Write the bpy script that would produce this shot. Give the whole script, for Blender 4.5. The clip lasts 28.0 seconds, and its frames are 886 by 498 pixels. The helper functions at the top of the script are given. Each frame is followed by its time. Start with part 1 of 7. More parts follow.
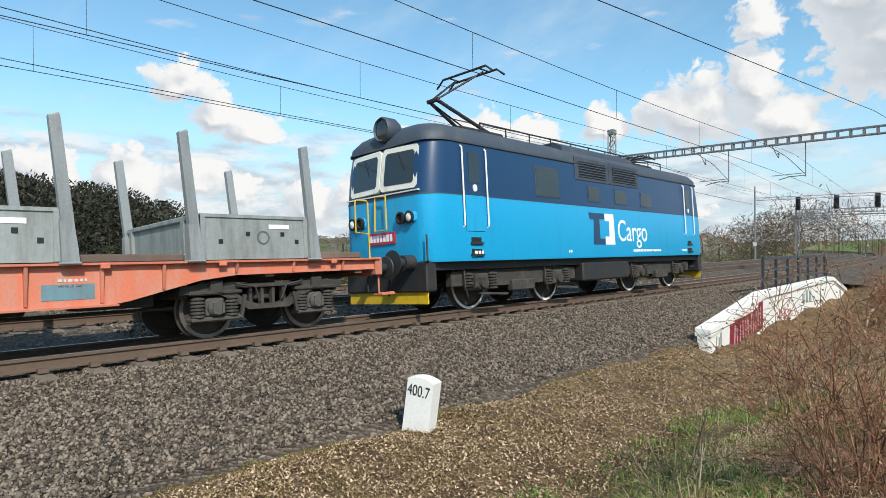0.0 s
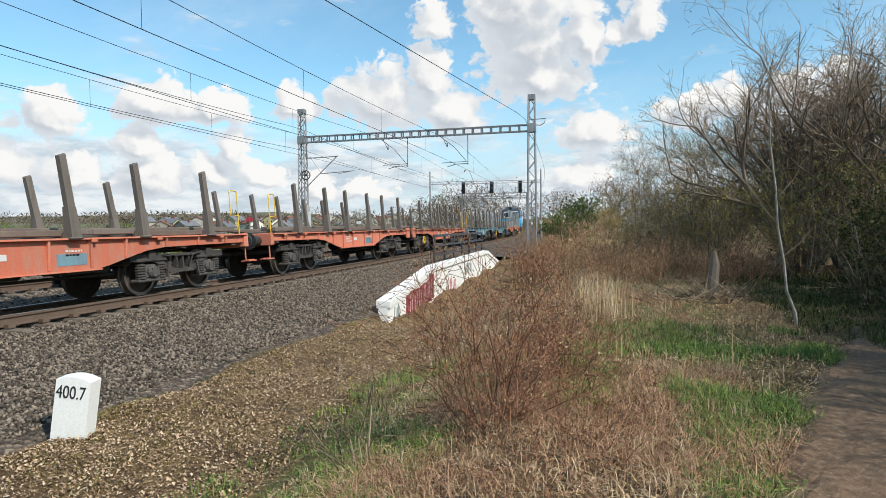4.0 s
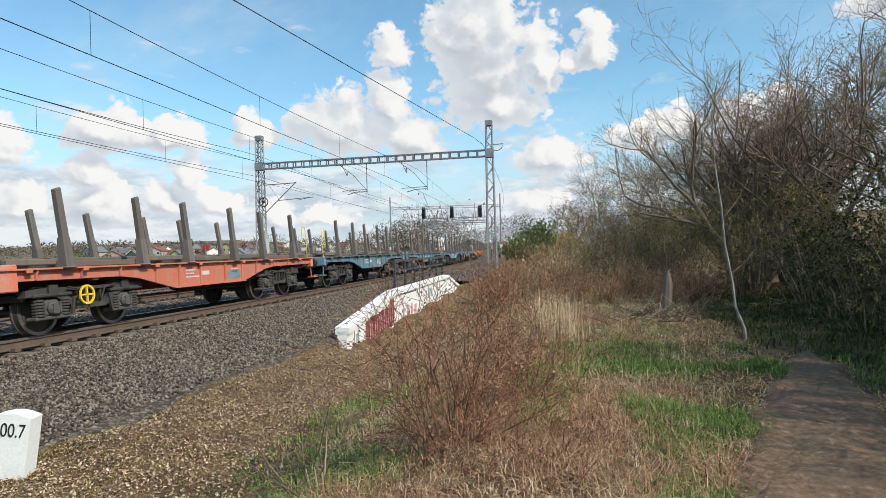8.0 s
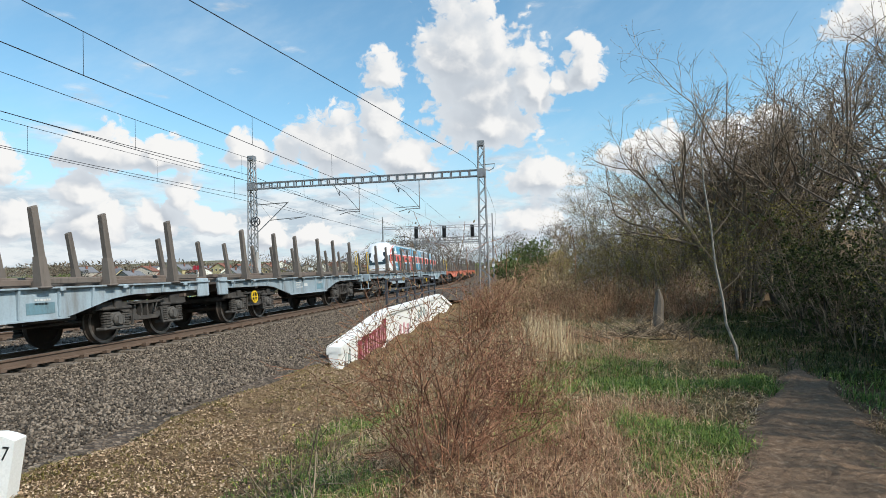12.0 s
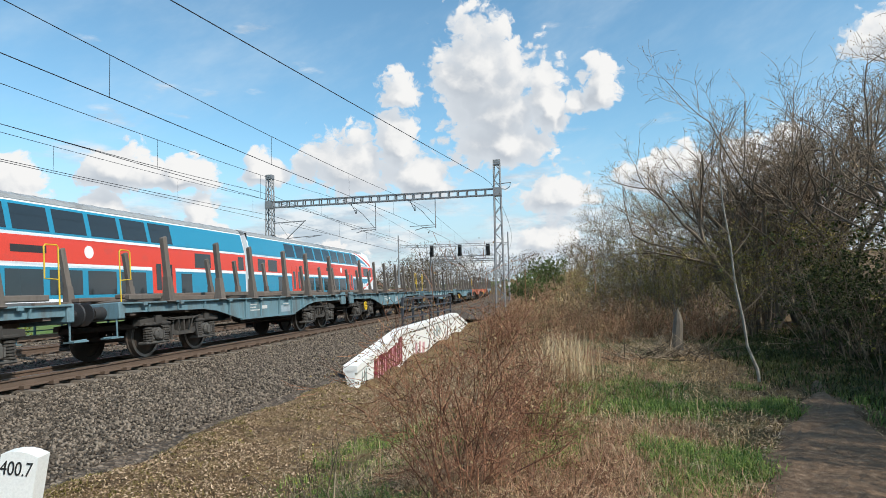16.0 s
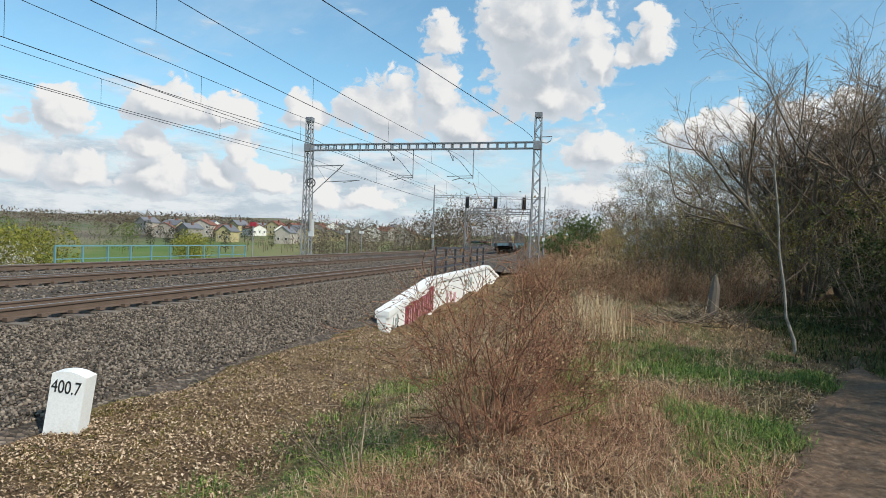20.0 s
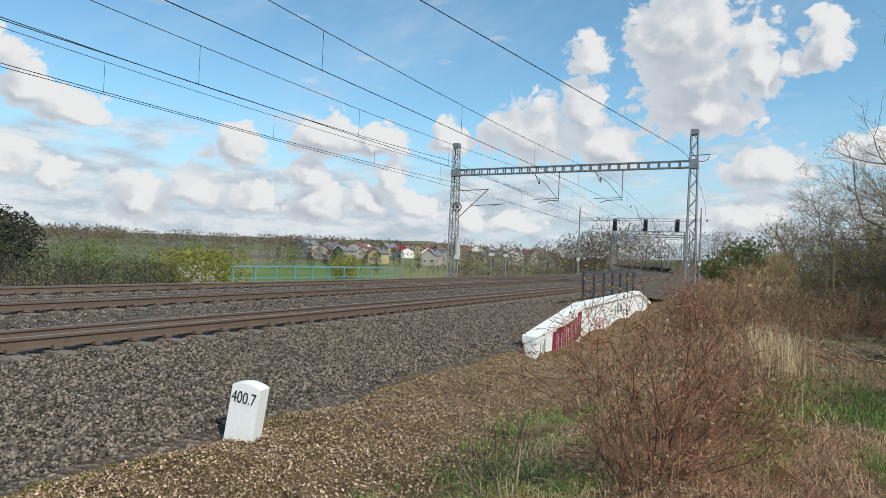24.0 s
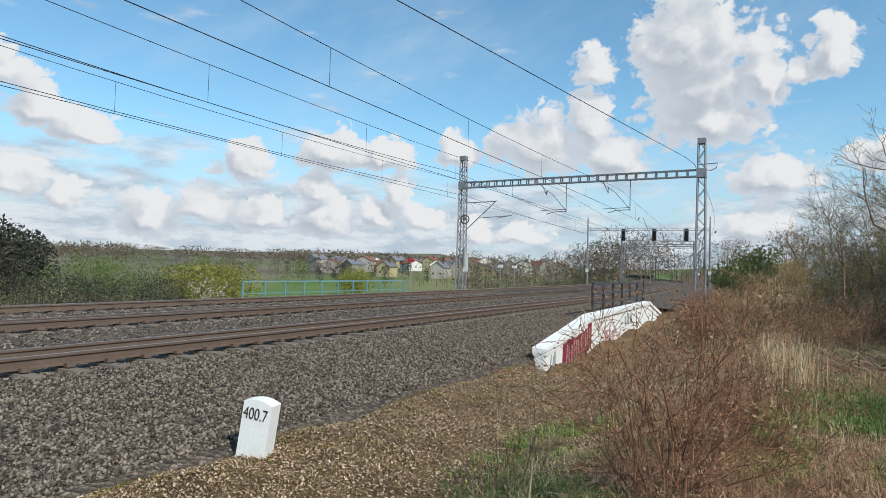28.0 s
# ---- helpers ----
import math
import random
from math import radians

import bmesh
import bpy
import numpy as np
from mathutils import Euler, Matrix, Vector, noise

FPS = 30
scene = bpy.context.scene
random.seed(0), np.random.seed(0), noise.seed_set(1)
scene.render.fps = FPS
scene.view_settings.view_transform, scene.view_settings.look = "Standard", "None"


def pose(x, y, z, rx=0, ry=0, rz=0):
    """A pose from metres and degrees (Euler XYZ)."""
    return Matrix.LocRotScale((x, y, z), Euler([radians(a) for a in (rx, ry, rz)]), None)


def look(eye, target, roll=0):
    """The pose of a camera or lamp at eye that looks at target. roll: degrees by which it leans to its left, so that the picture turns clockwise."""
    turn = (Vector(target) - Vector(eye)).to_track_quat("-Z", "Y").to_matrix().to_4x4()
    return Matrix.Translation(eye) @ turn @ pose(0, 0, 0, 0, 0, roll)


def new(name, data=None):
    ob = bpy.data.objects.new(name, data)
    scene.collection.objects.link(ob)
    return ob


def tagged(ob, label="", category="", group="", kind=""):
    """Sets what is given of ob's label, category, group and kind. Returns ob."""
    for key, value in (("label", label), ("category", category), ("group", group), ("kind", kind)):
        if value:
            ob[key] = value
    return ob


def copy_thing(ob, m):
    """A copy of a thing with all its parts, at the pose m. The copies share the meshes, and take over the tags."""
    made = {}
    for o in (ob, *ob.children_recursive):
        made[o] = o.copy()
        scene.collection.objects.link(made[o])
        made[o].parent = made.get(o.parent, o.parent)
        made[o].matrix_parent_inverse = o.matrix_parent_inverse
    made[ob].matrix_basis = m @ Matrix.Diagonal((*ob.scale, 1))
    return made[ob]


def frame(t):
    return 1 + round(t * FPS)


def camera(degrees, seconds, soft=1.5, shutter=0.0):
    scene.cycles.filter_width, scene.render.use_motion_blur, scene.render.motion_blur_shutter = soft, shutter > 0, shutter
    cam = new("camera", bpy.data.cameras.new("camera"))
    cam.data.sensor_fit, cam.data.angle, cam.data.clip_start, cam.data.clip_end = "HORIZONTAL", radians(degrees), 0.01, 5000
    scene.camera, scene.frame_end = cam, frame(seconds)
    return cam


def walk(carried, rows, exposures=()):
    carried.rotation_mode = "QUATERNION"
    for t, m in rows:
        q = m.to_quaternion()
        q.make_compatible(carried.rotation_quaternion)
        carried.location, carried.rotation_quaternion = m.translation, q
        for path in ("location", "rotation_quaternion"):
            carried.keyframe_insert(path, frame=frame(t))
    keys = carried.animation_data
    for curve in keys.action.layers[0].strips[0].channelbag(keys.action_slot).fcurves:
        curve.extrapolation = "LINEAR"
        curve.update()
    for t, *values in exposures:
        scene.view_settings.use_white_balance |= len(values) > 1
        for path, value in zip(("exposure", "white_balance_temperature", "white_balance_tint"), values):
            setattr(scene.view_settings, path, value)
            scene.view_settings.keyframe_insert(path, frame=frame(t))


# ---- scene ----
# ---- track geometry ----
S = 4.482            # spacing of the three tracks
CURVE, CURVE_FROM = 0.00134, 5.0
CANT = 0.09


def cx(y):
    """x of the near track's centre line; it bends to the left past CURVE_FROM."""
    return -0.5 * CURVE * max(0.0, y - CURVE_FROM) ** 2 if y < 420 else cx(419.9) - CURVE * 415 * (y - 419.9)


def heading(y):
    return math.degrees(CURVE * min(415.0, max(0.0, y - CURVE_FROM)))


def on_track(y, track=0, z=0.0, turned=0):
    """A vehicle's pose with its middle at y on track 0 (near), 1 or 2 (far)."""
    return pose(cx(y) - track * S, y, z + LIFT[track], 0, 0, heading(y)) @ pose(0, 0, 0, 0, -math.degrees(CANT / 1.5), 0) @ pose(0, 0, 0, 0, 0, turned)


LIFT = (0.0, 0.07, 0.07)

# ---- camera ----
cam = camera(72.0, 28.0, soft=0.75)
PATH = (
    (0.0, 10.011, -0.053, 1.422, 43.99, -0.02, 0.27),
    (0.5, 10.056, -0.025, 1.422, 36.33, -1.15, 0.85),
    (1.0, 10.095, 0.034, 1.421, 29.22, -0.94, 2.32),
    (1.5, 10.120, 0.040, 1.404, 25.58, -2.50, 1.84),
    (2.0, 10.112, 0.052, 1.409, 21.83, -1.61, 1.91),
    (2.5, 10.122, 0.037, 1.414, 19.68, -1.22, 1.96),
    (3.0, 10.134, 0.037, 1.398, 18.38, -1.08, 2.35),
    (3.5, 10.132, 0.027, 1.404, 16.69, -1.69, 0.97),
    (5.5, 10.160, 0.017, 1.388, 13.76, -2.55, 1.43),
    (6.0, 10.166, 0.021, 1.376, 13.13, -1.70, 1.44),
    (6.5, 10.162, 0.036, 1.367, 13.01, -1.90, 1.53),
    (7.0, 10.163, 0.027, 1.380, 13.01, -0.55, 1.58),
    (7.5, 10.181, 0.014, 1.371, 12.27, -1.11, 1.71),
    (8.0, 10.192, 0.020, 1.380, 12.16, 0.15, 1.50),
    (8.5, 10.190, 0.002, 1.376, 12.01, 1.29, 1.44),
    (9.0, 10.203, -0.004, 1.372, 12.19, 1.13, 1.16),
    (9.5, 10.213, -0.006, 1.381, 12.44, 1.87, 1.45),
    (10.0, 10.211, 0.007, 1.364, 11.69, 1.85, 1.63),
    (10.5, 10.202, 0.034, 1.369, 9.52, 2.54, 0.62),
    (11.0, 10.210, 0.015, 1.361, 10.18, 2.96, 0.92),
    (11.5, 10.198, -0.013, 1.363, 11.99, 2.39, 1.45),
    (12.0, 10.209, 0.023, 1.363, 11.47, 1.98, 1.63),
    (12.5, 10.208, -0.003, 1.351, 11.18, 2.57, 1.51),
    (14.5, 10.200, -0.011, 1.377, 12.00, 2.69, 1.19),
    (15.0, 10.185, -0.006, 1.379, 12.34, 2.62, 1.59),
    (15.5, 10.219, -0.028, 1.380, 12.96, 3.96, 1.60),
    (16.0, 10.183, -0.015, 1.380, 12.90, 3.74, 1.37),
    (16.5, 10.188, -0.006, 1.380, 13.96, 2.83, 1.44),
    (17.0, 10.180, 0.022, 1.378, 14.23, 2.94, 2.14),
    (17.5, 10.194, 0.024, 1.364, 14.71, 1.74, 2.05),
    (18.0, 10.202, -0.029, 1.388, 12.17, 2.37, -0.28),
    (18.5, 10.134, 0.005, 1.389, 15.69, 0.49, -2.29),
    (19.0, 10.157, -0.002, 1.379, 15.70, 0.34, -1.82),
    (19.5, 10.128, 0.007, 1.376, 15.72, -1.31, -1.72),
    (20.0, 10.144, 0.004, 1.381, 16.02, -0.89, -1.91),
    (20.5, 10.107, 0.033, 1.378, 22.64, 0.38, -1.35),
    (21.0, 10.080, 0.032, 1.389, 25.51, -0.01, -2.02),
    (21.5, 10.066, 0.020, 1.397, 29.78, 0.68, -2.40),
    (23.5, 10.016, 0.025, 1.403, 29.27, 0.61, -2.31),
    (24.0, 10.015, 0.039, 1.400, 29.41, 0.77, -2.33),
    (24.5, 10.013, 0.049, 1.402, 28.83, -0.38, -2.46),
    (25.0, 10.068, 0.000, 1.405, 29.49, 0.98, -1.51),
    (25.5, 10.011, 0.020, 1.408, 29.78, 1.54, -1.60),
    (26.0, 10.019, 0.013, 1.409, 30.23, 1.40, -2.33),
    (26.5, 10.005, 0.014, 1.403, 30.68, 2.28, -3.04),
    (27.0, 10.019, 0.008, 1.408, 30.55, 2.45, -2.68),
    (27.5, 10.025, 0.003, 1.406, 29.88, 2.63, -2.66),
    (28.0, 10.024, 0.010, 1.419, 30.20, 1.90, -1.56),
)
walk(cam, [(t, pose(x, y, z, 90 + p, r, w)) for t, x, y, z, w, p, r in PATH], exposures=((0.0, 0.07, 6550, 10), (3.5, 0.08, 6550, 10), (6.0, 0.06, 6550, 10), (17.0, 0.03, 6500, 10), (20.0, -0.06, 6500, 10), (24.0, -0.13, 6400, 10), (28.0, -0.13, 6300, 10)))

# ---- light ----
SUN_EL, SUN_AZ = 43.0, 114.0      # azimuth clockwise from +y
sun_way = Vector((math.sin(radians(SUN_AZ)) * math.cos(radians(SUN_EL)), math.cos(radians(SUN_AZ)) * math.cos(radians(SUN_EL)), math.sin(radians(SUN_EL))))
sun = new("sun", bpy.data.lights.new("sun", "SUN"))
sun.data.energy, sun.data.angle, sun.data.color = 4.3, radians(0.6), (1.0, 0.95, 0.87)
sun.matrix_world = look(sun_way * 50, (0, 0, 0))
SKY = 0.15


# ---- node helpers ----
class Nodes:
    def __init__(self, tree):
        self.tree = tree
        tree.nodes.clear()

    def add(self, kind, **sets):
        n = self.tree.nodes.new(kind)
        for k, v in sets.items():
            setattr(n, k, v)
        return n

    def put(self, sock, value):
        if isinstance(value, bpy.types.NodeSocket):
            self.tree.links.new(value, sock)
        elif value is not None:
            sock.default_value = value

    def math(self, op, a, b=None, c=None, clamp=False):
        n = self.add("ShaderNodeMath", operation=op, use_clamp=clamp)
        for i, v in enumerate((a, b, c)):
            self.put(n.inputs[i], v)
        return n.outputs[0]

    def vmath(self, op, a, b=None, scale=None):
        n = self.add("ShaderNodeVectorMath", operation=op)
        self.put(n.inputs[0], a)
        if b is not None:
            self.put(n.inputs[1], b)
        if scale is not None:
            self.put(n.inputs["Scale"], scale)
        return n.outputs["Value"] if op in ("DISTANCE", "LENGTH", "DOT_PRODUCT") else n.outputs[0]

    def noise(self, vec, scale, detail=4, rough=0.55, colour=False, distortion=0.0):
        n = self.add("ShaderNodeTexNoise")
        self.put(n.inputs["Vector"], vec)
        n.inputs["Scale"].default_value, n.inputs["Detail"].default_value, n.inputs["Roughness"].default_value = scale, detail, rough
        n.inputs["Distortion"].default_value = distortion
        return n.outputs["Color" if colour else "Fac"]

    def voronoi(self, vec, scale, out="Distance", feature="F1"):
        n = self.add("ShaderNodeTexVoronoi", feature=feature)
        self.put(n.inputs["Vector"], vec)
        n.inputs["Scale"].default_value = scale
        return n.outputs[out]

    def ramp(self, fac, *stops):
        n = self.add("ShaderNodeValToRGB")
        e = n.color_ramp.elements
        while len(e) < len(stops):
            e.new(0.5)
        for el, (at, col) in zip(e, stops):
            el.position, el.color = at, (*col, 1) if len(col) == 3 else col
        self.put(n.inputs[0], fac)
        return n.outputs[0]

    def step(self, fac, lo, hi, a=0.0, b=1.0):
        n = self.add("ShaderNodeMapRange", interpolation_type="SMOOTHSTEP")
        self.put(n.inputs[0], fac)
        for i, v in enumerate((lo, hi, a, b)):
            self.put(n.inputs[i + 1], v)
        return n.outputs[0]

    def mix(self, fac, a, b, blend="MIX"):
        n = self.add("ShaderNodeMix", data_type="RGBA", blend_type=blend)
        self.put(n.inputs[0], fac)
        for i, v in ((6, a), (7, b)):
            self.put(n.inputs[i], (*v, 1) if isinstance(v, tuple) and len(v) == 3 else v)
        return n.outputs[2]

    def xyz(self, vec):
        n = self.add("ShaderNodeSeparateXYZ")
        self.put(n.inputs[0], vec)
        return n.outputs

    def vec(self, x, y, z):
        n = self.add("ShaderNodeCombineXYZ")
        for i, v in enumerate((x, y, z)):
            self.put(n.inputs[i], v)
        return n.outputs[0]

    def coord(self, which="Object"):
        return self.add("ShaderNodeTexCoord").outputs[which]


def material(name, colour, rough=0.6, metal=0.0, bump=None, spec=0.5, **extra):
    """colour: a tuple, or a function of (nodes, coordinates) that gives a socket. bump: (function, strength, distance)."""
    m = bpy.data.materials.new(name)
    m.use_nodes = True
    n = Nodes(m.node_tree)
    out, b = n.add("ShaderNodeOutputMaterial"), n.add("ShaderNodeBsdfPrincipled")
    n.tree.links.new(b.outputs[0], out.inputs[0])
    co = n.coord(extra.pop("space", "Object"))
    n.put(b.inputs["Base Color"], colour(n, co) if callable(colour) else (*colour, 1))
    n.put(b.inputs["Roughness"], rough(n, co) if callable(rough) else rough)
    b.inputs["Metallic"].default_value = metal
    b.inputs["Specular IOR Level"].default_value = spec
    for k, v in extra.items():
        b.inputs[k.replace("_", " ")].default_value = v
    if bump:
        k = n.add("ShaderNodeBump")
        k.inputs["Strength"].default_value, k.inputs["Distance"].default_value = bump[1], bump[2]
        n.put(k.inputs["Height"], bump[0](n, co))
        n.tree.links.new(k.outputs[0], b.inputs["Normal"])
    return m


def worn(base, dirt, scale=2.0, amount=0.5, fine=30.0, vary=0.15, streaks=False):
    """Painted or raw surface with stains at two scales, and a small change from object to object."""
    def f(n, co):
        c = co
        if streaks:
            x = n.xyz(co)
            c = n.vec(n.math("MULTIPLY", x[0], 3.0), n.math("MULTIPLY", x[1], 3.0), n.math("MULTIPLY", x[2], 0.5))
        big = n.step(n.noise(c, scale, 5, 0.65), 0.62 - 0.3 * amount, 0.78)
        small = n.noise(co, fine, 3, 0.6)
        col = n.mix(n.math("MULTIPLY", big, 0.85), base, dirt)
        rnd = n.add("ShaderNodeObjectInfo").outputs["Random"]
        v = n.math("ADD", n.math("MULTIPLY", small, 0.35), n.math("MULTIPLY", rnd, vary))
        hs = n.add("ShaderNodeHueSaturation")
        n.put(hs.inputs["Value"], n.math("ADD", v, 0.82 - vary / 2))
        n.put(hs.inputs["Color"], col)
        return hs.outputs[0]
    return f


def islands(lo, hi, mid=None):
    """Each joined piece takes its own tone between colours."""
    def f(n, co):
        r = n.add("ShaderNodeNewGeometry").outputs["Random Per Island"]
        stops = ((0, lo), (1, hi)) if mid is None else ((0, lo), (0.5, mid), (1, hi))
        return n.ramp(r, *stops)
    return f


def grain(scale, detail=4):
    return lambda n, co: n.noise(co, scale, detail, 0.65)


# ---- mesh helpers ----
class Mesh:
    """Collects faces; every method adds one closed piece."""

    def __init__(self):
        self.v, self.f = [], []

    def add(self, verts, faces, m=None):
        o = len(self.v)
        self.v += [tuple(m @ Vector(p)) for p in verts] if m is not None else [tuple(p) for p in verts]
        self.f += [tuple(i + o for i in q) for q in faces]
        return self

    def box(self, x0, x1, y0, y1, z0, z1, bevel=0.0, m=None):
        b = min(bevel, (x1 - x0) / 2.01, (y1 - y0) / 2.01, (z1 - z0) / 2.01)
        if b <= 0:
            vs = [(x, y, z) for z in (z0, z1) for y in (y0, y1) for x in (x0, x1)]
            return self.add(vs, [(0, 2, 3, 1), (4, 5, 7, 6), (0, 1, 5, 4), (1, 3, 7, 5), (3, 2, 6, 7), (2, 0, 4, 6)], m)
        ring = lambda d, z: [(x0 + d, y0 + b, z), (x0 + b, y0 + d, z), (x1 - b, y0 + d, z), (x1 - d, y0 + b, z), (x1 - d, y1 - b, z), (x1 - b, y1 - d, z), (x0 + b, y1 - d, z), (x0 + d, y1 - b, z)]
        vs = ring(b, z0) + ring(0, z0 + b) + ring(0, z1 - b) + ring(b, z1)
        fs = [tuple(range(7, -1, -1)), tuple(range(24, 32))]
        fs += [(k * 8 + i, k * 8 + (i + 1) % 8, k * 8 + 8 + (i + 1) % 8, k * 8 + 8 + i) for k in range(3) for i in range(8)]
        return self.add(vs, fs, m)

    def tube(self, points, radii, sides=8, caps=True, m=None):
        """A round bar along points; radii: one number or one a point."""
        pts = [Vector(p) for p in points]
        rs = [radii] * len(pts) if isinstance(radii, (int, float)) else radii
        vs, up = [], None
        for i, p in enumerate(pts):
            d = (pts[min(i + 1, len(pts) - 1)] - pts[max(i - 1, 0)]).normalized()
            if up is None:
                up = d.orthogonal()
            u = (up - d * up.dot(d))
            u = u.normalized() if u.length > 1e-6 else d.orthogonal().normalized()
            w, up = d.cross(u), u
            vs += [p + (u * math.cos(a) + w * math.sin(a)) * rs[i] for a in (2 * math.pi * k / sides for k in range(sides))]
        fs = [(i * sides + k, i * sides + (k + 1) % sides, (i + 1) * sides + (k + 1) % sides, (i + 1) * sides + k) for i in range(len(pts) - 1) for k in range(sides)]
        if caps:
            fs += [tuple(range(sides - 1, -1, -1)), tuple((len(pts) - 1) * sides + k for k in range(sides))]
        return self.add(vs, fs, m)

    def beam(self, a, b, w, h=None):
        """A square bar from a to b."""
        a, b = Vector(a), Vector(b)
        d = (b - a).normalized()
        u = d.cross(Vector((0, 0, 1)))
        u = u.normalized() if u.length > 1e-4 else Vector((1, 0, 0))
        t = u.cross(d)
        h = h or w
        vs = [p + u * (sx * w / 2) + t * (sy * h / 2) for p in (a, b) for sx, sy in ((-1, -1), (1, -1), (1, 1), (-1, 1))]
        return self.add(vs, [(3, 2, 1, 0), (4, 5, 6, 7), (0, 1, 5, 4), (1, 2, 6, 5), (2, 3, 7, 6), (3, 0, 4, 7)])

    def prism(self, outline, axis, lo, hi, m=None):
        """An outline in the plane across axis, drawn out from lo to hi."""
        n = len(outline)
        put = {"x": lambda u, v, w: (w, u, v), "y": lambda u, v, w: (u, w, v), "z": lambda u, v, w: (u, v, w)}[axis]
        vs = [put(u, v, lo) for u, v in outline] + [put(u, v, hi) for u, v in outline]
        fs = [tuple(range(n - 1, -1, -1)), tuple(range(n, 2 * n))] + [(i, (i + 1) % n, n + (i + 1) % n, n + i) for i in range(n)]
        return self.add(vs, fs, m)

    def lathe(self, profile, axis="z", sides=20, m=None):
        """profile: (radius, height) pairs turned about the axis."""
        put = {"x": lambda r, a, h: (h, r * math.cos(a), r * math.sin(a)), "y": lambda r, a, h: (r * math.cos(a), h, r * math.sin(a)), "z": lambda r, a, h: (r * math.cos(a), r * math.sin(a), h)}[axis]
        k = len(profile)
        vs = [put(r, 2 * math.pi * i / sides, h) for i in range(sides) for r, h in profile]
        fs = [(i * k + j, ((i + 1) % sides) * k + j, ((i + 1) % sides) * k + j + 1, i * k + j + 1) for i in range(sides) for j in range(k - 1)]
        return self.add(vs, fs, m)

    def loft(self, rings, close=True, m=None):
        """Rings of equal count, skinned; ends closed."""
        k = len(rings[0])
        vs = [p for r in rings for p in r]
        fs = [(i * k + j, i * k + (j + 1) % k, (i + 1) * k + (j + 1) % k, (i + 1) * k + j) for i in range(len(rings) - 1) for j in range(k)]
        if close:
            fs += [tuple(range(k - 1, -1, -1)), tuple((len(rings) - 1) * k + j for j in range(k))]
        return self.add(vs, fs, m)

    def mesh(self, name, mat, smooth=False):
        me = bpy.data.meshes.new(name)
        me.from_pydata([tuple(p) for p in self.v], [], self.f)
        me.materials.append(mat)
        bm = bmesh.new()
        bm.from_mesh(me)
        bmesh.ops.recalc_face_normals(bm, faces=bm.faces)
        if smooth:
            for face in bm.faces:
                face.smooth = True
            for e in bm.edges:
                if len(e.link_faces) == 2 and e.calc_face_angle(0) > 0.7:
                    e.smooth = False
        bm.to_mesh(me)
        bm.free()
        return me


def raw_mesh(name, verts, faces, mat):
    """Large joined meshes, straight from arrays."""
    me = bpy.data.meshes.new(name)
    me.from_pydata(verts, [], faces)
    me.materials.append(mat)
    return me


def part(name, mesh, mat, parent, label="", m=None, smooth=False):
    ob = new(name, mesh.mesh(name, mat, smooth) if isinstance(mesh, Mesh) else mesh)
    ob.parent = parent
    if m is not None:
        ob.matrix_basis = m
    return tagged(ob, label) if label else ob


def thing(name, label, category, m=None, group="", kind=""):
    ob = new(name)
    ob.empty_display_size = 0.2
    if m is not None:
        ob.matrix_basis = m
    return tagged(ob, label, category, group, kind)


def solid(name, mesh, mat, label, category, m=None, group="", kind="", smooth=False):
    ob = new(name, mesh.mesh(name, mat, smooth) if isinstance(mesh, Mesh) else mesh)
    if m is not None:
        ob.matrix_basis = m
    return tagged(ob, label, category, group, kind)


def lettering(text, size, mat, parent, m, name="lettering", depth=0.003):
    cu = bpy.data.curves.new(name, "FONT")
    cu.body, cu.size, cu.align_x, cu.align_y, cu.extrude = text, size, "CENTER", "CENTER", depth
    tmp = bpy.data.objects.new(name, cu)
    me = bpy.data.meshes.new_from_object(tmp)
    bpy.data.objects.remove(tmp)
    me.materials.append(mat)
    return part(name, me, mat, parent, "", m)


R = random.Random(7)

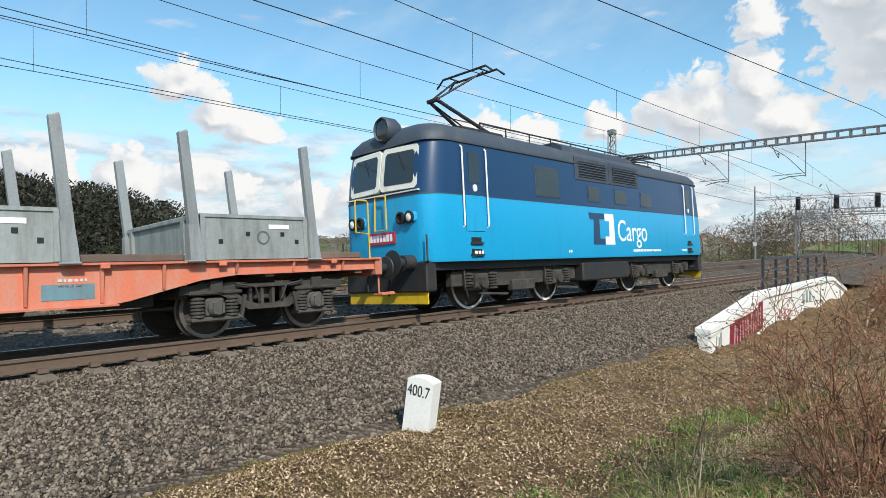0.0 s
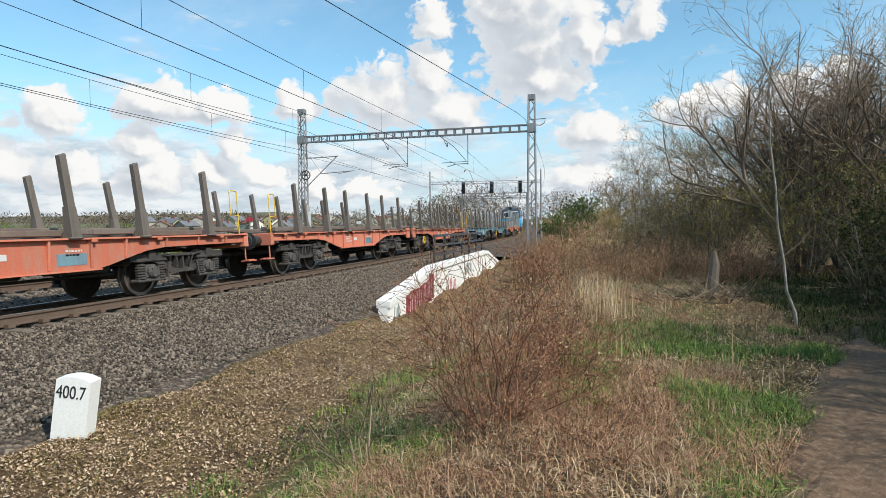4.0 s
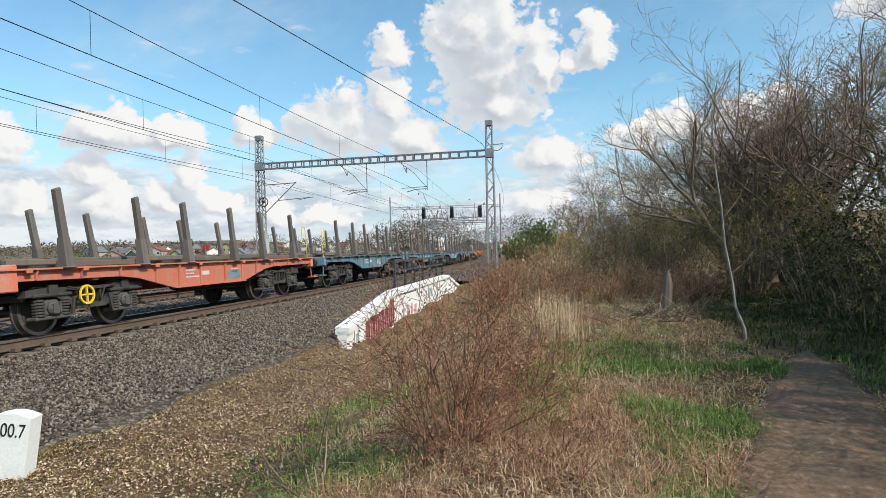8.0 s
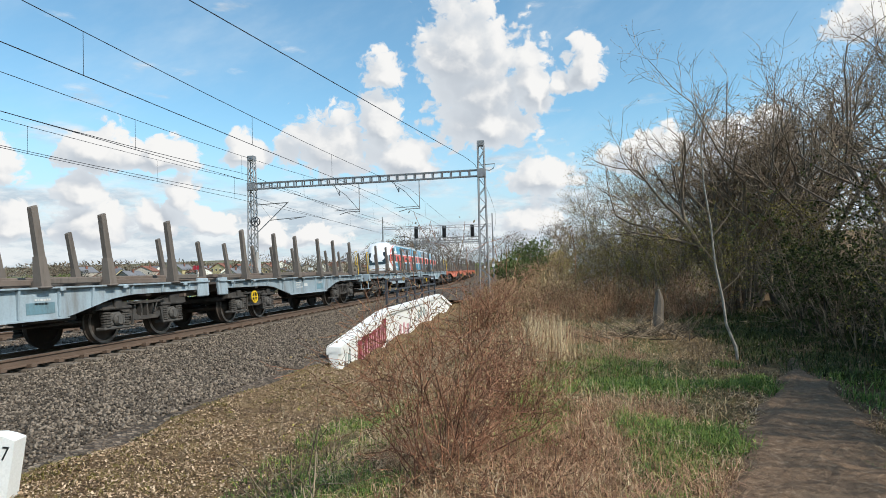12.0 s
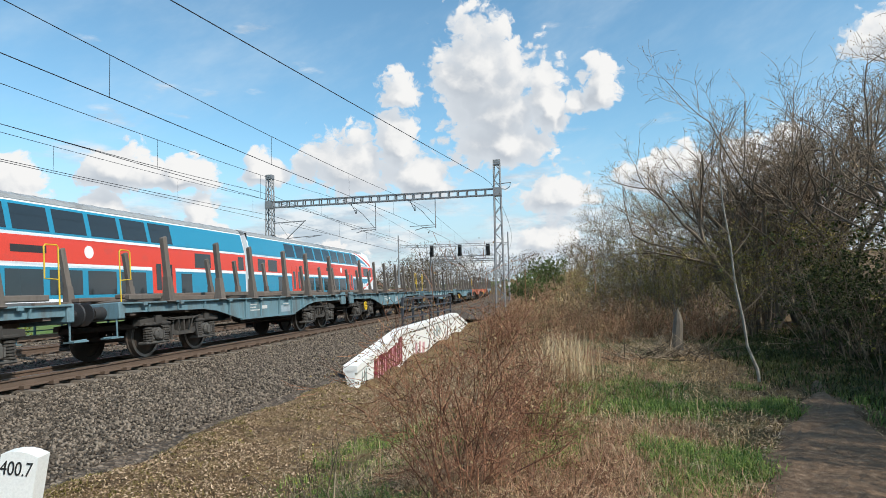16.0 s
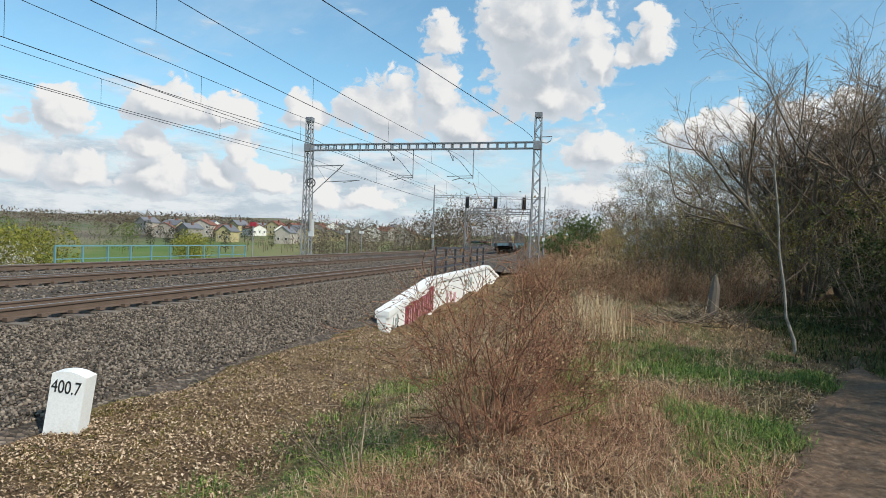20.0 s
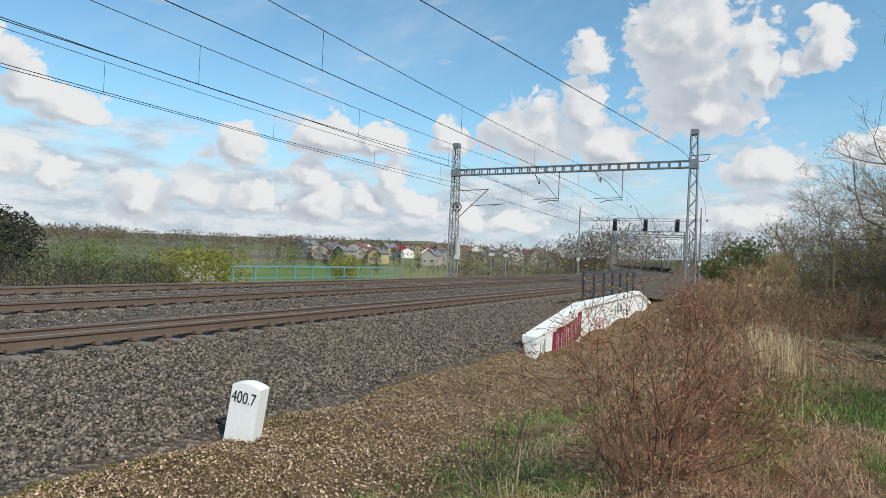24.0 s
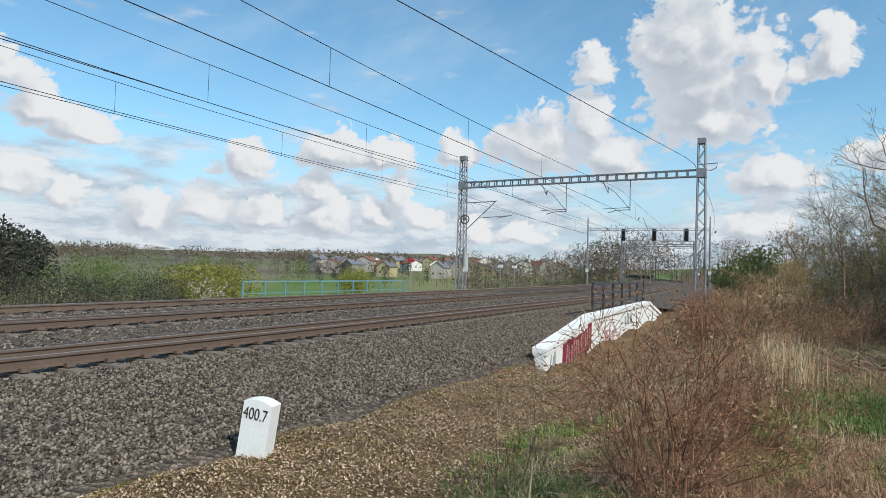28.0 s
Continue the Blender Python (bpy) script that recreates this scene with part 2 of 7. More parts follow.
# ---- sky with cumulus clouds ----
def sky_world():
    w = bpy.data.worlds.new("sky")
    scene.world = w
    w.use_nodes = True
    n = Nodes(w.node_tree)
    out, bg = n.add("ShaderNodeOutputWorld"), n.add("ShaderNodeBackground")
    n.tree.links.new(bg.outputs[0], out.inputs[0])
    s = n.add("ShaderNodeTexSky", sky_type="NISHITA", sun_disc=False)
    s.sun_elevation, s.sun_rotation = radians(SUN_EL), radians(SUN_AZ)
    s.air_density, s.dust_density, s.ozone_density = 1.0, 0.8, 3.0
    way = n.vmath("NORMALIZE", n.coord("Generated"))
    x, y, z = n.xyz(way)
    # degrees left of +y, degrees up
    deg = 180.0 / math.pi
    az = n.math("MULTIPLY", n.math("ARCTAN2", n.math("MULTIPLY", x, -1.0), y), deg)
    el = n.math("MULTIPLY", n.math("ARCSINE", z), deg)
    here = n.vec(az, el, 0.0)

    def field(at):
        """Above nought inside a cumulus: flat-based mounds with billows of three sizes on them."""
        wob = n.vmath("SUBTRACT", n.noise(at, 0.35, 3, 0.6, True), (0.5, 0.5, 0.5))
        p = n.vmath("ADD", at, n.vmath("MULTIPLY", wob, (2.8, 2.0, 0.0)))
        best = None
        for a, e, half, high in HIGH_CLOUDS + MID_CLOUDS + LOW_CLOUDS:
            d = n.add("ShaderNodeVectorMath", operation="MULTIPLY_ADD")
            n.put(d.inputs[0], p)
            d.inputs[1].default_value = (1.0 / half, 1.0 / high, 0.0)
            d.inputs[2].default_value = (-a / half, -e / high, 0.0)
            r = n.vmath("LENGTH", n.vmath("MAXIMUM", d.outputs[0], n.vmath("MULTIPLY", d.outputs[0], (-1.0, -2.6, 0.0))))
            best = r if best is None else n.math("SMOOTH_MIN", best, r, 0.10)
        flat = n.vmath("MULTIPLY", p, (1.0, 1.15, 0.0))
        form = n.math("ADD", n.math("SUBTRACT", 1.06, best), n.math("MULTIPLY", n.math("SUBTRACT", 0.50, n.voronoi(flat, 0.42)), 0.55))
        return form, flat
    form, flat = field(here)
    body = n.math("ADD", form, n.math("MULTIPLY", n.math("SUBTRACT", 0.48, n.voronoi(flat, 1.05)), 0.36))
    body = n.math("ADD", body, n.math("MULTIPLY", n.math("SUBTRACT", n.noise(flat, 1.6, 6, 0.66), 0.5), 0.70))
    mask = n.step(body, 0.0, 0.26)
    # sunlit crowns and shaded bases: how fast the cloud thins upwards and to the right
    fall = n.math("SUBTRACT", form, field(n.vmath("ADD", here, (-0.9, 1.3, 0.0)))[0])
    fall = n.math("ADD", fall, n.math("MULTIPLY", n.math("SUBTRACT", n.noise(flat, 0.9, 6, 0.6), 0.5), 0.42))
    lit = n.step(fall, -0.12, 0.50)
    thick = n.step(form, 0.1, 0.9)
    grey = n.mix(thick, (0.67, 0.72, 0.77), (0.50, 0.55, 0.61))
    cloud = n.mix(lit, grey, (0.90, 0.90, 0.89))
    # low banks near the horizon and thin veils higher up
    wide = n.vec(az, n.math("MULTIPLY", el, 3.2), 0.0)
    billow = n.math("ADD", n.noise(wide, 0.085, 7, 0.60), n.math("MULTIPLY", n.math("SUBTRACT", 0.5, n.voronoi(wide, 0.20)), 0.16))
    bankm = n.step(n.math("SUBTRACT", billow, n.math("MULTIPLY", n.step(el, 2.0, 17.0), 0.30)), 0.31, 0.49)
    bankc = n.mix(n.step(n.noise(wide, 0.22, 6, 0.62), 0.38, 0.62), (0.52, 0.60, 0.68), (0.83, 0.86, 0.88))
    veil = n.step(n.noise(n.vec(n.math("MULTIPLY", az, 0.5), n.math("MULTIPLY_ADD", az, 0.35, el), 0.0), 0.075, 6, 0.62), 0.44, 0.85, 0.0, 0.55)
    sky = n.mix(1.0, s.outputs[0], (SKY, SKY, SKY), "MULTIPLY")
    sky = n.mix(1.0, sky, (1.03, 1.32, 1.22), "MULTIPLY")
    haze = n.step(z, 0.0, 0.26, 0.85, 0.0)
    sky = n.mix(haze, sky, (0.56, 0.68, 0.80))
    sky = n.mix(veil, sky, (0.72, 0.84, 0.92))
    sky = n.mix(n.math("MULTIPLY", bankm, 0.88), sky, bankc)
    sky = n.mix(mask, sky, cloud)
    n.put(bg.inputs[0], sky)
    bg.inputs[1].default_value = 1.0


# clouds: degrees left of +y and up of the base's middle, half width, height
HIGH_CLOUDS = (
    (8.7, 18.5, 5.6, 6.8), (7.4, 13.4, 5.6, 7.0), (2.6, 15.6, 2.0, 5.4), (-2.2, 17.2, 2.0, 3.9), (-0.3, 16.2, 1.7, 1.6),
    (16.6, 17.6, 2.4, 2.7), (-24.5, 17.3, 3.2, 3.2),
)
MID_CLOUDS = (
    (17.0, 12.8, 2.6, 5.2), (21.4, 10.6, 5.4, 4.7), (14.6, 9.7, 2.9, 3.6), (29.2, 10.4, 2.2, 2.7), (41.0, 9.9, 3.3, 3.3),
    (36.2, 9.7, 3.6, 2.8), (48.3, 8.2, 2.8, 3.2), (64.2, 11.4, 2.6, 3.6), (61.4, 10.1, 3.2, 2.2), (67.6, 13.6, 2.4, 2.8),
    (2.2, 7.9, 4.8, 3.0), (-6.6, 9.2, 4.2, 2.6), (-9.0, 10.0, 2.2, 2.7), (-15.0, 9.6, 4.5, 3.2),
)
LOW_CLOUDS = (
    (42.1, 6.6, 1.9, 2.5), (41.2, 3.6, 3.6, 3.0), (34.6, 6.7, 1.8, 2.8), (36.4, 4.4, 2.2, 2.8), (32.4, 4.2, 2.4, 2.2),
    (66.0, 5.6, 2.8, 2.6), (62.0, 4.8, 2.0, 2.2), (56.2, 3.2, 3.0, 3.4), (51.6, 4.4, 3.2, 2.9), (47.0, 3.9, 3.6, 2.8),
    (23.5, 3.2, 3.4, 1.7), (3.3, 3.6, 2.9, 3.2), (71.5, 5.4, 3.4, 3.2), (77.0, 5.2, 3.2, 3.6), (27.5, 3.0, 2.6, 2.2),
)
sky_world()

# ---- materials ----
def ballast_colour(n, co):
    v = n.voronoi(co, 17.0, "Color")
    r = n.xyz(v)[0]
    stone = n.ramp(r, (0.0, (0.05, 0.039, 0.029)), (0.5, (0.122, 0.095, 0.071)), (0.85, (0.19, 0.15, 0.113)), (1.0, (0.29, 0.235, 0.18)))
    gap = n.step(n.voronoi(co, 17.0, "Distance", "DISTANCE_TO_EDGE"), 0.0, 0.10)
    rust = n.step(n.noise(co, 0.9, 4), 0.4, 0.7)
    return n.mix(n.math("MULTIPLY", rust, 0.35), n.mix(gap, (0.03, 0.025, 0.021), stone), (0.17, 0.12, 0.088))


def ground_colour(n, co):
    big, mid, fine = n.noise(co, 0.35, 4), n.noise(co, 2.2, 5, 0.65), n.noise(co, 26.0, 4, 0.7)
    straw = n.ramp(fine, (0.25, (0.07, 0.042, 0.02)), (0.5, (0.22, 0.145, 0.072)), (0.8, (0.42, 0.305, 0.165)))
    brown = n.ramp(fine, (0.25, (0.05, 0.032, 0.019)), (0.6, (0.17, 0.11, 0.063)), (0.9, (0.33, 0.235, 0.14)))
    green = n.ramp(fine, (0.25, (0.025, 0.05, 0.012)), (0.6, (0.07, 0.13, 0.03)), (0.9, (0.16, 0.22, 0.06)))
    c = n.mix(n.step(mid, 0.38, 0.62), straw, brown)
    x, y, z = n.xyz(co)
    # fresh grass in the hollow, beside the path and over the far meadows
    near_path = n.math("MULTIPLY", n.step(n.math("ABSOLUTE", n.math("SUBTRACT", x, 11.0)), 0.4, 1.6, 1.0, 0.0), n.step(y, 5.0, 8.0))
    hollow = n.step(n.math("ABSOLUTE", n.math("SUBTRACT", x, 8.0)), 0.2, 1.0, 1.0, 0.0)
    meadow = n.step(x, -26.0, -20.0, 1.0, 0.0)
    g = n.math("MAXIMUM", n.math("MAXIMUM", n.math("MULTIPLY", near_path, 0.75), n.math("MULTIPLY", hollow, 0.6)), meadow)
    c = n.mix(n.math("MULTIPLY", g, n.step(big, 0.30, 0.52)), c, green)
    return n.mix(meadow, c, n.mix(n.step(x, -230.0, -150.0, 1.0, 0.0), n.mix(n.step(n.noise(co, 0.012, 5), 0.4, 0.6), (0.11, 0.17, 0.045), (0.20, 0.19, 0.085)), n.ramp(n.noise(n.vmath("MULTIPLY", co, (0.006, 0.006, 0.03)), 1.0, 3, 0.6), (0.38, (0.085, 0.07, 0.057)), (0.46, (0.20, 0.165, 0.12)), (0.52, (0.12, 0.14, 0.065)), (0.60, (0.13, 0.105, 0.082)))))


def path_colour(n, co):
    f = n.noise(co, 14.0, 6, 0.7)
    soil = n.ramp(f, (0.3, (0.095, 0.060, 0.037)), (0.55, (0.20, 0.13, 0.082)), (0.8, (0.40, 0.29, 0.20)))
    return n.mix(n.step(n.noise(co, 1.1, 4), 0.5, 0.7), soil, (0.15, 0.108, 0.074))


M = {}
M["ballast"] = material("ballast", ballast_colour, 0.9, bump=(lambda n, co: n.voronoi(co, 17.0, "Distance"), 1.0, 0.05), spec=0.25)
M["stones"] = material("ballast_stones", islands((0.030, 0.024, 0.018), (0.29, 0.232, 0.176), (0.128, 0.102, 0.078)), 0.85, spec=0.3)
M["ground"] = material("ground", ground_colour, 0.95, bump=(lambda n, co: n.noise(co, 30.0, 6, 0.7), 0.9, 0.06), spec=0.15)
M["path"] = material("path_soil", path_colour, 0.95, bump=(lambda n, co: n.noise(co, 9.0, 7, 0.7), 0.8, 0.05), spec=0.2)
M["rail"] = material("rusty_rail", worn((0.135, 0.092, 0.066), (0.175, 0.12, 0.088), 3.0, 0.6, 40), 0.7, 0.2, bump=(grain(60), 0.2, 0.004))
M["rail_head"] = material("polished_rail_head", worn((0.42, 0.39, 0.37), (0.25, 0.20, 0.17), 2.0, 0.3, 20), 0.32, 0.9)
M["sleeper"] = material("concrete_sleeper", worn((0.185, 0.15, 0.118), (0.12, 0.085, 0.062), 3.0, 0.7, 40), 0.9, bump=(grain(50), 0.3, 0.01))
M["white_paint"] = material("white_paint", worn((0.80, 0.79, 0.75), (0.50, 0.46, 0.38), 2.2, 0.25, 60, 0.02), 0.7, bump=(grain(40), 0.25, 0.006))
M["black_paint"] = material("black_paint", (0.012, 0.012, 0.012), 0.6)
M["concrete"] = material("concrete", worn((0.36, 0.34, 0.31), (0.20, 0.18, 0.15), 1.2, 0.6, 30), 0.9, bump=(grain(35), 0.4, 0.01))
M["galv"] = material("weathered_steel_lattice", worn((0.27, 0.275, 0.28), (0.16, 0.15, 0.145), 3.0, 0.5, 30), 0.55, 0.5)
M["steel_dark"] = material("dark_steel", worn((0.045, 0.045, 0.047), (0.08, 0.06, 0.045), 3.0, 0.5, 30), 0.55, 0.4)
M["wire"] = material("wire", (0.035, 0.035, 0.038), 0.5, 0.5)
M["fence_paint"] = material("dark_grey_fence_paint", worn((0.045, 0.05, 0.06), (0.07, 0.06, 0.05), 3.0, 0.4, 30), 0.9)
M["rail_blue"] = material("pale_blue_railing", worn((0.13, 0.27, 0.29), (0.17, 0.22, 0.22), 3.0, 0.4, 30), 0.6)
M["loco_blue"] = material("light_blue_paint", worn((0.010, 0.34, 0.62), (0.02, 0.26, 0.45), 1.3, 0.25, 25, 0.0, True), 0.32, 0.0, spec=0.5)
M["loco_navy"] = material("navy_paint", worn((0.010, 0.045, 0.115), (0.02, 0.05, 0.09), 1.3, 0.3, 25, 0.0, True), 0.33)
M["loco_roof"] = material("grey_roof_paint", worn((0.045, 0.058, 0.078), (0.09, 0.085, 0.08), 2.0, 0.5, 25), 0.6)
M["glass"] = material("dark_window_glass", (0.02, 0.028, 0.032), 0.06, 0.0, spec=0.8)
M["cream"] = material("cream_frame_paint", worn((0.74, 0.72, 0.64), (0.5, 0.46, 0.38), 4.0, 0.3, 40), 0.5)
M["yellow"] = material("yellow_paint", worn((0.72, 0.47, 0.02), (0.42, 0.27, 0.04), 5.0, 0.4, 40), 0.5)
M["red_sign"] = material("red_plate_paint", (0.45, 0.03, 0.05), 0.45)
M["lens"] = material("lamp_glass", (0.75, 0.75, 0.70), 0.1)
M["white_mark"] = material("white_lettering_paint", (0.82, 0.83, 0.84), 0.5)
M["stencil"] = material("worn_stencil_paint", (0.55, 0.55, 0.53), 0.7)
M["bogie"] = material("bogie_grime", worn((0.040, 0.036, 0.032), (0.095, 0.08, 0.065), 4.0, 0.7, 35), 0.85, bump=(grain(45), 0.3, 0.008))
M["axlebox"] = material("dusty_axlebox", worn((0.075, 0.070, 0.064), (0.14, 0.12, 0.10), 5.0, 0.6, 35), 0.8)
M["wheel"] = material("wheel_steel", worn((0.085, 0.070, 0.060), (0.14, 0.10, 0.075), 4.0, 0.6, 30), 0.6, 0.5)
M["tread"] = material("bright_wheel_rim", worn((0.40, 0.37, 0.34), (0.22, 0.18, 0.15), 4.0, 0.4, 30), 0.35, 0.85)
M["rim_white"] = material("white_wheel_rim_paint", worn((0.72, 0.70, 0.66), (0.35, 0.30, 0.25), 5.0, 0.4, 30), 0.6)
M["wagon_red"] = material("faded_red_wagon_paint", worn((0.58, 0.160, 0.088), (0.46, 0.25, 0.18), 1.6, 0.75, 25, 0.35, True), 0.65, bump=(grain(30), 0.1, 0.004))
M["wagon_blue"] = material("faded_blue_wagon_paint", worn((0.13, 0.235, 0.275), (0.105, 0.105, 0.10), 1.4, 0.95, 25, 0.35, True), 0.65, bump=(grain(30), 0.1, 0.004))
M["wagon_pale"] = material("pale_grey_wagon_paint", worn((0.30, 0.37, 0.41), (0.17, 0.165, 0.155), 1.4, 0.8, 25, 0.25, True), 0.65, bump=(grain(30), 0.1, 0.004))
M["stake"] = material("rusty_brown_stake", worn((0.15, 0.125, 0.105), (0.085, 0.068, 0.056), 2.5, 0.6, 30, 0.3, True), 0.8, 0.1)
M["stake_grey"] = material("grey_galvanised_stake", worn((0.30, 0.315, 0.315), (0.20, 0.20, 0.195), 2.0, 0.5, 30, 0.2, True), 0.55, 0.3)
M["bin"] = material("grey_steel_sheet", worn((0.30, 0.325, 0.315), (0.17, 0.165, 0.15), 2.0, 0.8, 20, 0.2, True), 0.6, 0.2)
M["deck"] = material("rusty_deck", worn((0.12, 0.090, 0.072), (0.19, 0.145, 0.115), 2.0, 0.6, 30), 0.85)
M["emu_red"] = material("red_train_paint", worn((0.66, 0.055, 0.030), (0.50, 0.07, 0.05), 1.0, 0.15, 20, 0.0), 0.3)
M["emu_blue"] = material("blue_train_paint", worn((0.022, 0.235, 0.37), (0.035, 0.20, 0.30), 1.0, 0.2, 20, 0.0), 0.3)
M["emu_white"] = material("white_train_paint", worn((0.78, 0.79, 0.80), (0.6, 0.6, 0.58), 1.0, 0.2, 20, 0.0), 0.32)
M["emu_roof"] = material("grey_train_roof", worn((0.30, 0.31, 0.31), (0.19, 0.185, 0.18), 1.5, 0.5, 20), 0.6)
M["emu_skirt"] = material("dark_grey_skirt", worn((0.10, 0.105, 0.11), (0.15, 0.135, 0.12), 1.5, 0.5, 20), 0.6)
M["rubber"] = material("black_rubber", (0.015, 0.015, 0.016), 0.75)
M["bark"] = material("grey_brown_bark", worn((0.20, 0.162, 0.124), (0.10, 0.08, 0.062), 3.0, 0.5, 30, 0.2), 0.95, bump=(grain(25), 0.6, 0.02))
M["birch"] = material("pale_birch_bark", worn((0.36, 0.33, 0.28), (0.08, 0.066, 0.052), 6.0, 0.9, 18, 0.2), 0.9)
M["twig"] = material("brown_twigs", islands((0.07, 0.052, 0.037), (0.44, 0.34, 0.23), (0.21, 0.158, 0.106)), 0.9, spec=0.2)
M["twig_dark"] = material("dark_bare_twigs", islands((0.07, 0.052, 0.038), (0.48, 0.365, 0.25), (0.24, 0.178, 0.122)), 0.9, spec=0.2)
M["twig_red"] = material("reddish_twigs", islands((0.07, 0.032, 0.02), (0.48, 0.24, 0.14), (0.23, 0.105, 0.058)), 0.8, spec=0.3)
M["bud"] = material("yellow_green_buds", islands((0.16, 0.135, 0.03), (0.50, 0.42, 0.12), (0.31, 0.26, 0.065)), 0.8, spec=0.2)
M["bud_brown"] = material("brown_buds", islands((0.15, 0.095, 0.05), (0.42, 0.32, 0.17), (0.26, 0.18, 0.09)), 0.85, spec=0.2)
M["leaf"] = material("young_leaves", islands((0.035, 0.06, 0.012), (0.15, 0.20, 0.05), (0.075, 0.11, 0.025)), 0.75, spec=0.3)
M["blossom"] = material("white_blossom", islands((0.50, 0.48, 0.42), (0.80, 0.78, 0.74)), 0.8)
M["ivy"] = material("dark_undergrowth", islands((0.022, 0.030, 0.010), (0.14, 0.15, 0.045), (0.060, 0.070, 0.022)), 0.8, spec=0.2)
M["moss"] = material("olive_moss_and_short_grass", islands((0.07, 0.062, 0.015), (0.36, 0.29, 0.095), (0.19, 0.155, 0.045)), 0.9, spec=0.2)
M["dark_wood"] = material("dark_slope_trees", islands((0.018, 0.02, 0.016), (0.075, 0.072, 0.05), (0.04, 0.04, 0.03)), 1.0, spec=0.1)
M["willow"] = material("yellow_green_willow_leaves", islands((0.10, 0.11, 0.02), (0.30, 0.28, 0.06), (0.19, 0.185, 0.038)), 0.9, spec=0.1)
M["litter"] = material("dry_leaf_litter", islands((0.08, 0.049, 0.030), (0.62, 0.47, 0.32), (0.37, 0.248, 0.152)), 0.9, spec=0.15)
M["reed"] = material("pale_dry_reeds", islands((0.35, 0.25, 0.14), (0.80, 0.64, 0.42), (0.60, 0.46, 0.28)), 0.85, spec=0.2)
M["straw"] = material("dry_grass", islands((0.08, 0.046, 0.021), (0.72, 0.53, 0.30), (0.35, 0.225, 0.106)), 0.9, spec=0.2)
M["reddead"] = material("dead_red_brown_stems", islands((0.13, 0.062, 0.035), (0.60, 0.38, 0.235), (0.35, 0.19, 0.11)), 0.9, spec=0.2)
M["blade"] = material("green_grass_blades", islands((0.03, 0.065, 0.012), (0.32, 0.38, 0.09), (0.125, 0.205, 0.038)), 0.7, spec=0.3)
M["far_wood"] = material("far_bare_woodland", islands((0.075, 0.058, 0.044), (0.21, 0.17, 0.12), (0.13, 0.103, 0.075)), 1.0, spec=0.1)
M["far_green"] = material("far_green_trees", islands((0.05, 0.075, 0.025), (0.16, 0.19, 0.055), (0.10, 0.13, 0.035)), 1.0, spec=0.1)
M["plaster"] = material("house_plaster", worn((0.36, 0.32, 0.27), (0.22, 0.195, 0.165), 0.5, 0.4, 3, 0.5), 0.9)
M["plaster_y"] = material("yellow_house_plaster", worn((0.48, 0.40, 0.21), (0.34, 0.28, 0.17), 0.5, 0.4, 3, 0.2), 0.9)
M["roof_red"] = material("red_roof_tiles", worn((0.21, 0.085, 0.055), (0.11, 0.06, 0.045), 0.6, 0.5, 4, 0.35), 0.85)
M["roof_grey"] = material("grey_roof_sheets", worn((0.16, 0.16, 0.17), (0.10, 0.10, 0.11), 0.6, 0.5, 4, 0.35), 0.8)
M["signal"] = material("black_signal_board", (0.012, 0.012, 0.013), 0.7)
M["spray_red"] = material("dark_red_spray_paint", worn((0.24, 0.018, 0.035), (0.10, 0.012, 0.02), 9.0, 0.6, 60), 0.6)
M["spray_pale"] = material("pale_spray_paint", worn((0.55, 0.30, 0.32), (0.30, 0.06, 0.09), 9.0, 0.5, 60), 0.6)
M["spray_grey"] = material("grey_green_spray_paint", worn((0.28, 0.33, 0.31), (0.15, 0.17, 0.17), 9.0, 0.5, 60), 0.6)
M["plate_white"] = material("white_sign_sheet", worn((0.70, 0.70, 0.68), (0.5, 0.48, 0.44), 3.0, 0.3, 30), 0.6)

# ---- ground ----
def smooth(a, b, v):
    t = min(1.0, max(0.0, (v - a) / (b - a)))
    return t * t * (3 - 2 * t)


def profile(u, pts):
    for (a, za), (b, zb) in zip(pts, pts[1:]):
        if u <= b:
            return za + (zb - za) * max(0.0, (u - a) / (b - a))
    return pts[-1][1]


SECTION = ((-5000, -6.0), (-60, -6.0), (-30, -5.2), (-20, -3.2), (-14.0, -0.9), (-12.6, -0.5), (-11.5, -0.45), (1.6, -0.45), (3.6, -0.66), (4.5, -0.62), (5.1, -0.55), (6.2, -0.64), (7.4, -0.78), (8.6, -0.42), (9.6, -0.22), (13.5, -0.18), (5000, -0.1))


HILL = ((60, -3.0), (63, 0.6), (66.8, 3.2), (68.6, 3.8), (74.4, 5.2), (80, 6.0), (90, 7.0), (115, 7.0), (130, 0.0))


def wall_x(y):
    return 4.90 - 0.127 * (y - 13) if y < 19.4 else 4.09 - 0.0728 * (y - 19.4)


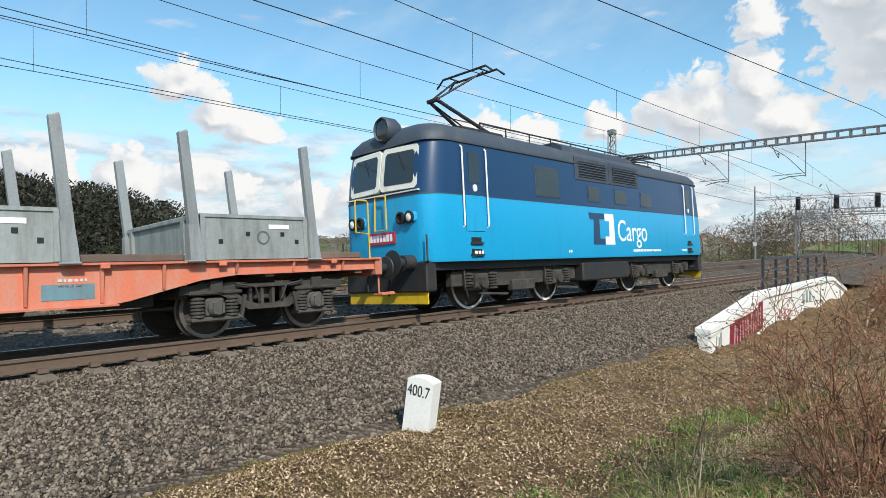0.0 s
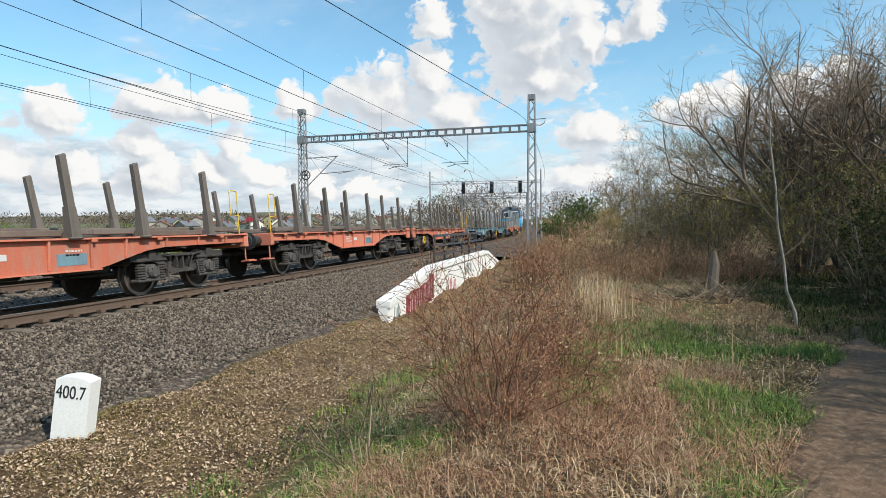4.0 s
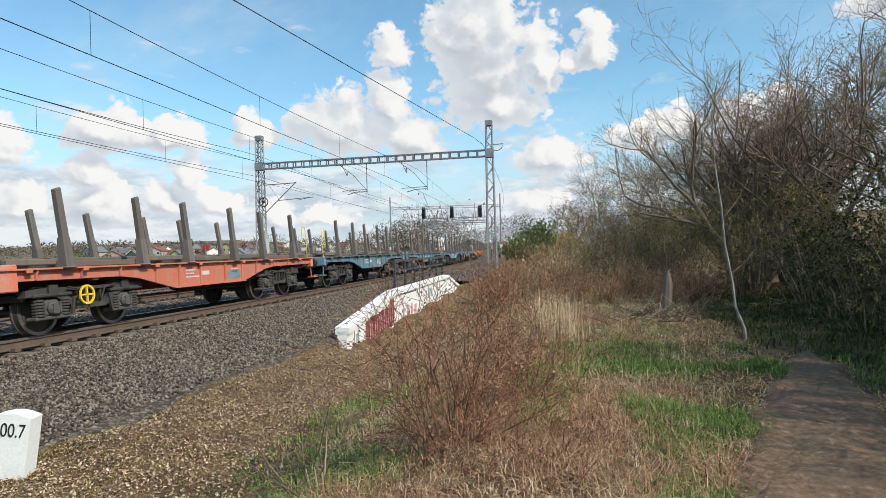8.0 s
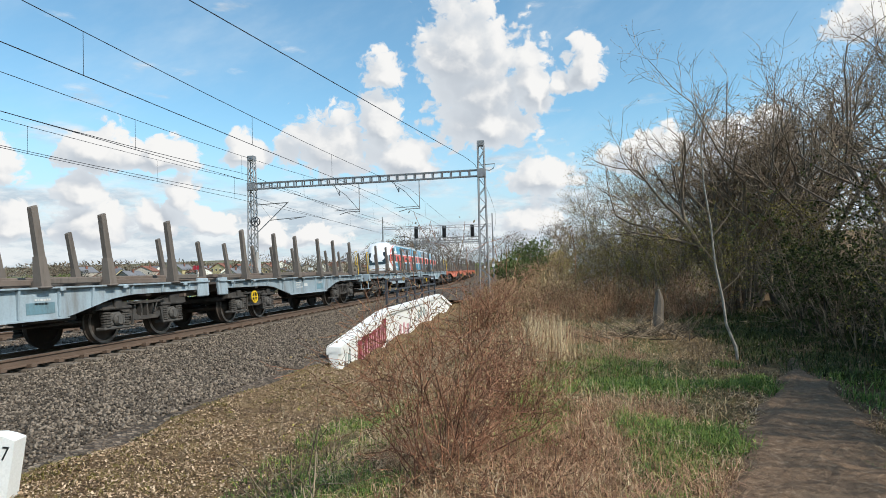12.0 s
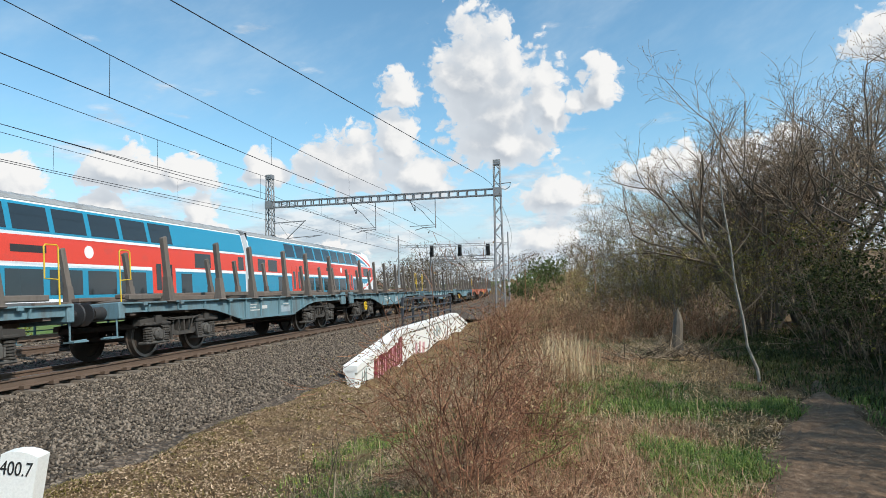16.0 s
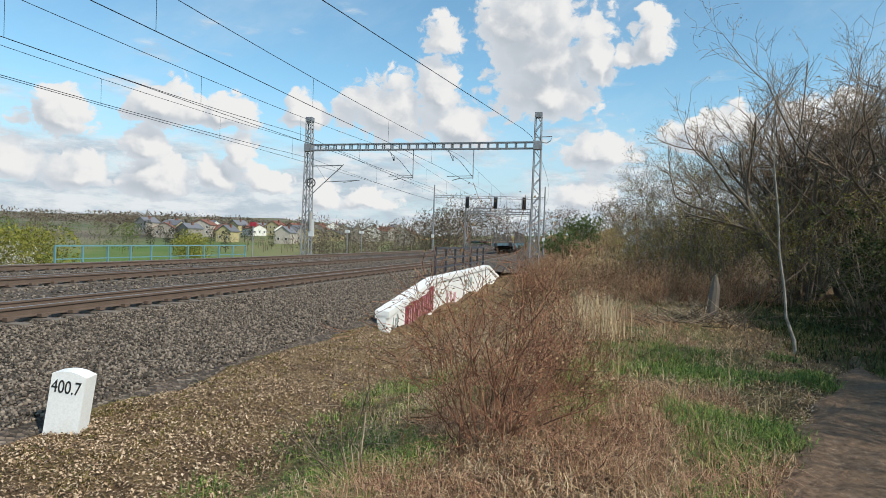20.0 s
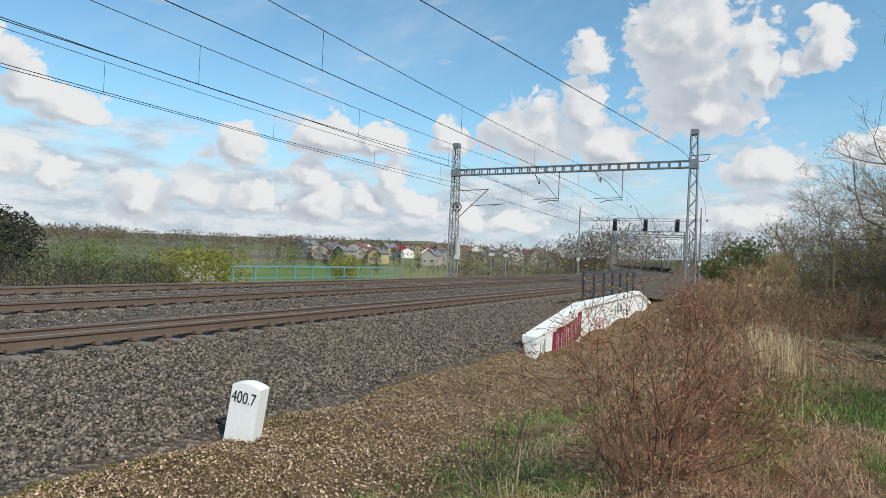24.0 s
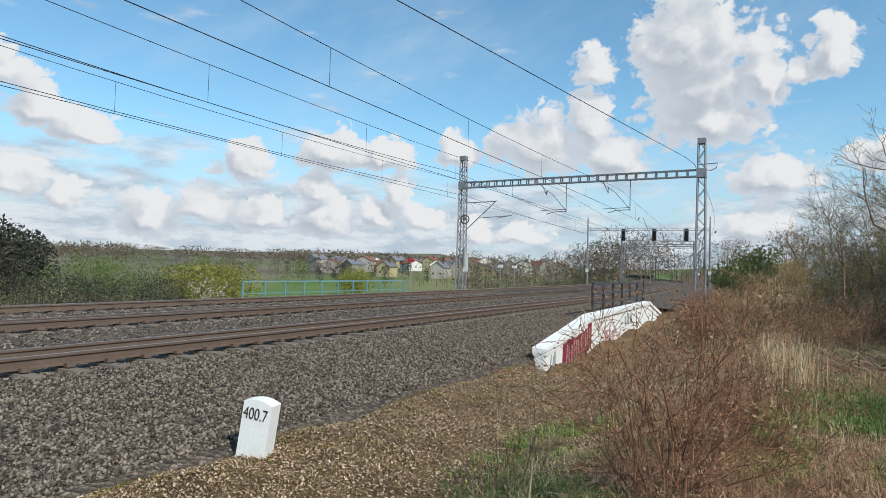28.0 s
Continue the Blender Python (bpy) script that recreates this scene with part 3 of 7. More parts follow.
def ground_z(x, y):
    u = x - cx(y) if y > -40 else x - cx(-40)
    z = profile(u, SECTION)
    if 11.5 < y < 38.0:
        low = smooth(wall_x(y) - 0.1, wall_x(y) + 0.3, x) * smooth(11.9, 12.9, y) * (1 - smooth(34, 38, y))
        z = z * (1 - low) + min(z, -0.92 - 0.25 * smooth(14, 20, y)) * low * (1 - smooth(6.0, 8.0, u)) + z * low * smooth(6.0, 8.0, u)   # foot of the wing wall
    if u > 4.5:
        z += 0.05 * noise.noise((x * 0.9, y * 0.9, 0)) + 0.03 * noise.noise((x * 2.7, y * 2.7, 3))
        z += 3.4 * smooth(26, 80, y) * smooth(4.5, 13, u)                      # grassy hillside beside the line
        z += 1.4 * smooth(14.5, 26, u) * smooth(4, 14, y)                      # wooded bank beside the path
        z -= 0.15 * smooth(4.6, 6.5, u) * (1 - smooth(8.0, 9.8, u)) * smooth(11, 14, y) * (1 - smooth(30, 36, y))   # stream bed at the bridge
    elif u < -14:
        z += 0.15 * noise.noise((x * 0.15, y * 0.15, 7))
        far = math.hypot(x, y)
        z += 5.5 * smooth(190, 400, far) + 9.0 * smooth(260, 900, far) + 52.0 * smooth(900, 2600, far) * (0.75 + 0.5 * noise.noise((x * 0.0012, y * 0.0012, 1)))
        d = math.hypot(x - 10, y)
        if d > 70:
            a = math.degrees(math.atan2(10 - x, y))
            if 60 < a < 130:
                z = max(z, z + (1.4 + min(d, 130) * math.tan(radians(profile(a, HILL))) - 9.0 - z) * smooth(70, 118, d))   # wooded slope
    return z


def lines(dense_lo, dense_hi, step, lo, hi, grow=1.16):
    out, v, s = [], dense_hi, step
    a = [dense_lo + i * step for i in range(int((dense_hi - dense_lo) / step) + 1)]
    while v < hi:
        s *= grow
        v += s
        a.append(min(v, hi))
    v, s, b = dense_lo, step, []
    while v > lo:
        s *= grow
        v -= s
        b.append(max(v, lo))
    return b[::-1] + a


def sheet(name, xs, ys, zf, mat):
    vs = [(x, y, zf(x, y)) for y in ys for x in xs]
    k = len(xs)
    fs = [(j * k + i, j * k + i + 1, (j + 1) * k + i + 1, (j + 1) * k + i) for j in range(len(ys) - 1) for i in range(k - 1)]
    me = raw_mesh(name, vs, fs, mat)
    me.polygons.foreach_set("use_smooth", [True] * len(fs))
    return me


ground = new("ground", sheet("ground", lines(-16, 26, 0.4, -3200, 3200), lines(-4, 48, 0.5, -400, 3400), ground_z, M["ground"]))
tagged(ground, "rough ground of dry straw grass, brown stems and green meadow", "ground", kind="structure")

# trodden path
def path_mid(y):
    return 12.0 + 0.30 * (y - 5)


def path_half(y):
    return max(0.05, 0.66 - 0.075 * max(0, y - 4.5) - 0.25 * max(0, y - 8.2))


def path_mesh():
    vs, fs, n, k = [], [], 66, 17
    for j in range(n):
        y = -6 + j * 0.25
        mid, half = path_mid(y), path_half(y)
        for i in range(k):
            s = -1 + 2 * i / (k - 1)
            x = mid + s * half * 1.25 + 0.22 * abs(s) * noise.noise((y * 1.1, s * 2, 5)) + 0.10 * abs(s) * noise.noise((y * 4.0, s * 3, 9))
            edge = smooth(0.55, 1.0, abs(s) + 0.30 * noise.noise((x * 2.6, y * 2.6, 8)))
            vs.append((x, y, ground_z(x, y) + 0.055 - 0.10 * edge + 0.022 * noise.noise((x * 3, y * 3, 2)) + 0.012 * noise.noise((x * 9, y * 9, 4))))
    for j in range(n - 1):
        for i in range(k - 1):
            fs.append((j * k + i, j * k + i + 1, (j + 1) * k + i + 1, (j + 1) * k + i))
    return raw_mesh("path", vs, fs, M["path"])


tagged(new("path", path_mesh()), "trodden earth footpath with loose stones", "path", kind="structure")

# ---- railway: ballast bed, sleepers, rails ----
BED = ((-2 * S - 3.6, -0.75), (-2 * S - 1.75, -0.20), (-2 * S - 1.3, -0.125), (-2.9, -0.125), (-1.5, -0.20), (1.35, -0.205), (1.75, -0.25), (2.6, -0.335), (3.6, -0.42), (4.3, -0.48), (4.75, -0.54), (5.0, -0.62))
YS = [-60 + 2.0 * i for i in range(36)] + [12.0, 12.9, 13.1] + [14 + 2.0 * i for i in range(23)] + [60 + 6.0 * i for i in range(60)]


def bed_edge(y):
    return wall_x(y) - cx(y) + 0.10 if 13.0 < y < 38.0 else 99.0


def bed_z(u):
    return profile(u, BED)


def ballast_bed():
    us = sorted([p[0] for p in BED] + [-2 * S - 1.3 + (i + 0.37) * (2 * S + 2.65) / 14 for i in range(0, 14)])
    vs = [(cx(y) + min(u, bed_edge(y)), y, bed_z(min(u, bed_edge(y)))) for y in YS for u in us]
    k = len(us)
    return raw_mesh("ballast_bed", vs, [(j * k + i, j * k + i + 1, (j + 1) * k + i + 1, (j + 1) * k + i) for j in range(len(YS) - 1) for i in range(k - 1)], M["ballast"])


bed = tagged(new("ballast_bed", ballast_bed()), "grey-brown crushed stone ballast under three railway tracks", "ballast", kind="structure")
RAIL = ((-0.075, -0.172), (0.075, -0.172), (0.075, -0.160), (0.012, -0.140), (0.010, -0.050), (0.036, -0.038), (0.036, -0.006), (0.026, 0.0), (-0.026, 0.0), (-0.036, -0.006), (-0.036, -0.038), (-0.010, -0.050), (-0.012, -0.140), (-0.075, -0.160))


def rail_mesh(off, z, outline, mat, name):
    rings = [[(cx(y) + off + u, y, z + v) for u, v in outline] for y in YS]
    return Mesh().loft(rings).mesh(name, mat)


SLEEPER = Mesh().loft([[(x, -w, z0), (x, w, z0), (x, w * 0.8, z1), (x, -w * 0.8, z1)] for x, w, z0, z1 in ((-1.25, 0.13, -0.42, -0.265), (-0.55, 0.13, -0.42, -0.20), (-0.3, 0.11, -0.42, -0.27), (0.3, 0.11, -0.42, -0.27), (0.55, 0.13, -0.42, -0.20), (1.25, 0.13, -0.42, -0.235))]).mesh("sleeper", M["sleeper"])
tracks = []
for k in range(3):
    tr = thing("railway_track", "straight-railed standard gauge track on concrete sleepers in ballast", "railway track", kind="structure")
    tracks.append(tr)
    for side in (1, -1):
        z = LIFT[k] + side * CANT / 2
        r = part("rail", rail_mesh(-k * S + side * 0.7535, z, RAIL, M["rail"], "rail"), None, tr, "rust-brown steel rail")
        part("rail_head", rail_mesh(-k * S + side * 0.7535, z, ((-0.022, -0.002), (0.022, -0.002), (0.022, 0.003), (-0.022, 0.003)), M["rail_head"], "rail_head"), None, r, "worn bright running surface")


# ---- kilometre stone ----
def kilometre_stone():
    t = thing("kilometre_stone", "white-painted concrete distance stone with black figures at the ballast edge", "distance stone", pose(*STONE, 0, 8.0, STONE_TURN))
    w, d, h = 0.162, 0.092, 0.57
    face = ((-w, -0.15), (w, -0.15), (w, h - 0.035), (w * 0.45, h - 0.008), (0, h), (-w * 0.45, h - 0.008), (-w, h - 0.035))
    part("block", Mesh().prism(face, "y", -d, d), M["white_paint"], t, "chipped white-painted concrete block")
    lettering("400.7", 0.175, M["black_paint"], t, pose(-0.012, -d - 0.002, h - 0.155, 90) @ Matrix.Diagonal((0.72, 1, 1, 1)), "figure")


STONE, STONE_TURN = (5.12, 4.62, -0.55), 17
kilometre_stone()

# ---- running gear shared by the vehicles ----
def wheelset(radius, rim):
    """Two wheels on an axle, as meshes round the x axis."""
    prof = ((0.05, -0.055), (0.12, -0.06), (radius * 0.55, -0.02), (radius - 0.10, -0.03), (radius - 0.09, -0.065), (radius + 0.028, -0.065), (radius + 0.028, -0.04), (radius, -0.03), (radius - 0.005, 0.065), (radius - 0.07, 0.068), (radius - 0.085, 0.03), (radius * 0.5, 0.045), (0.13, 0.075), (0.05, 0.08))
    out = []
    for side in (1, -1):
        p = [(r, 0.72 * side + h * side) for r, h in prof]
        out.append(Mesh().lathe(p, "x", 30).mesh("wheel", M["wheel"], True))
        a, b = radius - 0.004, radius - 0.062
        ring = [(a, 0.72 * side + 0.062 * side), (a, 0.72 * side + 0.072 * side), (b, 0.72 * side + 0.073 * side), (b, 0.72 * side + 0.064 * side)]
        out.append(Mesh().lathe(ring, "x", 30).mesh("rim", rim, True))
    out.append(Mesh().tube([(-0.68, 0, 0), (0.68, 0, 0)], 0.075, 10).mesh("axle", M["wheel"], True))
    return out


def add_wheelset(parent, y, radius, meshes, name="wheelset"):
    ws = part(name, meshes[4], None, parent, "", pose(0, y, radius))
    for me in meshes[:4]:
        part(me.name.split(".")[0], me, None, ws)
    return ws


FREIGHT_WHEELS = wheelset(0.44, M["tread"])
LOCO_WHEELS = wheelset(0.60, M["rim_white"])
EMU_WHEELS = wheelset(0.46, M["wheel"])


def bogie_frame_mesh():
    m = Mesh()
    for s in (1, -1):
        x = s * 1.0
        # pressed side frame: level horns over the axleboxes, a belly that dips between them, windows left open
        upper = [(-1.46, 0.66), (-1.44, 0.78), (-0.95, 0.83), (-0.50, 0.79), (0.50, 0.79), (0.95, 0.83), (1.44, 0.78), (1.46, 0.66), (0.70, 0.70), (0.48, 0.73), (-0.48, 0.73), (-0.70, 0.70)]
        m.prism(upper, "x", x - 0.07, x + 0.09)
        m.prism([(-0.98, 0.70), (-0.62, 0.70), (-0.40, 0.52), (-0.20, 0.46), (0.20, 0.46), (0.40, 0.52), (0.62, 0.70), (0.98, 0.70), (0.66, 0.56), (0.36, 0.38), (-0.36, 0.38), (-0.66, 0.56)], "x", x - 0.07, x + 0.11)
        for y in (-0.30, -0.10, 0.10, 0.30):
            m.box(x - 0.04, x + 0.06, y - 0.025, y + 0.025, 0.42, 0.75)
        for y in (-0.9, 0.9):
            m.box(x - 0.05, x + 0.14, y - 0.42, y + 0.42, 0.64, 0.71, 0.02)
            m.box(x + s * 0.11 - 0.04, x + s * 0.11 + 0.04, y - 0.10, y + 0.10, 0.66, 0.86, 0.015)
            q = 1 if y > 0 else -1
            m.beam((x + s * 0.12, y - q * 0.46, 0.62), (x + s * 0.12, y - q * 0.40, 0.30), 0.05)
            m.tube([(x + s * 0.15, y - q * 0.30, 0.80), (x + s * 0.17, y - q * 0.62, 0.74), (x + s * 0.15, y - q * 0.70, 0.52)], 0.018, 5)
    m.box(-0.95, 0.95, -0.18, 0.18, 0.52, 0.74, 0.03)
    for y in (-1.38, 1.38):
        m.box(-0.98, 0.98, y - 0.05, y + 0.05, 0.60, 0.72, 0.02)
    return m.mesh("bogie_frame", M["bogie"])


def axlebox_mesh(s):
    m = Mesh()
    x = s * 1.0
    m.box(x - 0.12, x + 0.10, -0.15, 0.15, 0.30, 0.60, 0.04)
    m.lathe([(0.0, x + s * 0.19), (0.10, x + s * 0.185), (0.135, x + s * 0.13), (0.135, x)], "x", 12, pose(0, 0, 0.44))
    m.box(x - 0.12, x + 0.12, -0.38, 0.38, 0.24, 0.31, 0.02)
    for q in (-0.07, 0.07):
        m.box(x + s * 0.16, x + s * 0.20, q - 0.02, q + 0.02, 0.36, 0.52)
    return m.mesh("axlebox", M["axlebox"])


def spring_mesh(s):
    prof = [(0.02, 0.30)]
    for i in range(6):
        z = 0.325 + i * 0.052
        prof += [(0.080, z - 0.022), (0.105, z - 0.010), (0.105, z + 0.010), (0.080, z + 0.022)]
    return Mesh().lathe(prof + [(0.02, 0.62)], "z", 10, pose(s * 1.05, 0, 0)).mesh("spring", M["bogie"])


BOGIE_FRAME = bogie_frame_mesh()
AXLEBOX = {s: axlebox_mesh(s) for s in (1, -1)}
SPRING = {s: spring_mesh(s) for s in (1, -1)}


def freight_bogie(wagon, y):
    b = part("bogie", BOGIE_FRAME, None, wagon, "", pose(0, y, 0.03))
    for dy in (-0.9, 0.9):
        ws = part("wheelset", FREIGHT_WHEELS[4], None, b, "", pose(0, dy, 0.41))
        for me in FREIGHT_WHEELS[:4]:
            w = part(me.name.split(".")[0], me, None, b, "", pose(0, dy, 0.41))
        for s in (1, -1):
            part("axlebox", AXLEBOX[s], None, b, "", pose(0, dy, 0))
            for q in (-0.27, 0.27):
                part("spring", SPRING[s], None, b, "", pose(0, dy + q, 0))
    return b


# ---- flat wagon halves with stakes ----
RIBS = {}
UNIT = 13.075                  # length over one half
STAKES = (-4.67, -2.64, -1.02, 1.02, 2.64, 4.67)


def sill_outline(half):
    """Side of the deep-bellied frame, y against z."""
    return [(-half, 0.98), (-half, 1.17), (half, 1.17), (half, 0.98), (3.3, 0.96), (2.75, 0.90), (1.75, 0.66), (1.5, 0.62), (-1.5, 0.62), (-1.75, 0.66), (-2.75, 0.90), (-3.3, 0.96)]


def stake_meshes(mat, bins):
    out = {}
    top = 3.04 if bins else 2.56
    for s in (1, -1):
        lean, back = 0.03, 0.15
        foot, post = Mesh(), Mesh()
        x = s * 1.30
        foot.loft([[(x - 0.09, -0.10, 1.17), (x + 0.09, -0.10, 1.17), (x + 0.09, 0.10, 1.17), (x - 0.09, 0.10, 1.17)], [(x - 0.08, -0.105, 1.38), (x + 0.08, -0.105, 1.38), (x + 0.08, 0.085, 1.38), (x - 0.08, 0.085, 1.38)], [(x - 0.06, -0.115, 1.72), (x + 0.065, -0.115, 1.72), (x + 0.065, 0.045, 1.72), (x - 0.06, 0.045, 1.72)]])
        foot.box(x - 0.11, x + 0.11, -0.13, 0.13, 1.155, 1.20, 0.02)
        post.loft([[(x - 0.05, -0.075, 1.5), (x + 0.05, -0.075, 1.5), (x + 0.05, 0.075, 1.5), (x - 0.05, 0.075, 1.5)], [(x - 0.045 + s * lean, -0.065 - back, top), (x + 0.045 + s * lean, -0.065 - back, top), (x + 0.045 + s * lean, 0.065 - back, top + 0.03), (x - 0.045 + s * lean, 0.065 - back, top + 0.03)], [(x - 0.04 + s * lean, -0.06 - back, top + 0.02), (x + 0.04 + s * lean, -0.05 - back, top + 0.02), (x + 0.04 + s * lean, 0.05 - back, top + 0.06), (x - 0.04 + s * lean, 0.06 - back, top + 0.06)]])
        out[s] = (foot.mesh("stake_socket", mat), post.mesh("stake", mat))
    return out


def wagon_half(paint, stake_mat, label, bins, coupled_front):
    """One half of a two-part stake wagon. Its buffered end is at the front when coupled_front is False."""
    w = thing("stake_wagon", label, "freight wagon", group="freight wagons of the train")
    half = 6.12
    for s in (1, -1):
        sill = part("side_sill", Mesh().prism(sill_outline(half), "x", s * 1.22 - 0.02, s * 1.22 + 0.02), paint, w, "faded painted deep-bellied side frame")
        fl = Mesh().box(s * 1.22 - 0.03, s * 1.22 + 0.11, -half, half, 1.155, 1.185)
        fl.box(s * 1.22 - 0.02, s * 1.22 + 0.07, -1.6, 1.6, 0.605, 0.63)
        part("flange", fl, paint, w)
        for y in (-5.3, -4.3, -3.3, -2.2, -1.4, -0.55, 0.55, 1.4, 2.2, 3.3, 4.3, 5.3):
            low = 0.66 if abs(y) < 1.6 else 0.66 + (abs(y) - 1.5) * 0.19 if abs(y) < 2.8 else 0.99
            key = (s, round(low, 2), paint.name)
            if key not in RIBS:
                RIBS[key] = Mesh().prism([(s * 1.24, low), (s * 1.24, 1.15), (s * 1.31, 1.15), (s * 1.26, low)], "y", -0.02, 0.02).mesh("rib", paint)
            part("rib", RIBS[key], None, w, "", pose(0, y, 0))
        marks = Mesh()
        rr = random.Random(3)
        for y, z, k in ((-1.1, 0.98, 7), (-1.1, 0.90, 5), (-1.1, 0.82, 8), (0.9, 0.95, 6), (0.9, 0.88, 4)):
            yy = y
            for i in range(k):
                q = rr.uniform(0.04, 0.10)
                marks.box(s * 1.243 - 0.003, s * 1.243 + 0.003, yy, yy + q * 0.6, z, z + 0.035)
                yy += q * 0.6 + 0.02
        tagged(part("markings", marks, M["stencil"], w, "small pale stencil marks"), kind="stuff")
        dp = part("data_panel", Mesh().box(s * 1.243 - 0.003, s * 1.243 + 0.003, 0.72, 1.32, 0.72, 0.92), M["wagon_blue"] if paint is not M["wagon_blue"] else M["wagon_pale"], w, "stencilled data panel")
        part("label_plate", Mesh().box(s * 1.244 - 0.003, s * 1.244 + 0.003, -0.45, -0.15, 0.86, 0.96), M["stencil"], w)
    floor = Mesh().box(-1.2, 1.2, -half, half, 1.10, 1.16)
    floor.box(-0.25, 0.25, -half, half, 0.85, 1.10)
    for y in (-5.7, -3.9, -2.0, 0, 2.0, 3.9, 5.7):
        floor.box(-1.2, 1.2, y - 0.08, y + 0.08, 0.92, 1.10)
    part("deck", floor, M["deck"], w, "rusty steel deck")
    bol = Mesh().box(-1.22, 1.22, -0.10, 0.10, 1.16, 1.30, 0.02).mesh("bolster", stake_mat)
    for y in STAKES:
        part("bolster", bol, None, w, "", pose(0, y, 0))
    for s in (1, -1):
        for i, (a, b) in enumerate(zip((-5.9,) + STAKES, STAKES + (5.9,))):
            z = 1.19 + (0.05, 0.0, 0.07, 0.03)[i % 4] * (not bins)
            part("side_beam", Mesh().box(s * 1.15 - 0.07, s * 1.15 + 0.05, a + 0.12, b - 0.12, z, z + 0.11, 0.015), M["deck"] if i % 2 or bins else stake_mat, w, "low rusty load beam between stakes")
            part("lashing_eye", Mesh().box(s * 1.33 - 0.025, s * 1.33 + 0.02, a + 0.35, a + 0.47, 1.10, 1.18, 0.01), paint, w)
    st = stake_meshes(stake_mat, bins)
    for y in STAKES:
        for s in (1, -1):
            f = part("stake_socket", st[s][0], None, w, "", pose(0, y, 0))
            part("stake", st[s][1], None, f, "")
    if bins:
        for a, b in ((-4.67, -2.64), (-1.02, 1.02), (2.64, 4.67)):
            for s in (1, -1):
                p = Mesh().box(s * 1.27 - 0.015, s * 1.27 + 0.015, a + 0.09, b - 0.09, 1.20, 1.86)
                p.box(s * 1.27 - 0.035, s * 1.27 + 0.035, a + 0.09, b - 0.09, 1.84, 1.89)
                sp = part("side_panel", p, M["bin"], w, "grey sheet steel side panel with cut-outs")
                # holes are not cut; black patches paint the dark inside them
                for q in (0.2, 0.42, 0.72, 0.85):
                    mk = Mesh().box(s * 1.288 - 0.004, s * 1.288 + 0.004, a + (b - a) * q - 0.035, a + (b - a) * q + 0.035, 1.50 + 0.12 * (q > 0.3) * (q < 0.8) - 0.06, 1.57 + 0.12 * (q > 0.3) * (q < 0.8) - 0.06)
                    part("cutout", mk, M["black_paint"], sp, "black patch for the shade inside a handling hole")
                yc = a + (b - a) * 0.55
                part("emblem_ring", Mesh().lathe([(0.085, s * 1.284), (0.11, s * 1.284), (0.11, s * 1.292), (0.085, s * 1.292), (0.085, s * 1.284)], "x", 18, pose(0, yc, 1.54)), M["emu_skirt"], sp, "dark round stencilled ring")
                for q in (a + 0.13, b - 0.13):
                    part("panel_edge", Mesh().box(s * 1.27 - 0.04, s * 1.27 + 0.04, q - 0.04, q + 0.04, 1.20, 1.87, 0.01), M["bin"], sp)
                part("label_plate", Mesh().box(s * 1.289 - 0.003, s * 1.289 + 0.003, a + (b - a) * 0.6, a + (b - a) * 0.78, 1.68, 1.75), M["white_mark"], sp)
        for y in STAKES:
            cr = Mesh().box(-1.24, 1.24, y - 0.03, y + 0.03, 1.24, 1.80)
            cr.box(-1.24, 1.24, y - 0.07, y + 0.07, 1.78, 1.86, 0.015)
            for s in (1, -1):
                cr.box(s * 1.05 - 0.05, s * 1.05 + 0.05, y - 0.08, y + 0.08, 1.2, 1.8)
            cr.box(-0.9, 0.9, y - 0.05, y + 0.05, 1.3, 1.36)
            part("end_panel", cr, M["bin"], w, "pressed grey steel cross panel")
    else:
        for x in (-0.55, 0.55):
            part("bearer", Mesh().box(x - 0.12, x + 0.12, -5.3, 5.3, 1.30, 1.40, 0.02), M["deck"], w, "worn brown load bearer")
    # underframe: brake gear
    ug = Mesh()
    ug.lathe([(0.0, -0.5), (0.2, -0.5), (0.2, 0.5), (0.0, 0.5)], "y", 14, pose(0.35, 0.2, 0.72))
    ug.box(0.3, 0.9, 1.2, 2.2, 0.55, 0.90, 0.03)
    ug.box(-0.8, -0.3, -2.0, -1.2, 0.55, 0.90, 0.03)
    ug.tube([(0.6, -4.2, 0.5), (0.6, 4.2, 0.5)], 0.03, 6)
    part("brake_gear", ug, M["bogie"], w, "dark brake cylinder, tank and rods")
    for y in (-3.93, 3.93):
        freight_bogie(w, y)
    hw = Mesh().lathe([(0.15, -0.015), (0.185, -0.015), (0.185, 0.015), (0.15, 0.015), (0.15, -0.015)], "x", 18, pose(1.30, -4.25, 0.66))
    hw.beam((1.30, -4.40, 0.66), (1.30, -4.10, 0.66), 0.03)
    hw.beam((1.30, -4.25, 0.51), (1.30, -4.25, 0.81), 0.03)
    if not coupled_front and not bins:
        part("handwheel", hw, M["yellow"], w, "yellow brake handwheel")
    end = -1 if coupled_front else 1
    # buffered end
    hs = Mesh().box(-1.3, 1.3, end * half - 0.08, end * half + 0.08, 0.86, 1.2, 0.02)
    part("headstock", hs, paint, w)
    for s in (1, -1):
        b = Mesh().lathe([(0.0, 0.0), (0.13, 0.0), (0.13, 0.28), (0.085, 0.28), (0.085, 0.40), (0.22, 0.42), (0.23, 0.45), (0.0, 0.46)], "y", 16, pose(s * 0.88, end * (half + 0.08), 1.0) @ Matrix.Diagonal((1, end, 1, 1)))
        part("buffer", b, M["steel_dark"], w, "greasy black buffer", smooth=True)
    hk = Mesh().box(-0.06, 0.06, min(end * half, end * (half + 0.40)), max(end * half, end * (half + 0.40)), 0.92, 1.04, 0.02)
    part("coupling_hook", hk, M["steel_dark"], w)
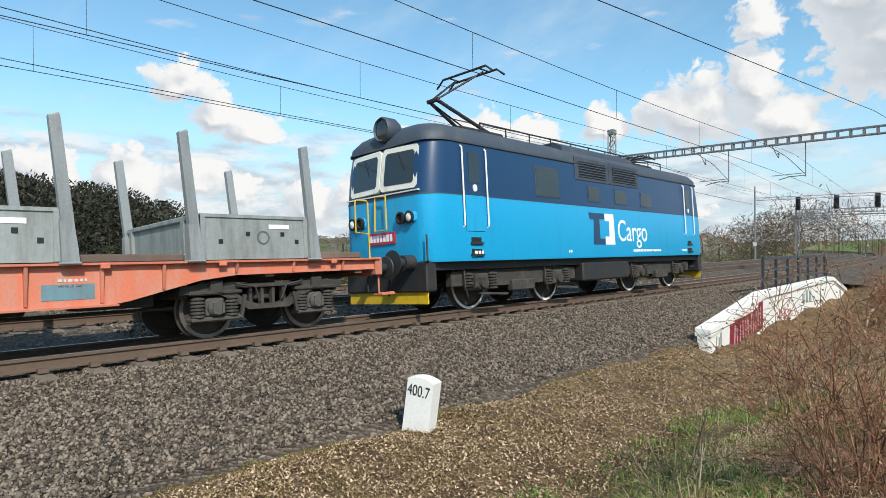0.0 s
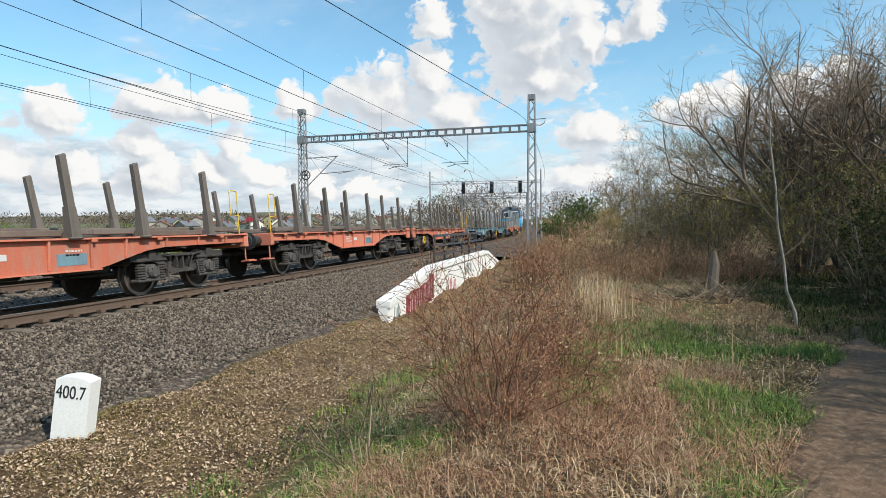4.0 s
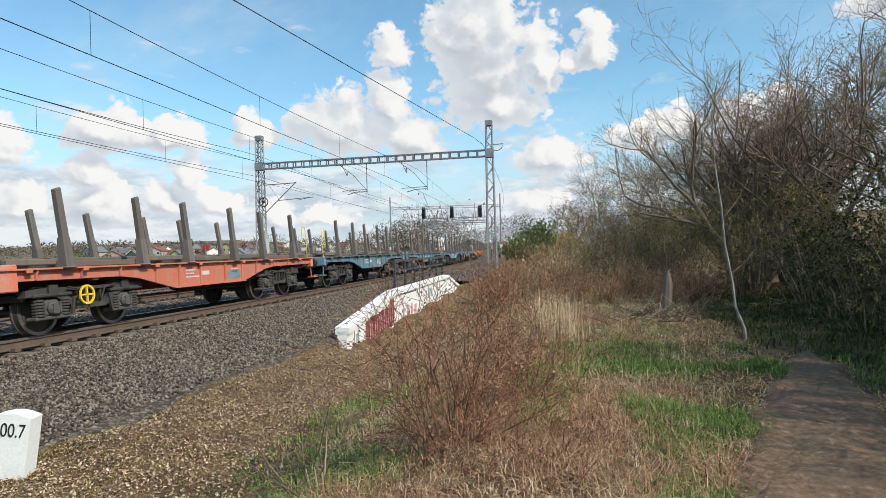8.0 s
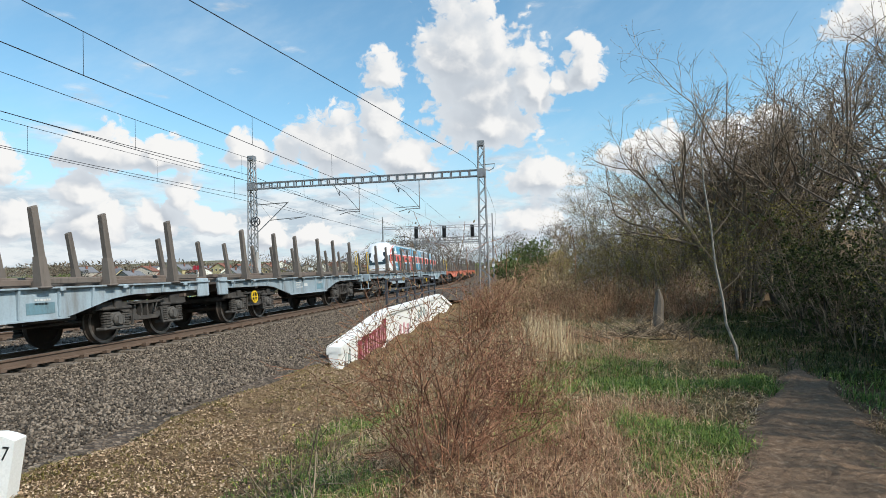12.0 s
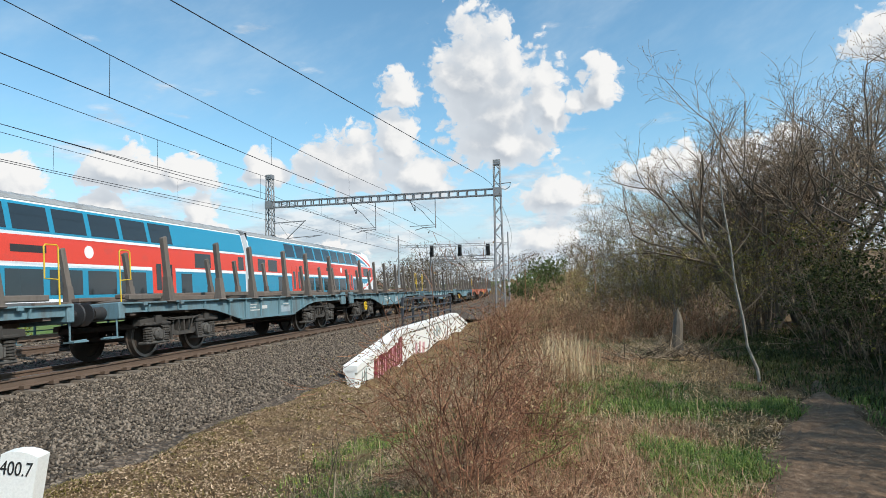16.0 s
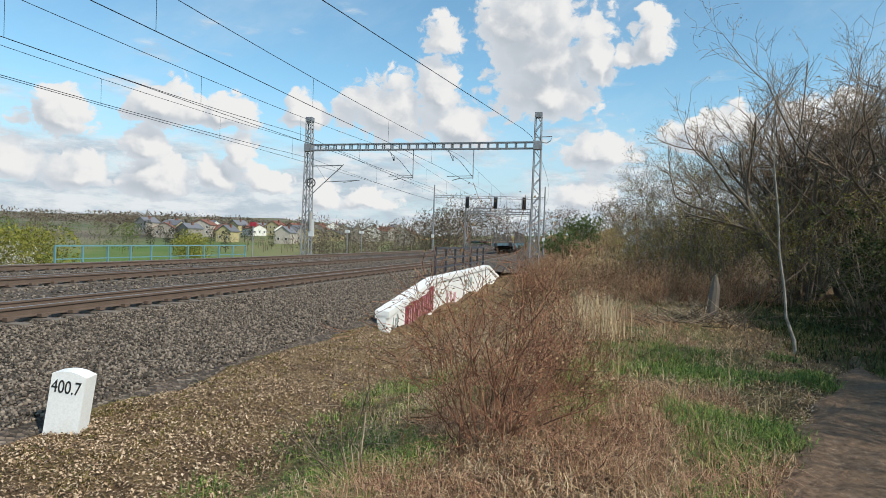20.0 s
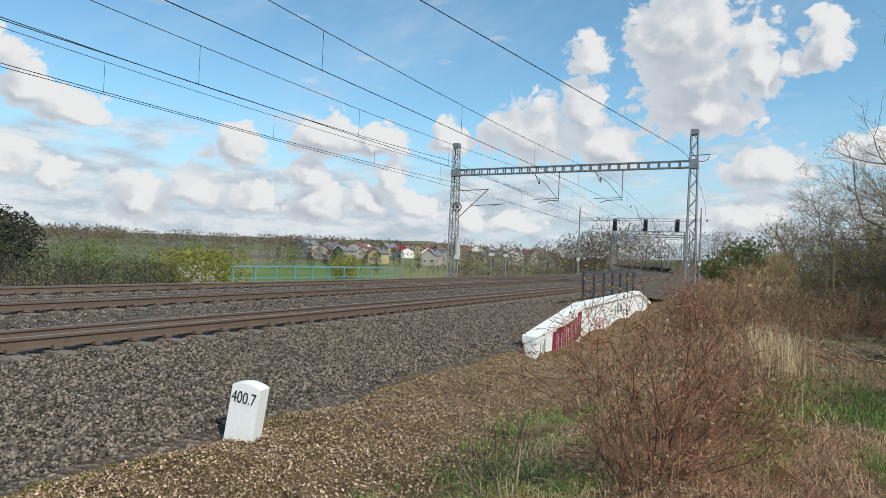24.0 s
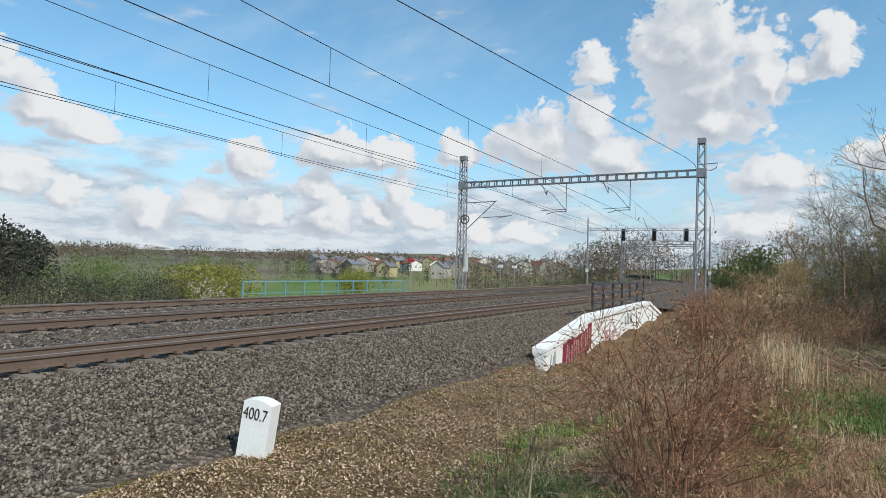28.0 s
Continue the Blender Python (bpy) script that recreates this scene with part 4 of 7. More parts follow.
    for s in (1, -1):
        if s > 0:
            y0, y1 = end * (half - 0.12), end * (half - 0.42)
            hr = Mesh().tube([(s * 1.18, y0, 1.17), (s * 1.18, y0, 2.22), (s * 1.18, y0 - end * 0.03, 2.26), (s * 1.18, y1 + end * 0.03, 2.26), (s * 1.18, y1, 2.22), (s * 1.18, y1, 1.66), (s * 1.18, y0, 1.64)], 0.014, 6)
            part("handrail", hr, M["yellow"], w, "bent yellow shunter's handrail")
        stp = Mesh().tube([(s * 1.2, end * (half + 0.05), 1.0), (s * 1.2, end * (half + 0.05), 0.52), (s * 1.2, end * (half + 0.42), 0.52)], 0.02, 6)
        stp.box(s * 1.2 - 0.12, s * 1.2 + 0.12, min(end * (half + 0.02), end * (half + 0.35)), max(end * (half + 0.02), end * (half + 0.35)), 0.49, 0.52)
        part("step", stp, paint, w, "bent shunter's step")
    # close-coupled end: a short drawbar and pressed guard plate
    db = Mesh().box(-0.12, 0.12, min(-end * half, -end * (half + 0.30)), max(-end * half, -end * (half + 0.30)), 0.82, 1.02, 0.02)
    part("drawbar", db, M["steel_dark"], w)
    for s in (1, -1):
        part("end_plate", Mesh().box(s * 1.24 - 0.03, s * 1.24 + 0.05, min(-end * (half - 0.45), -end * half), max(-end * (half - 0.45), -end * half), 0.80, 1.26, 0.02), paint, w)
    return w


RED, BLUE, PALE = "wagon_red", "wagon_blue", "wagon_pale"
ROW = [(RED, True)] * 2 + [(BLUE, False)] * 2 + [(RED, False)] * 4 + [(BLUE, False)] * 4 + [(RED, False)] * 4 + [(PALE, False)] * 4 + [(RED, False)] * 2 + [(BLUE, False)] * 6
LABEL = {RED: "faded red flat wagon half with rusty brown stakes, empty", BLUE: "faded blue flat wagon half with rusty brown stakes, empty", PALE: "pale grey-blue flat wagon half with rusty brown stakes, empty"}
made, WAGONS = {}, []
for i, (paint, bins) in enumerate(ROW):
    key = (paint, bins, i % 2)
    lab = "faded red flat wagon half carrying grey steel racks between stakes" if bins else LABEL[paint]
    if key in made:
        WAGONS.append(copy_thing(made[key], pose(0, 0, 0)))
    else:
        made[key] = wagon_half(M[paint], M["stake_grey"] if bins else M["stake"], lab, bins, i % 2 == 1)
        WAGONS.append(made[key])


# ---- electric locomotive ----
def rounded(half_w, half_l, r, k=6):
    """Plan outline with rounded corners, counter-clockwise."""
    out = []
    for cxx, cyy, a0 in ((half_w - r, half_l - r * 1.3, 0), (-half_w + r, half_l - r * 1.3, 90), (-half_w + r, -half_l + r * 1.3, 180), (half_w - r, -half_l + r * 1.3, 270)):
        for i in range(k + 1):
            a = radians(a0 + 90 * i / k)
            out.append((cxx + r * math.cos(a), cyy + r * 1.3 * math.sin(a)))
    return out


def shell(levels, half_l, r=0.42):
    """levels: (z, half width, how far the ends draw in)."""
    return Mesh().loft([[(x, y, z) for x, y in rounded(w, half_l - pull, r)] for z, w, pull in levels])


def locomotive():
    t = thing("electric_locomotive", "light blue and navy electric freight locomotive with raised pantograph", "locomotive")
    L = 7.35
    part("lower_body", shell([(1.02, 1.43, 0.02), (1.10, 1.45, 0.0), (2.36, 1.45, 0.02)], L), M["loco_blue"], t, "glossy light blue lower body side", smooth=True)
    part("upper_body", shell([(2.362, 1.45, 0.02), (3.0, 1.445, 0.10), (3.45, 1.43, 0.20)], L), M["loco_navy"], t, "navy blue upper body side", smooth=True)
    part("roof", shell([(3.452, 1.43, 0.16), (3.58, 1.42, 0.18), (3.76, 1.28, 0.34), (3.88, 1.0, 0.55)], L), M["loco_roof"], t, "dark grey curved roof", smooth=True)
    part("waist_line", shell([(2.352, 1.456, 0.012), (2.376, 1.456, 0.014)], L), M["loco_roof"], t)
    part("gutter", shell([(3.43, 1.46, 0.14), (3.47, 1.46, 0.15)], L), M["loco_roof"], t)
    part("underframe", Mesh().box(-1.25, 1.25, -L + 0.2, L - 0.2, 0.86, 1.02), M["steel_dark"], t)
    for e in (-1, 1):
        side = Matrix.Diagonal((1, e, 1, 1))
        front = -L
        # windscreens with cream frames
        for s in (1, -1):
            fr, gl, wp = Mesh(), Mesh(), Mesh()
            c = s * 0.545
            fr.prism([(c - 0.47, 2.56), (c + 0.47, 2.56), (c + 0.53, 2.62), (c + 0.53, 3.38), (c + 0.46, 3.46), (c - 0.46, 3.46), (c - 0.53, 3.38), (c - 0.53, 2.62)], "y", front - 0.045, front + 0.10)
            gl.prism([(c - 0.38, 2.67), (c + 0.38, 2.67), (c + 0.42, 2.71), (c + 0.42, 3.29), (c + 0.37, 3.35), (c - 0.37, 3.35), (c - 0.42, 3.29), (c - 0.42, 2.71)], "y", front - 0.053, front + 0.05)
            wp.beam((c - 0.05, front - 0.05, 3.33), (c + 0.16, front - 0.05, 2.95), 0.02)
            tilt = side @ Matrix.Translation((0, front, 2.62)) @ Matrix.Rotation(radians(-9), 4, "X") @ Matrix.Rotation(radians(4 * s), 4, "Z") @ Matrix.Translation((0, -front + 0.0, -2.62))
            fo = part("windscreen_frame", fr, M["cream"], t, "cream windscreen surround", tilt)
            part("windscreen", gl, M["glass"], fo, "reflecting cab windscreen")
            part("wiper", wp, M["rubber"], fo)
            hl = Mesh().lathe([(0.0, 0.0), (0.15, 0.0), (0.15, 0.10), (0.12, 0.12), (0.0, 0.12)], "y", 18, side @ pose(s * 0.92, front - 0.10, 1.92))
            hb = Mesh().box(s * 0.80 - 0.28, s * 0.80 + 0.28, front - 0.04, front + 0.15, 1.80, 2.04, 0.06, side)
            ho = part("headlight_housing", hb, M["loco_blue"], t)
            for k, dx in enumerate((0.12, -0.14)):
                rim = Mesh().lathe([(0.0, 0.03), (0.115, 0.03), (0.13, -0.03), (0.09, -0.045), (0.085, 0.0), (0.0, 0.0)], "y", 18, side @ pose(s * (0.80 + dx), front - 0.05, 1.92))
                rm = part("headlight", rim, M["rubber"], ho, "black-rimmed headlight", smooth=True)
                if k == 0:
                    part("headlight_glass", Mesh().lathe([(0.0, -0.055), (0.06, -0.05), (0.083, -0.03), (0.0, -0.03)], "y", 16, side @ pose(s * (0.80 + dx), front - 0.05, 1.92)), M["lens"], ho, smooth=True)
            b = Mesh().lathe([(0.0, 0.0), (0.15, 0.0), (0.15, 0.30), (0.10, 0.30), (0.10, 0.50), (0.24, 0.53), (0.25, 0.56), (0.0, 0.57)], "y", 18, pose(s * 0.88, e * (L - 0.02), 1.03) @ Matrix.Diagonal((1, e, 1, 1)))
            part("buffer", b, M["steel_dark"], t, "black buffer", smooth=True)
            rail = Mesh().tube([(s * 1.30, e * (L - 0.05), 1.02), (s * 1.36, e * (L + 0.02), 1.05), (s * 1.36, e * (L + 0.02), 1.55)], 0.02, 6)
            part("corner_handrail", rail, M["steel_dark"], t)
        part("front_stripe", Mesh().box(-1.15, 1.15, front - 0.012, front + 0.2, 2.43, 2.455, 0, side), M["cream"], t, "thin cream stripe")
        pl = part("number_plate", Mesh().box(-0.42, 0.42, front - 0.03, front + 0.02, 1.44, 1.68, 0, side), M["red_sign"], t, "small red plate with pale bars")
        for i in range(7):
            part("plate_bar", Mesh().box(-0.37 + i * 0.107, -0.295 + i * 0.107, front - 0.035, front - 0.028, 1.49, 1.63, 0, side), M["white_mark"], pl)
        lad = Mesh().tube([side @ Vector(q) for q in ((-0.13, front - 0.05, 2.42), (-0.13, front - 0.09, 1.72), (0.25, front - 0.09, 1.72), (0.25, front - 0.09, 2.40), (-0.13, front - 0.07, 2.42))], 0.018, 6)
        part("front_handrail", lad, M["yellow"], t, "bent yellow handrail")
        part("snow_guard", Mesh().prism([(-1.25, 0.22), (1.25, 0.22), (1.25, 0.45), (-1.25, 0.45)], "y", e * (L - 0.05), e * (L - 0.08)), M["yellow"], t, "yellow rail guard plate")
        part("bufferbeam", Mesh().box(-1.3, 1.3, min(e * L, e * (L - 0.3)), max(e * L, e * (L - 0.3)), 0.45, 1.05, 0.03), M["steel_dark"], t)
        hose = Mesh().tube([(0.35, e * (L + 0.02), 0.95), (0.37, e * (L + 0.16), 0.75), (0.33, e * (L + 0.18), 0.48), (0.25, e * (L + 0.10), 0.40)], 0.022, 6)
        hose.tube([(-0.35, e * (L + 0.02), 0.95), (-0.37, e * (L + 0.16), 0.75), (-0.33, e * (L + 0.18), 0.48)], 0.022, 6)
        part("brake_hoses", hose, M["rubber"], t)
        part("coupling_hook", Mesh().box(-0.06, 0.06, min(e * L, e * (L + 0.45)), max(e * L, e * (L + 0.45)), 0.95, 1.10, 0.02), M["steel_dark"], t)
        top = Mesh().lathe([(0.0, 0.40), (0.20, 0.40), (0.27, 0.26), (0.27, -0.02), (0.24, -0.06), (0.21, -0.02), (0.0, -0.02)], "y", 22, side @ pose(0, front + 0.14, 3.83))
        tl = part("roof_headlight", top, M["loco_roof"], t, "large round grey roof headlight", smooth=True)
        part("roof_headlight_glass", Mesh().lathe([(0.0, -0.045), (0.14, -0.04), (0.205, -0.021), (0.0, -0.021)], "y", 20, side @ pose(0, front + 0.14, 3.83)), M["glass"], tl, smooth=True)
        # cab doors with long white handrails
        for s in (1, -1):
            y = e * (L - 1.42)
            d = part("cab_door", Mesh().box(s * 1.45 - 0.012, s * 1.45 + 0.012, y - 0.31, y + 0.31, 1.62, 3.38, 0.008), M["loco_navy"], t, "narrow cab door, navy above and light blue below")
            part("door_lower", Mesh().box(s * 1.452 - 0.013, s * 1.452 + 0.013, y - 0.305, y + 0.305, 1.63, 2.36), M["loco_blue"], d)
            part("door_window", Mesh().box(s * 1.455 - 0.013, s * 1.455 + 0.013, y - 0.17, y + 0.17, 2.62, 3.25), M["glass"], d, "door window")
            part("round_sticker", Mesh().lathe([(0.0, s * 1.472), (0.075, s * 1.472), (0.075, s * 1.46)], "x", 16, pose(0, y + 0.02, 2.52)), M["plate_white"], d, "round pale yellow sticker")
            for dy in (-0.40, 0.40):
                h = Mesh().tube([(s * 1.455, y + dy, 1.70), (s * 1.50, y + dy, 1.74), (s * 1.50, y + dy, 3.32), (s * 1.455, y + dy, 3.36)], 0.020, 6)
                part("door_handrail", h, M["white_mark"], t, "long white grab rail")
            for i, z in enumerate((1.12, 1.36, 0.62)):
                part("step", Mesh().box(s * 1.44 - 0.03, s * 1.44 + 0.06, y - 0.20, y + 0.20, z, z + 0.04), M["steel_dark"], t)
            # flush black patches paint the shade inside the step recesses
            for z in (1.16, 1.40):
                part("step_recess", Mesh().box(s * 1.45 - 0.004, s * 1.45 + 0.004, y - 0.17, y + 0.17, z, z + 0.10), M["black_paint"], t)
    for s in (1, -1):
        for y, w, glassy in ((-3.05, 0.50, True), (-0.75, 0.30, False), (0.85, 0.36, False), (2.55, 0.36, False)):
            fr = part("side_window_frame", Mesh().box(s * 1.447 - 0.012, s * 1.447 + 0.012, y - w - 0.03, y + w + 0.03, 2.48, 3.20 if glassy else 2.92, 0.006), M["loco_navy"] if not glassy else M["loco_roof"], t, "side window frame")
            part("side_window", Mesh().box(s * 1.45 - 0.014, s * 1.45 + 0.014, y - w, y + w, 2.51, 3.17 if glassy else 2.89), M["glass"], fr)
        for y in (-0.75, 1.15):
            v = part("louvre_frame", Mesh().box(s * 1.44 - 0.03, s * 1.44 + 0.02, y - 0.93, y + 0.93, 3.02, 3.62, 0.01), M["loco_roof"], t, "roof-side louvre panel")
            # black sheet paints the shade between the slats; nothing is open behind
            part("louvre_backing", Mesh().box(s * 1.46 - 0.005, s * 1.46 + 0.003, y - 0.74, y + 0.74, 3.10, 3.52), M["black_paint"], v)
            for i in range(6):
                part("slat", Mesh().prism([(s * 1.462, 3.12 + i * 0.068), (s * 1.482, 3.115 + i * 0.068), (s * 1.462, 3.14 + i * 0.068)], "y", y - 0.74, y + 0.74), M["loco_roof"], v)
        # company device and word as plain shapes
        q = s * 1.4525
        def wide(y):
            return s * (-1.10 + (y + 0.22) * 1.73)
        lg = Mesh().prism([(wide(-0.10), 1.36), (wide(0.28), 1.36), (wide(0.28), 1.52), (wide(0.12), 1.52), (wide(0.12), 2.04), (wide(0.28), 2.04), (wide(0.28), 2.20), (wide(-0.22), 2.20), (wide(-0.18), 2.02), (wide(-0.06), 2.02)], "x", q - 0.003, q + 0.003)
        part("device_dark", lg, M["loco_navy"], t, "navy angular emblem")
        lw = Mesh().prism([(wide(0.30), 1.36), (wide(0.62), 1.36), (wide(0.60), 2.20), (wide(0.30), 2.20), (wide(0.30), 2.0), (wide(0.44), 2.0), (wide(0.44), 1.58), (wide(0.30), 1.58)], "x", q - 0.003, q + 0.003)
        part("device_white", lw, M["white_mark"], t, "white angular emblem")
        lettering("Cargo", 0.86, M["white_mark"], t, pose(q, s * 1.52, 1.72, 90, 0, 90 * s) @ Matrix.Diagonal((0.92, 1, 1, 1)), "word", 0.006)
        small = Mesh()
        rr = random.Random(11)
        for y0, k in ((1.5, 18), (-6.0, 3), (-2.2, 2), (5.2, 5)):
            yy = y0
            for i in range(k):
                wdt = rr.uniform(0.05, 0.11)
                small.box(q - 0.002, q + 0.002, min(s * yy, s * (yy + wdt)), max(s * yy, s * (yy + wdt)), 1.16, 1.225)
                yy += wdt + 0.03
        part("small_markings", small, M["white_mark"], t)
    # bogies
    for y in (-3.95, 3.95):
        fm = Mesh()
        for s in (1, -1):
            fm.prism([(-2.5, 0.55), (-2.5, 0.85), (-1.2, 0.92), (1.2, 0.92), (2.5, 0.85), (2.5, 0.55), (0.8, 0.5), (-0.8, 0.5)], "x", s * 1.05 - 0.08, s * 1.05 + 0.08)
            fm.box(s * 1.12 - 0.08, s * 1.12 + 0.12, -0.45, 0.45, 0.35, 0.62, 0.03)
        fm.box(-1.0, 1.0, -0.3, 0.3, 0.45, 0.85)
        b = part("bogie", fm, M["bogie"], t, "grimy bogie frame", pose(0, y, 0))
        for dy in (-1.55, 1.55):
            for me in LOCO_WHEELS:
                part(me.name.split(".")[0], me, None, b, "", pose(0, dy, 0.60))
            for s in (1, -1):
                ab = Mesh().box(s * 1.08 - 0.10, s * 1.08 + 0.14, -0.22, 0.22, 0.42, 0.80, 0.04)
                ab.lathe([(0.0, s * 1.30), (0.13, s * 1.29), (0.16, s * 1.2), (0.16, s * 1.05)], "x", 14, pose(0, 0, 0.6))
                part("axlebox", ab, M["bogie"], b, "", pose(0, dy, 0))
                for k in (-0.42, 0.42):
                    pr = [(0.02, 0.42)]
                    for i in range(6):
                        z = 0.46 + i * 0.065
                        pr += [(0.09, z - 0.028), (0.125, z - 0.012), (0.125, z + 0.012), (0.09, z + 0.028)]
                    part("spring", Mesh().lathe(pr + [(0.02, 0.83)], "z", 10, pose(s * 1.15, k, 0)), M["bogie"], b, "", pose(0, dy, 0))
                lk = Mesh().beam((s * 1.2, -0.1, 0.36), (s * 1.2, 0.9, 0.30), 0.05)
                lk.tube([(s * 1.2, -0.6, 0.9), (s * 1.23, -0.62, 0.5), (s * 1.2, -0.5, 0.3)], 0.02, 5)
                part("brake_rigging", lk, M["bogie"], b, "", pose(0, dy, 0))
    part("equipment_box", Mesh().box(-1.2, 1.35, -1.35, 1.35, 0.42, 0.90, 0.04), M["steel_dark"], t, "dark equipment box between bogies")
    # roof gear
    rg = Mesh()
    for s in (1, -1):
        rg.tube([(s * 0.95, -5.0, 4.10), (s * 0.95, 5.0, 4.10)], 0.02, 5)
        for i in range(11):
            rg.beam((s * 0.95, -5.0 + i, 3.70), (s * 0.95, -5.0 + i, 4.10), 0.025)
    part("roof_rail", rg, M["steel_dark"], t, "roof conductor rails on short posts")
    part("roof_hood", Mesh().prism([(-1.27, 3.60), (-1.20, 3.92), (-0.95, 4.03), (0.95, 4.03), (1.20, 3.92), (1.27, 3.60)], "y", -1.9, 2.2), M["loco_roof"], t, "raised resistor hood")
    part("walkway", Mesh().box(-0.35, 0.35, -5.6, 5.6, 3.92, 3.96), M["loco_roof"], t)
    ins = Mesh()
    for y in (-5.4, -3.4, 3.4, 5.4):
        for s in (0.55, -0.55):
            for i in range(4):
                ins.lathe([(0.02, 3.80 + i * 0.06), (0.08, 3.80 + i * 0.06), (0.05, 3.84 + i * 0.06), (0.02, 3.84 + i * 0.06)], "z", 8, pose(s, y, 0))
    part("insulators", ins, M["stake"], t, "brown ribbed insulators")
    pantograph(t, -4.4, 4.10, 1.45, True)
    pantograph(t, 4.4, 4.10, 0.0, False)
    for ob in t.children:
        if not ob.name.startswith("bogie"):
            ob.matrix_basis = Matrix.Diagonal((1, 1, 1.055, 1)) @ ob.matrix_basis
    return t


def pantograph(t, y, z, rise, up, side=1):
    p = Mesh()
    if up:
        k = Vector((0, y - 1.15 * side, z + 0.62))
        hd = Vector((0, y + 0.25 * side, z + rise))
        for s in (1, -1):
            p.tube([(s * 0.35, y + 0.55 * side, z), (s * 0.12, k.y, k.z)], 0.045, 6)
            p.tube([(s * 0.10, k.y, k.z), (s * 0.45, hd.y, hd.z)], 0.025, 6)
        p.tube([(0, y + 0.2 * side, z + 0.05), (0, k.y + 0.1 * side, k.z - 0.12)], 0.02, 5)
        for dy in (-0.22, 0.22):
            p.tube([(-0.95, hd.y + dy, hd.z - 0.14), (-0.72, hd.y + dy, hd.z + 0.04), (0.72, hd.y + dy, hd.z + 0.04), (0.95, hd.y + dy, hd.z - 0.14)], 0.028, 6)
        for s in (1, -1):
            p.tube([(s * 0.5, hd.y - 0.22, hd.z + 0.03), (s * 0.5, hd.y + 0.22, hd.z + 0.03)], 0.02, 5)
        p.tube([(-0.18, k.y, k.z), (0.18, k.y, k.z)], 0.05, 6)
    else:
        for s in (1, -1):
            p.tube([(s * 0.35, y - 0.9, z + 0.05), (s * 0.30, y + 0.9, z + 0.18)], 0.03, 6)
        for dy in (-0.2, 0.2):
            p.tube([(-0.95, y + dy, z + 0.12), (-0.72, y + dy, z + 0.25), (0.72, y + dy, z + 0.25), (0.95, y + dy, z + 0.12)], 0.028, 6)
    b = Mesh()
    for s in (1, -1):
        b.beam((s * 0.5, y - 0.8, z - 0.03), (s * 0.5, y + 0.8, z - 0.03), 0.06)
    for dy in (-0.8, 0.8):
        b.beam((-0.5, y + dy, z - 0.03), (0.5, y + dy, z - 0.03), 0.06)
    for s in (1, -1):
        for dy in (-0.8, 0.8):
            b.beam((s * 0.5, y + dy, z - 0.32), (s * 0.5, y + dy, z - 0.03), 0.07)
    q = part("pantograph_base", b, M["steel_dark"], t, "pantograph base frame")
    part("pantograph", p, M["steel_dark"], q, "raised pantograph arm" if up else "folded pantograph")


LOCO = locomotive()

# ---- double-deck electric train ----
CAR = 25.55


def emu_section(roof_drop=0.0):
    """Right half of the cross-section: (x, z)."""
    return [(1.36, 0.42), (1.40, 0.55), (1.41, 1.2), (1.41, 2.9), (1.39, 3.25), (1.22, 4.05 - roof_drop), (1.08, 4.34 - roof_drop), (0.7, 4.48 - roof_drop), (0.0, 4.54 - roof_drop)]


def emu_ring(y, half, scale=1.0):
    return [(x * scale, y, z) for x, z in half] + [(-x * scale, y, z) for x, z in half[-2::-1]]


def band(z0, z1, y0, y1, s, off=0.006):
    """A thin strip that follows the body side between two heights."""
    sec = emu_section()

    def at(z):
        for (xa, za), (xb, zb) in zip(sec, sec[1:]):
            if za <= z <= zb:
                return xa + (xb - xa) * (z - za) / (zb - za)
        return sec[-1][0]
    zs = sorted({z0, z1, *[z for _, z in sec if z0 < z < z1]})
    outline = [(s * (at(z) + off), z) for z in zs] + [(s * (at(z) - 0.03), z) for z in reversed(zs)]
    return Mesh().prism(outline, "y", y0, y1)


def curved_sweep(s, z_of, y0, y1, thick, off, steps=14):
    """A swoosh on the cab side: strip whose lower edge follows z_of."""
    m = Mesh()
    sec = emu_section()

    def at(z):
        for (xa, za), (xb, zb) in zip(sec, sec[1:]):
            if za <= z <= zb:
                return xa + (xb - xa) * (z - za) / (zb - za)
        return sec[-1][0]
    rings = []
    for i in range(steps + 1):
        y = y0 + (y1 - y0) * i / steps
        a, b = z_of(i / steps), z_of(i / steps) + thick(i / steps)
        rings.append([(s * (at(a) + off), y, a), (s * (at(b) + off), y, b), (s * (at(b) - 0.02), y, b), (s * (at(a) - 0.02), y, a)])
    return m.loft(rings)


def row(a, pitch, n, width):
    return [(a + i * pitch, a + i * pitch + width) for i in range(n)]


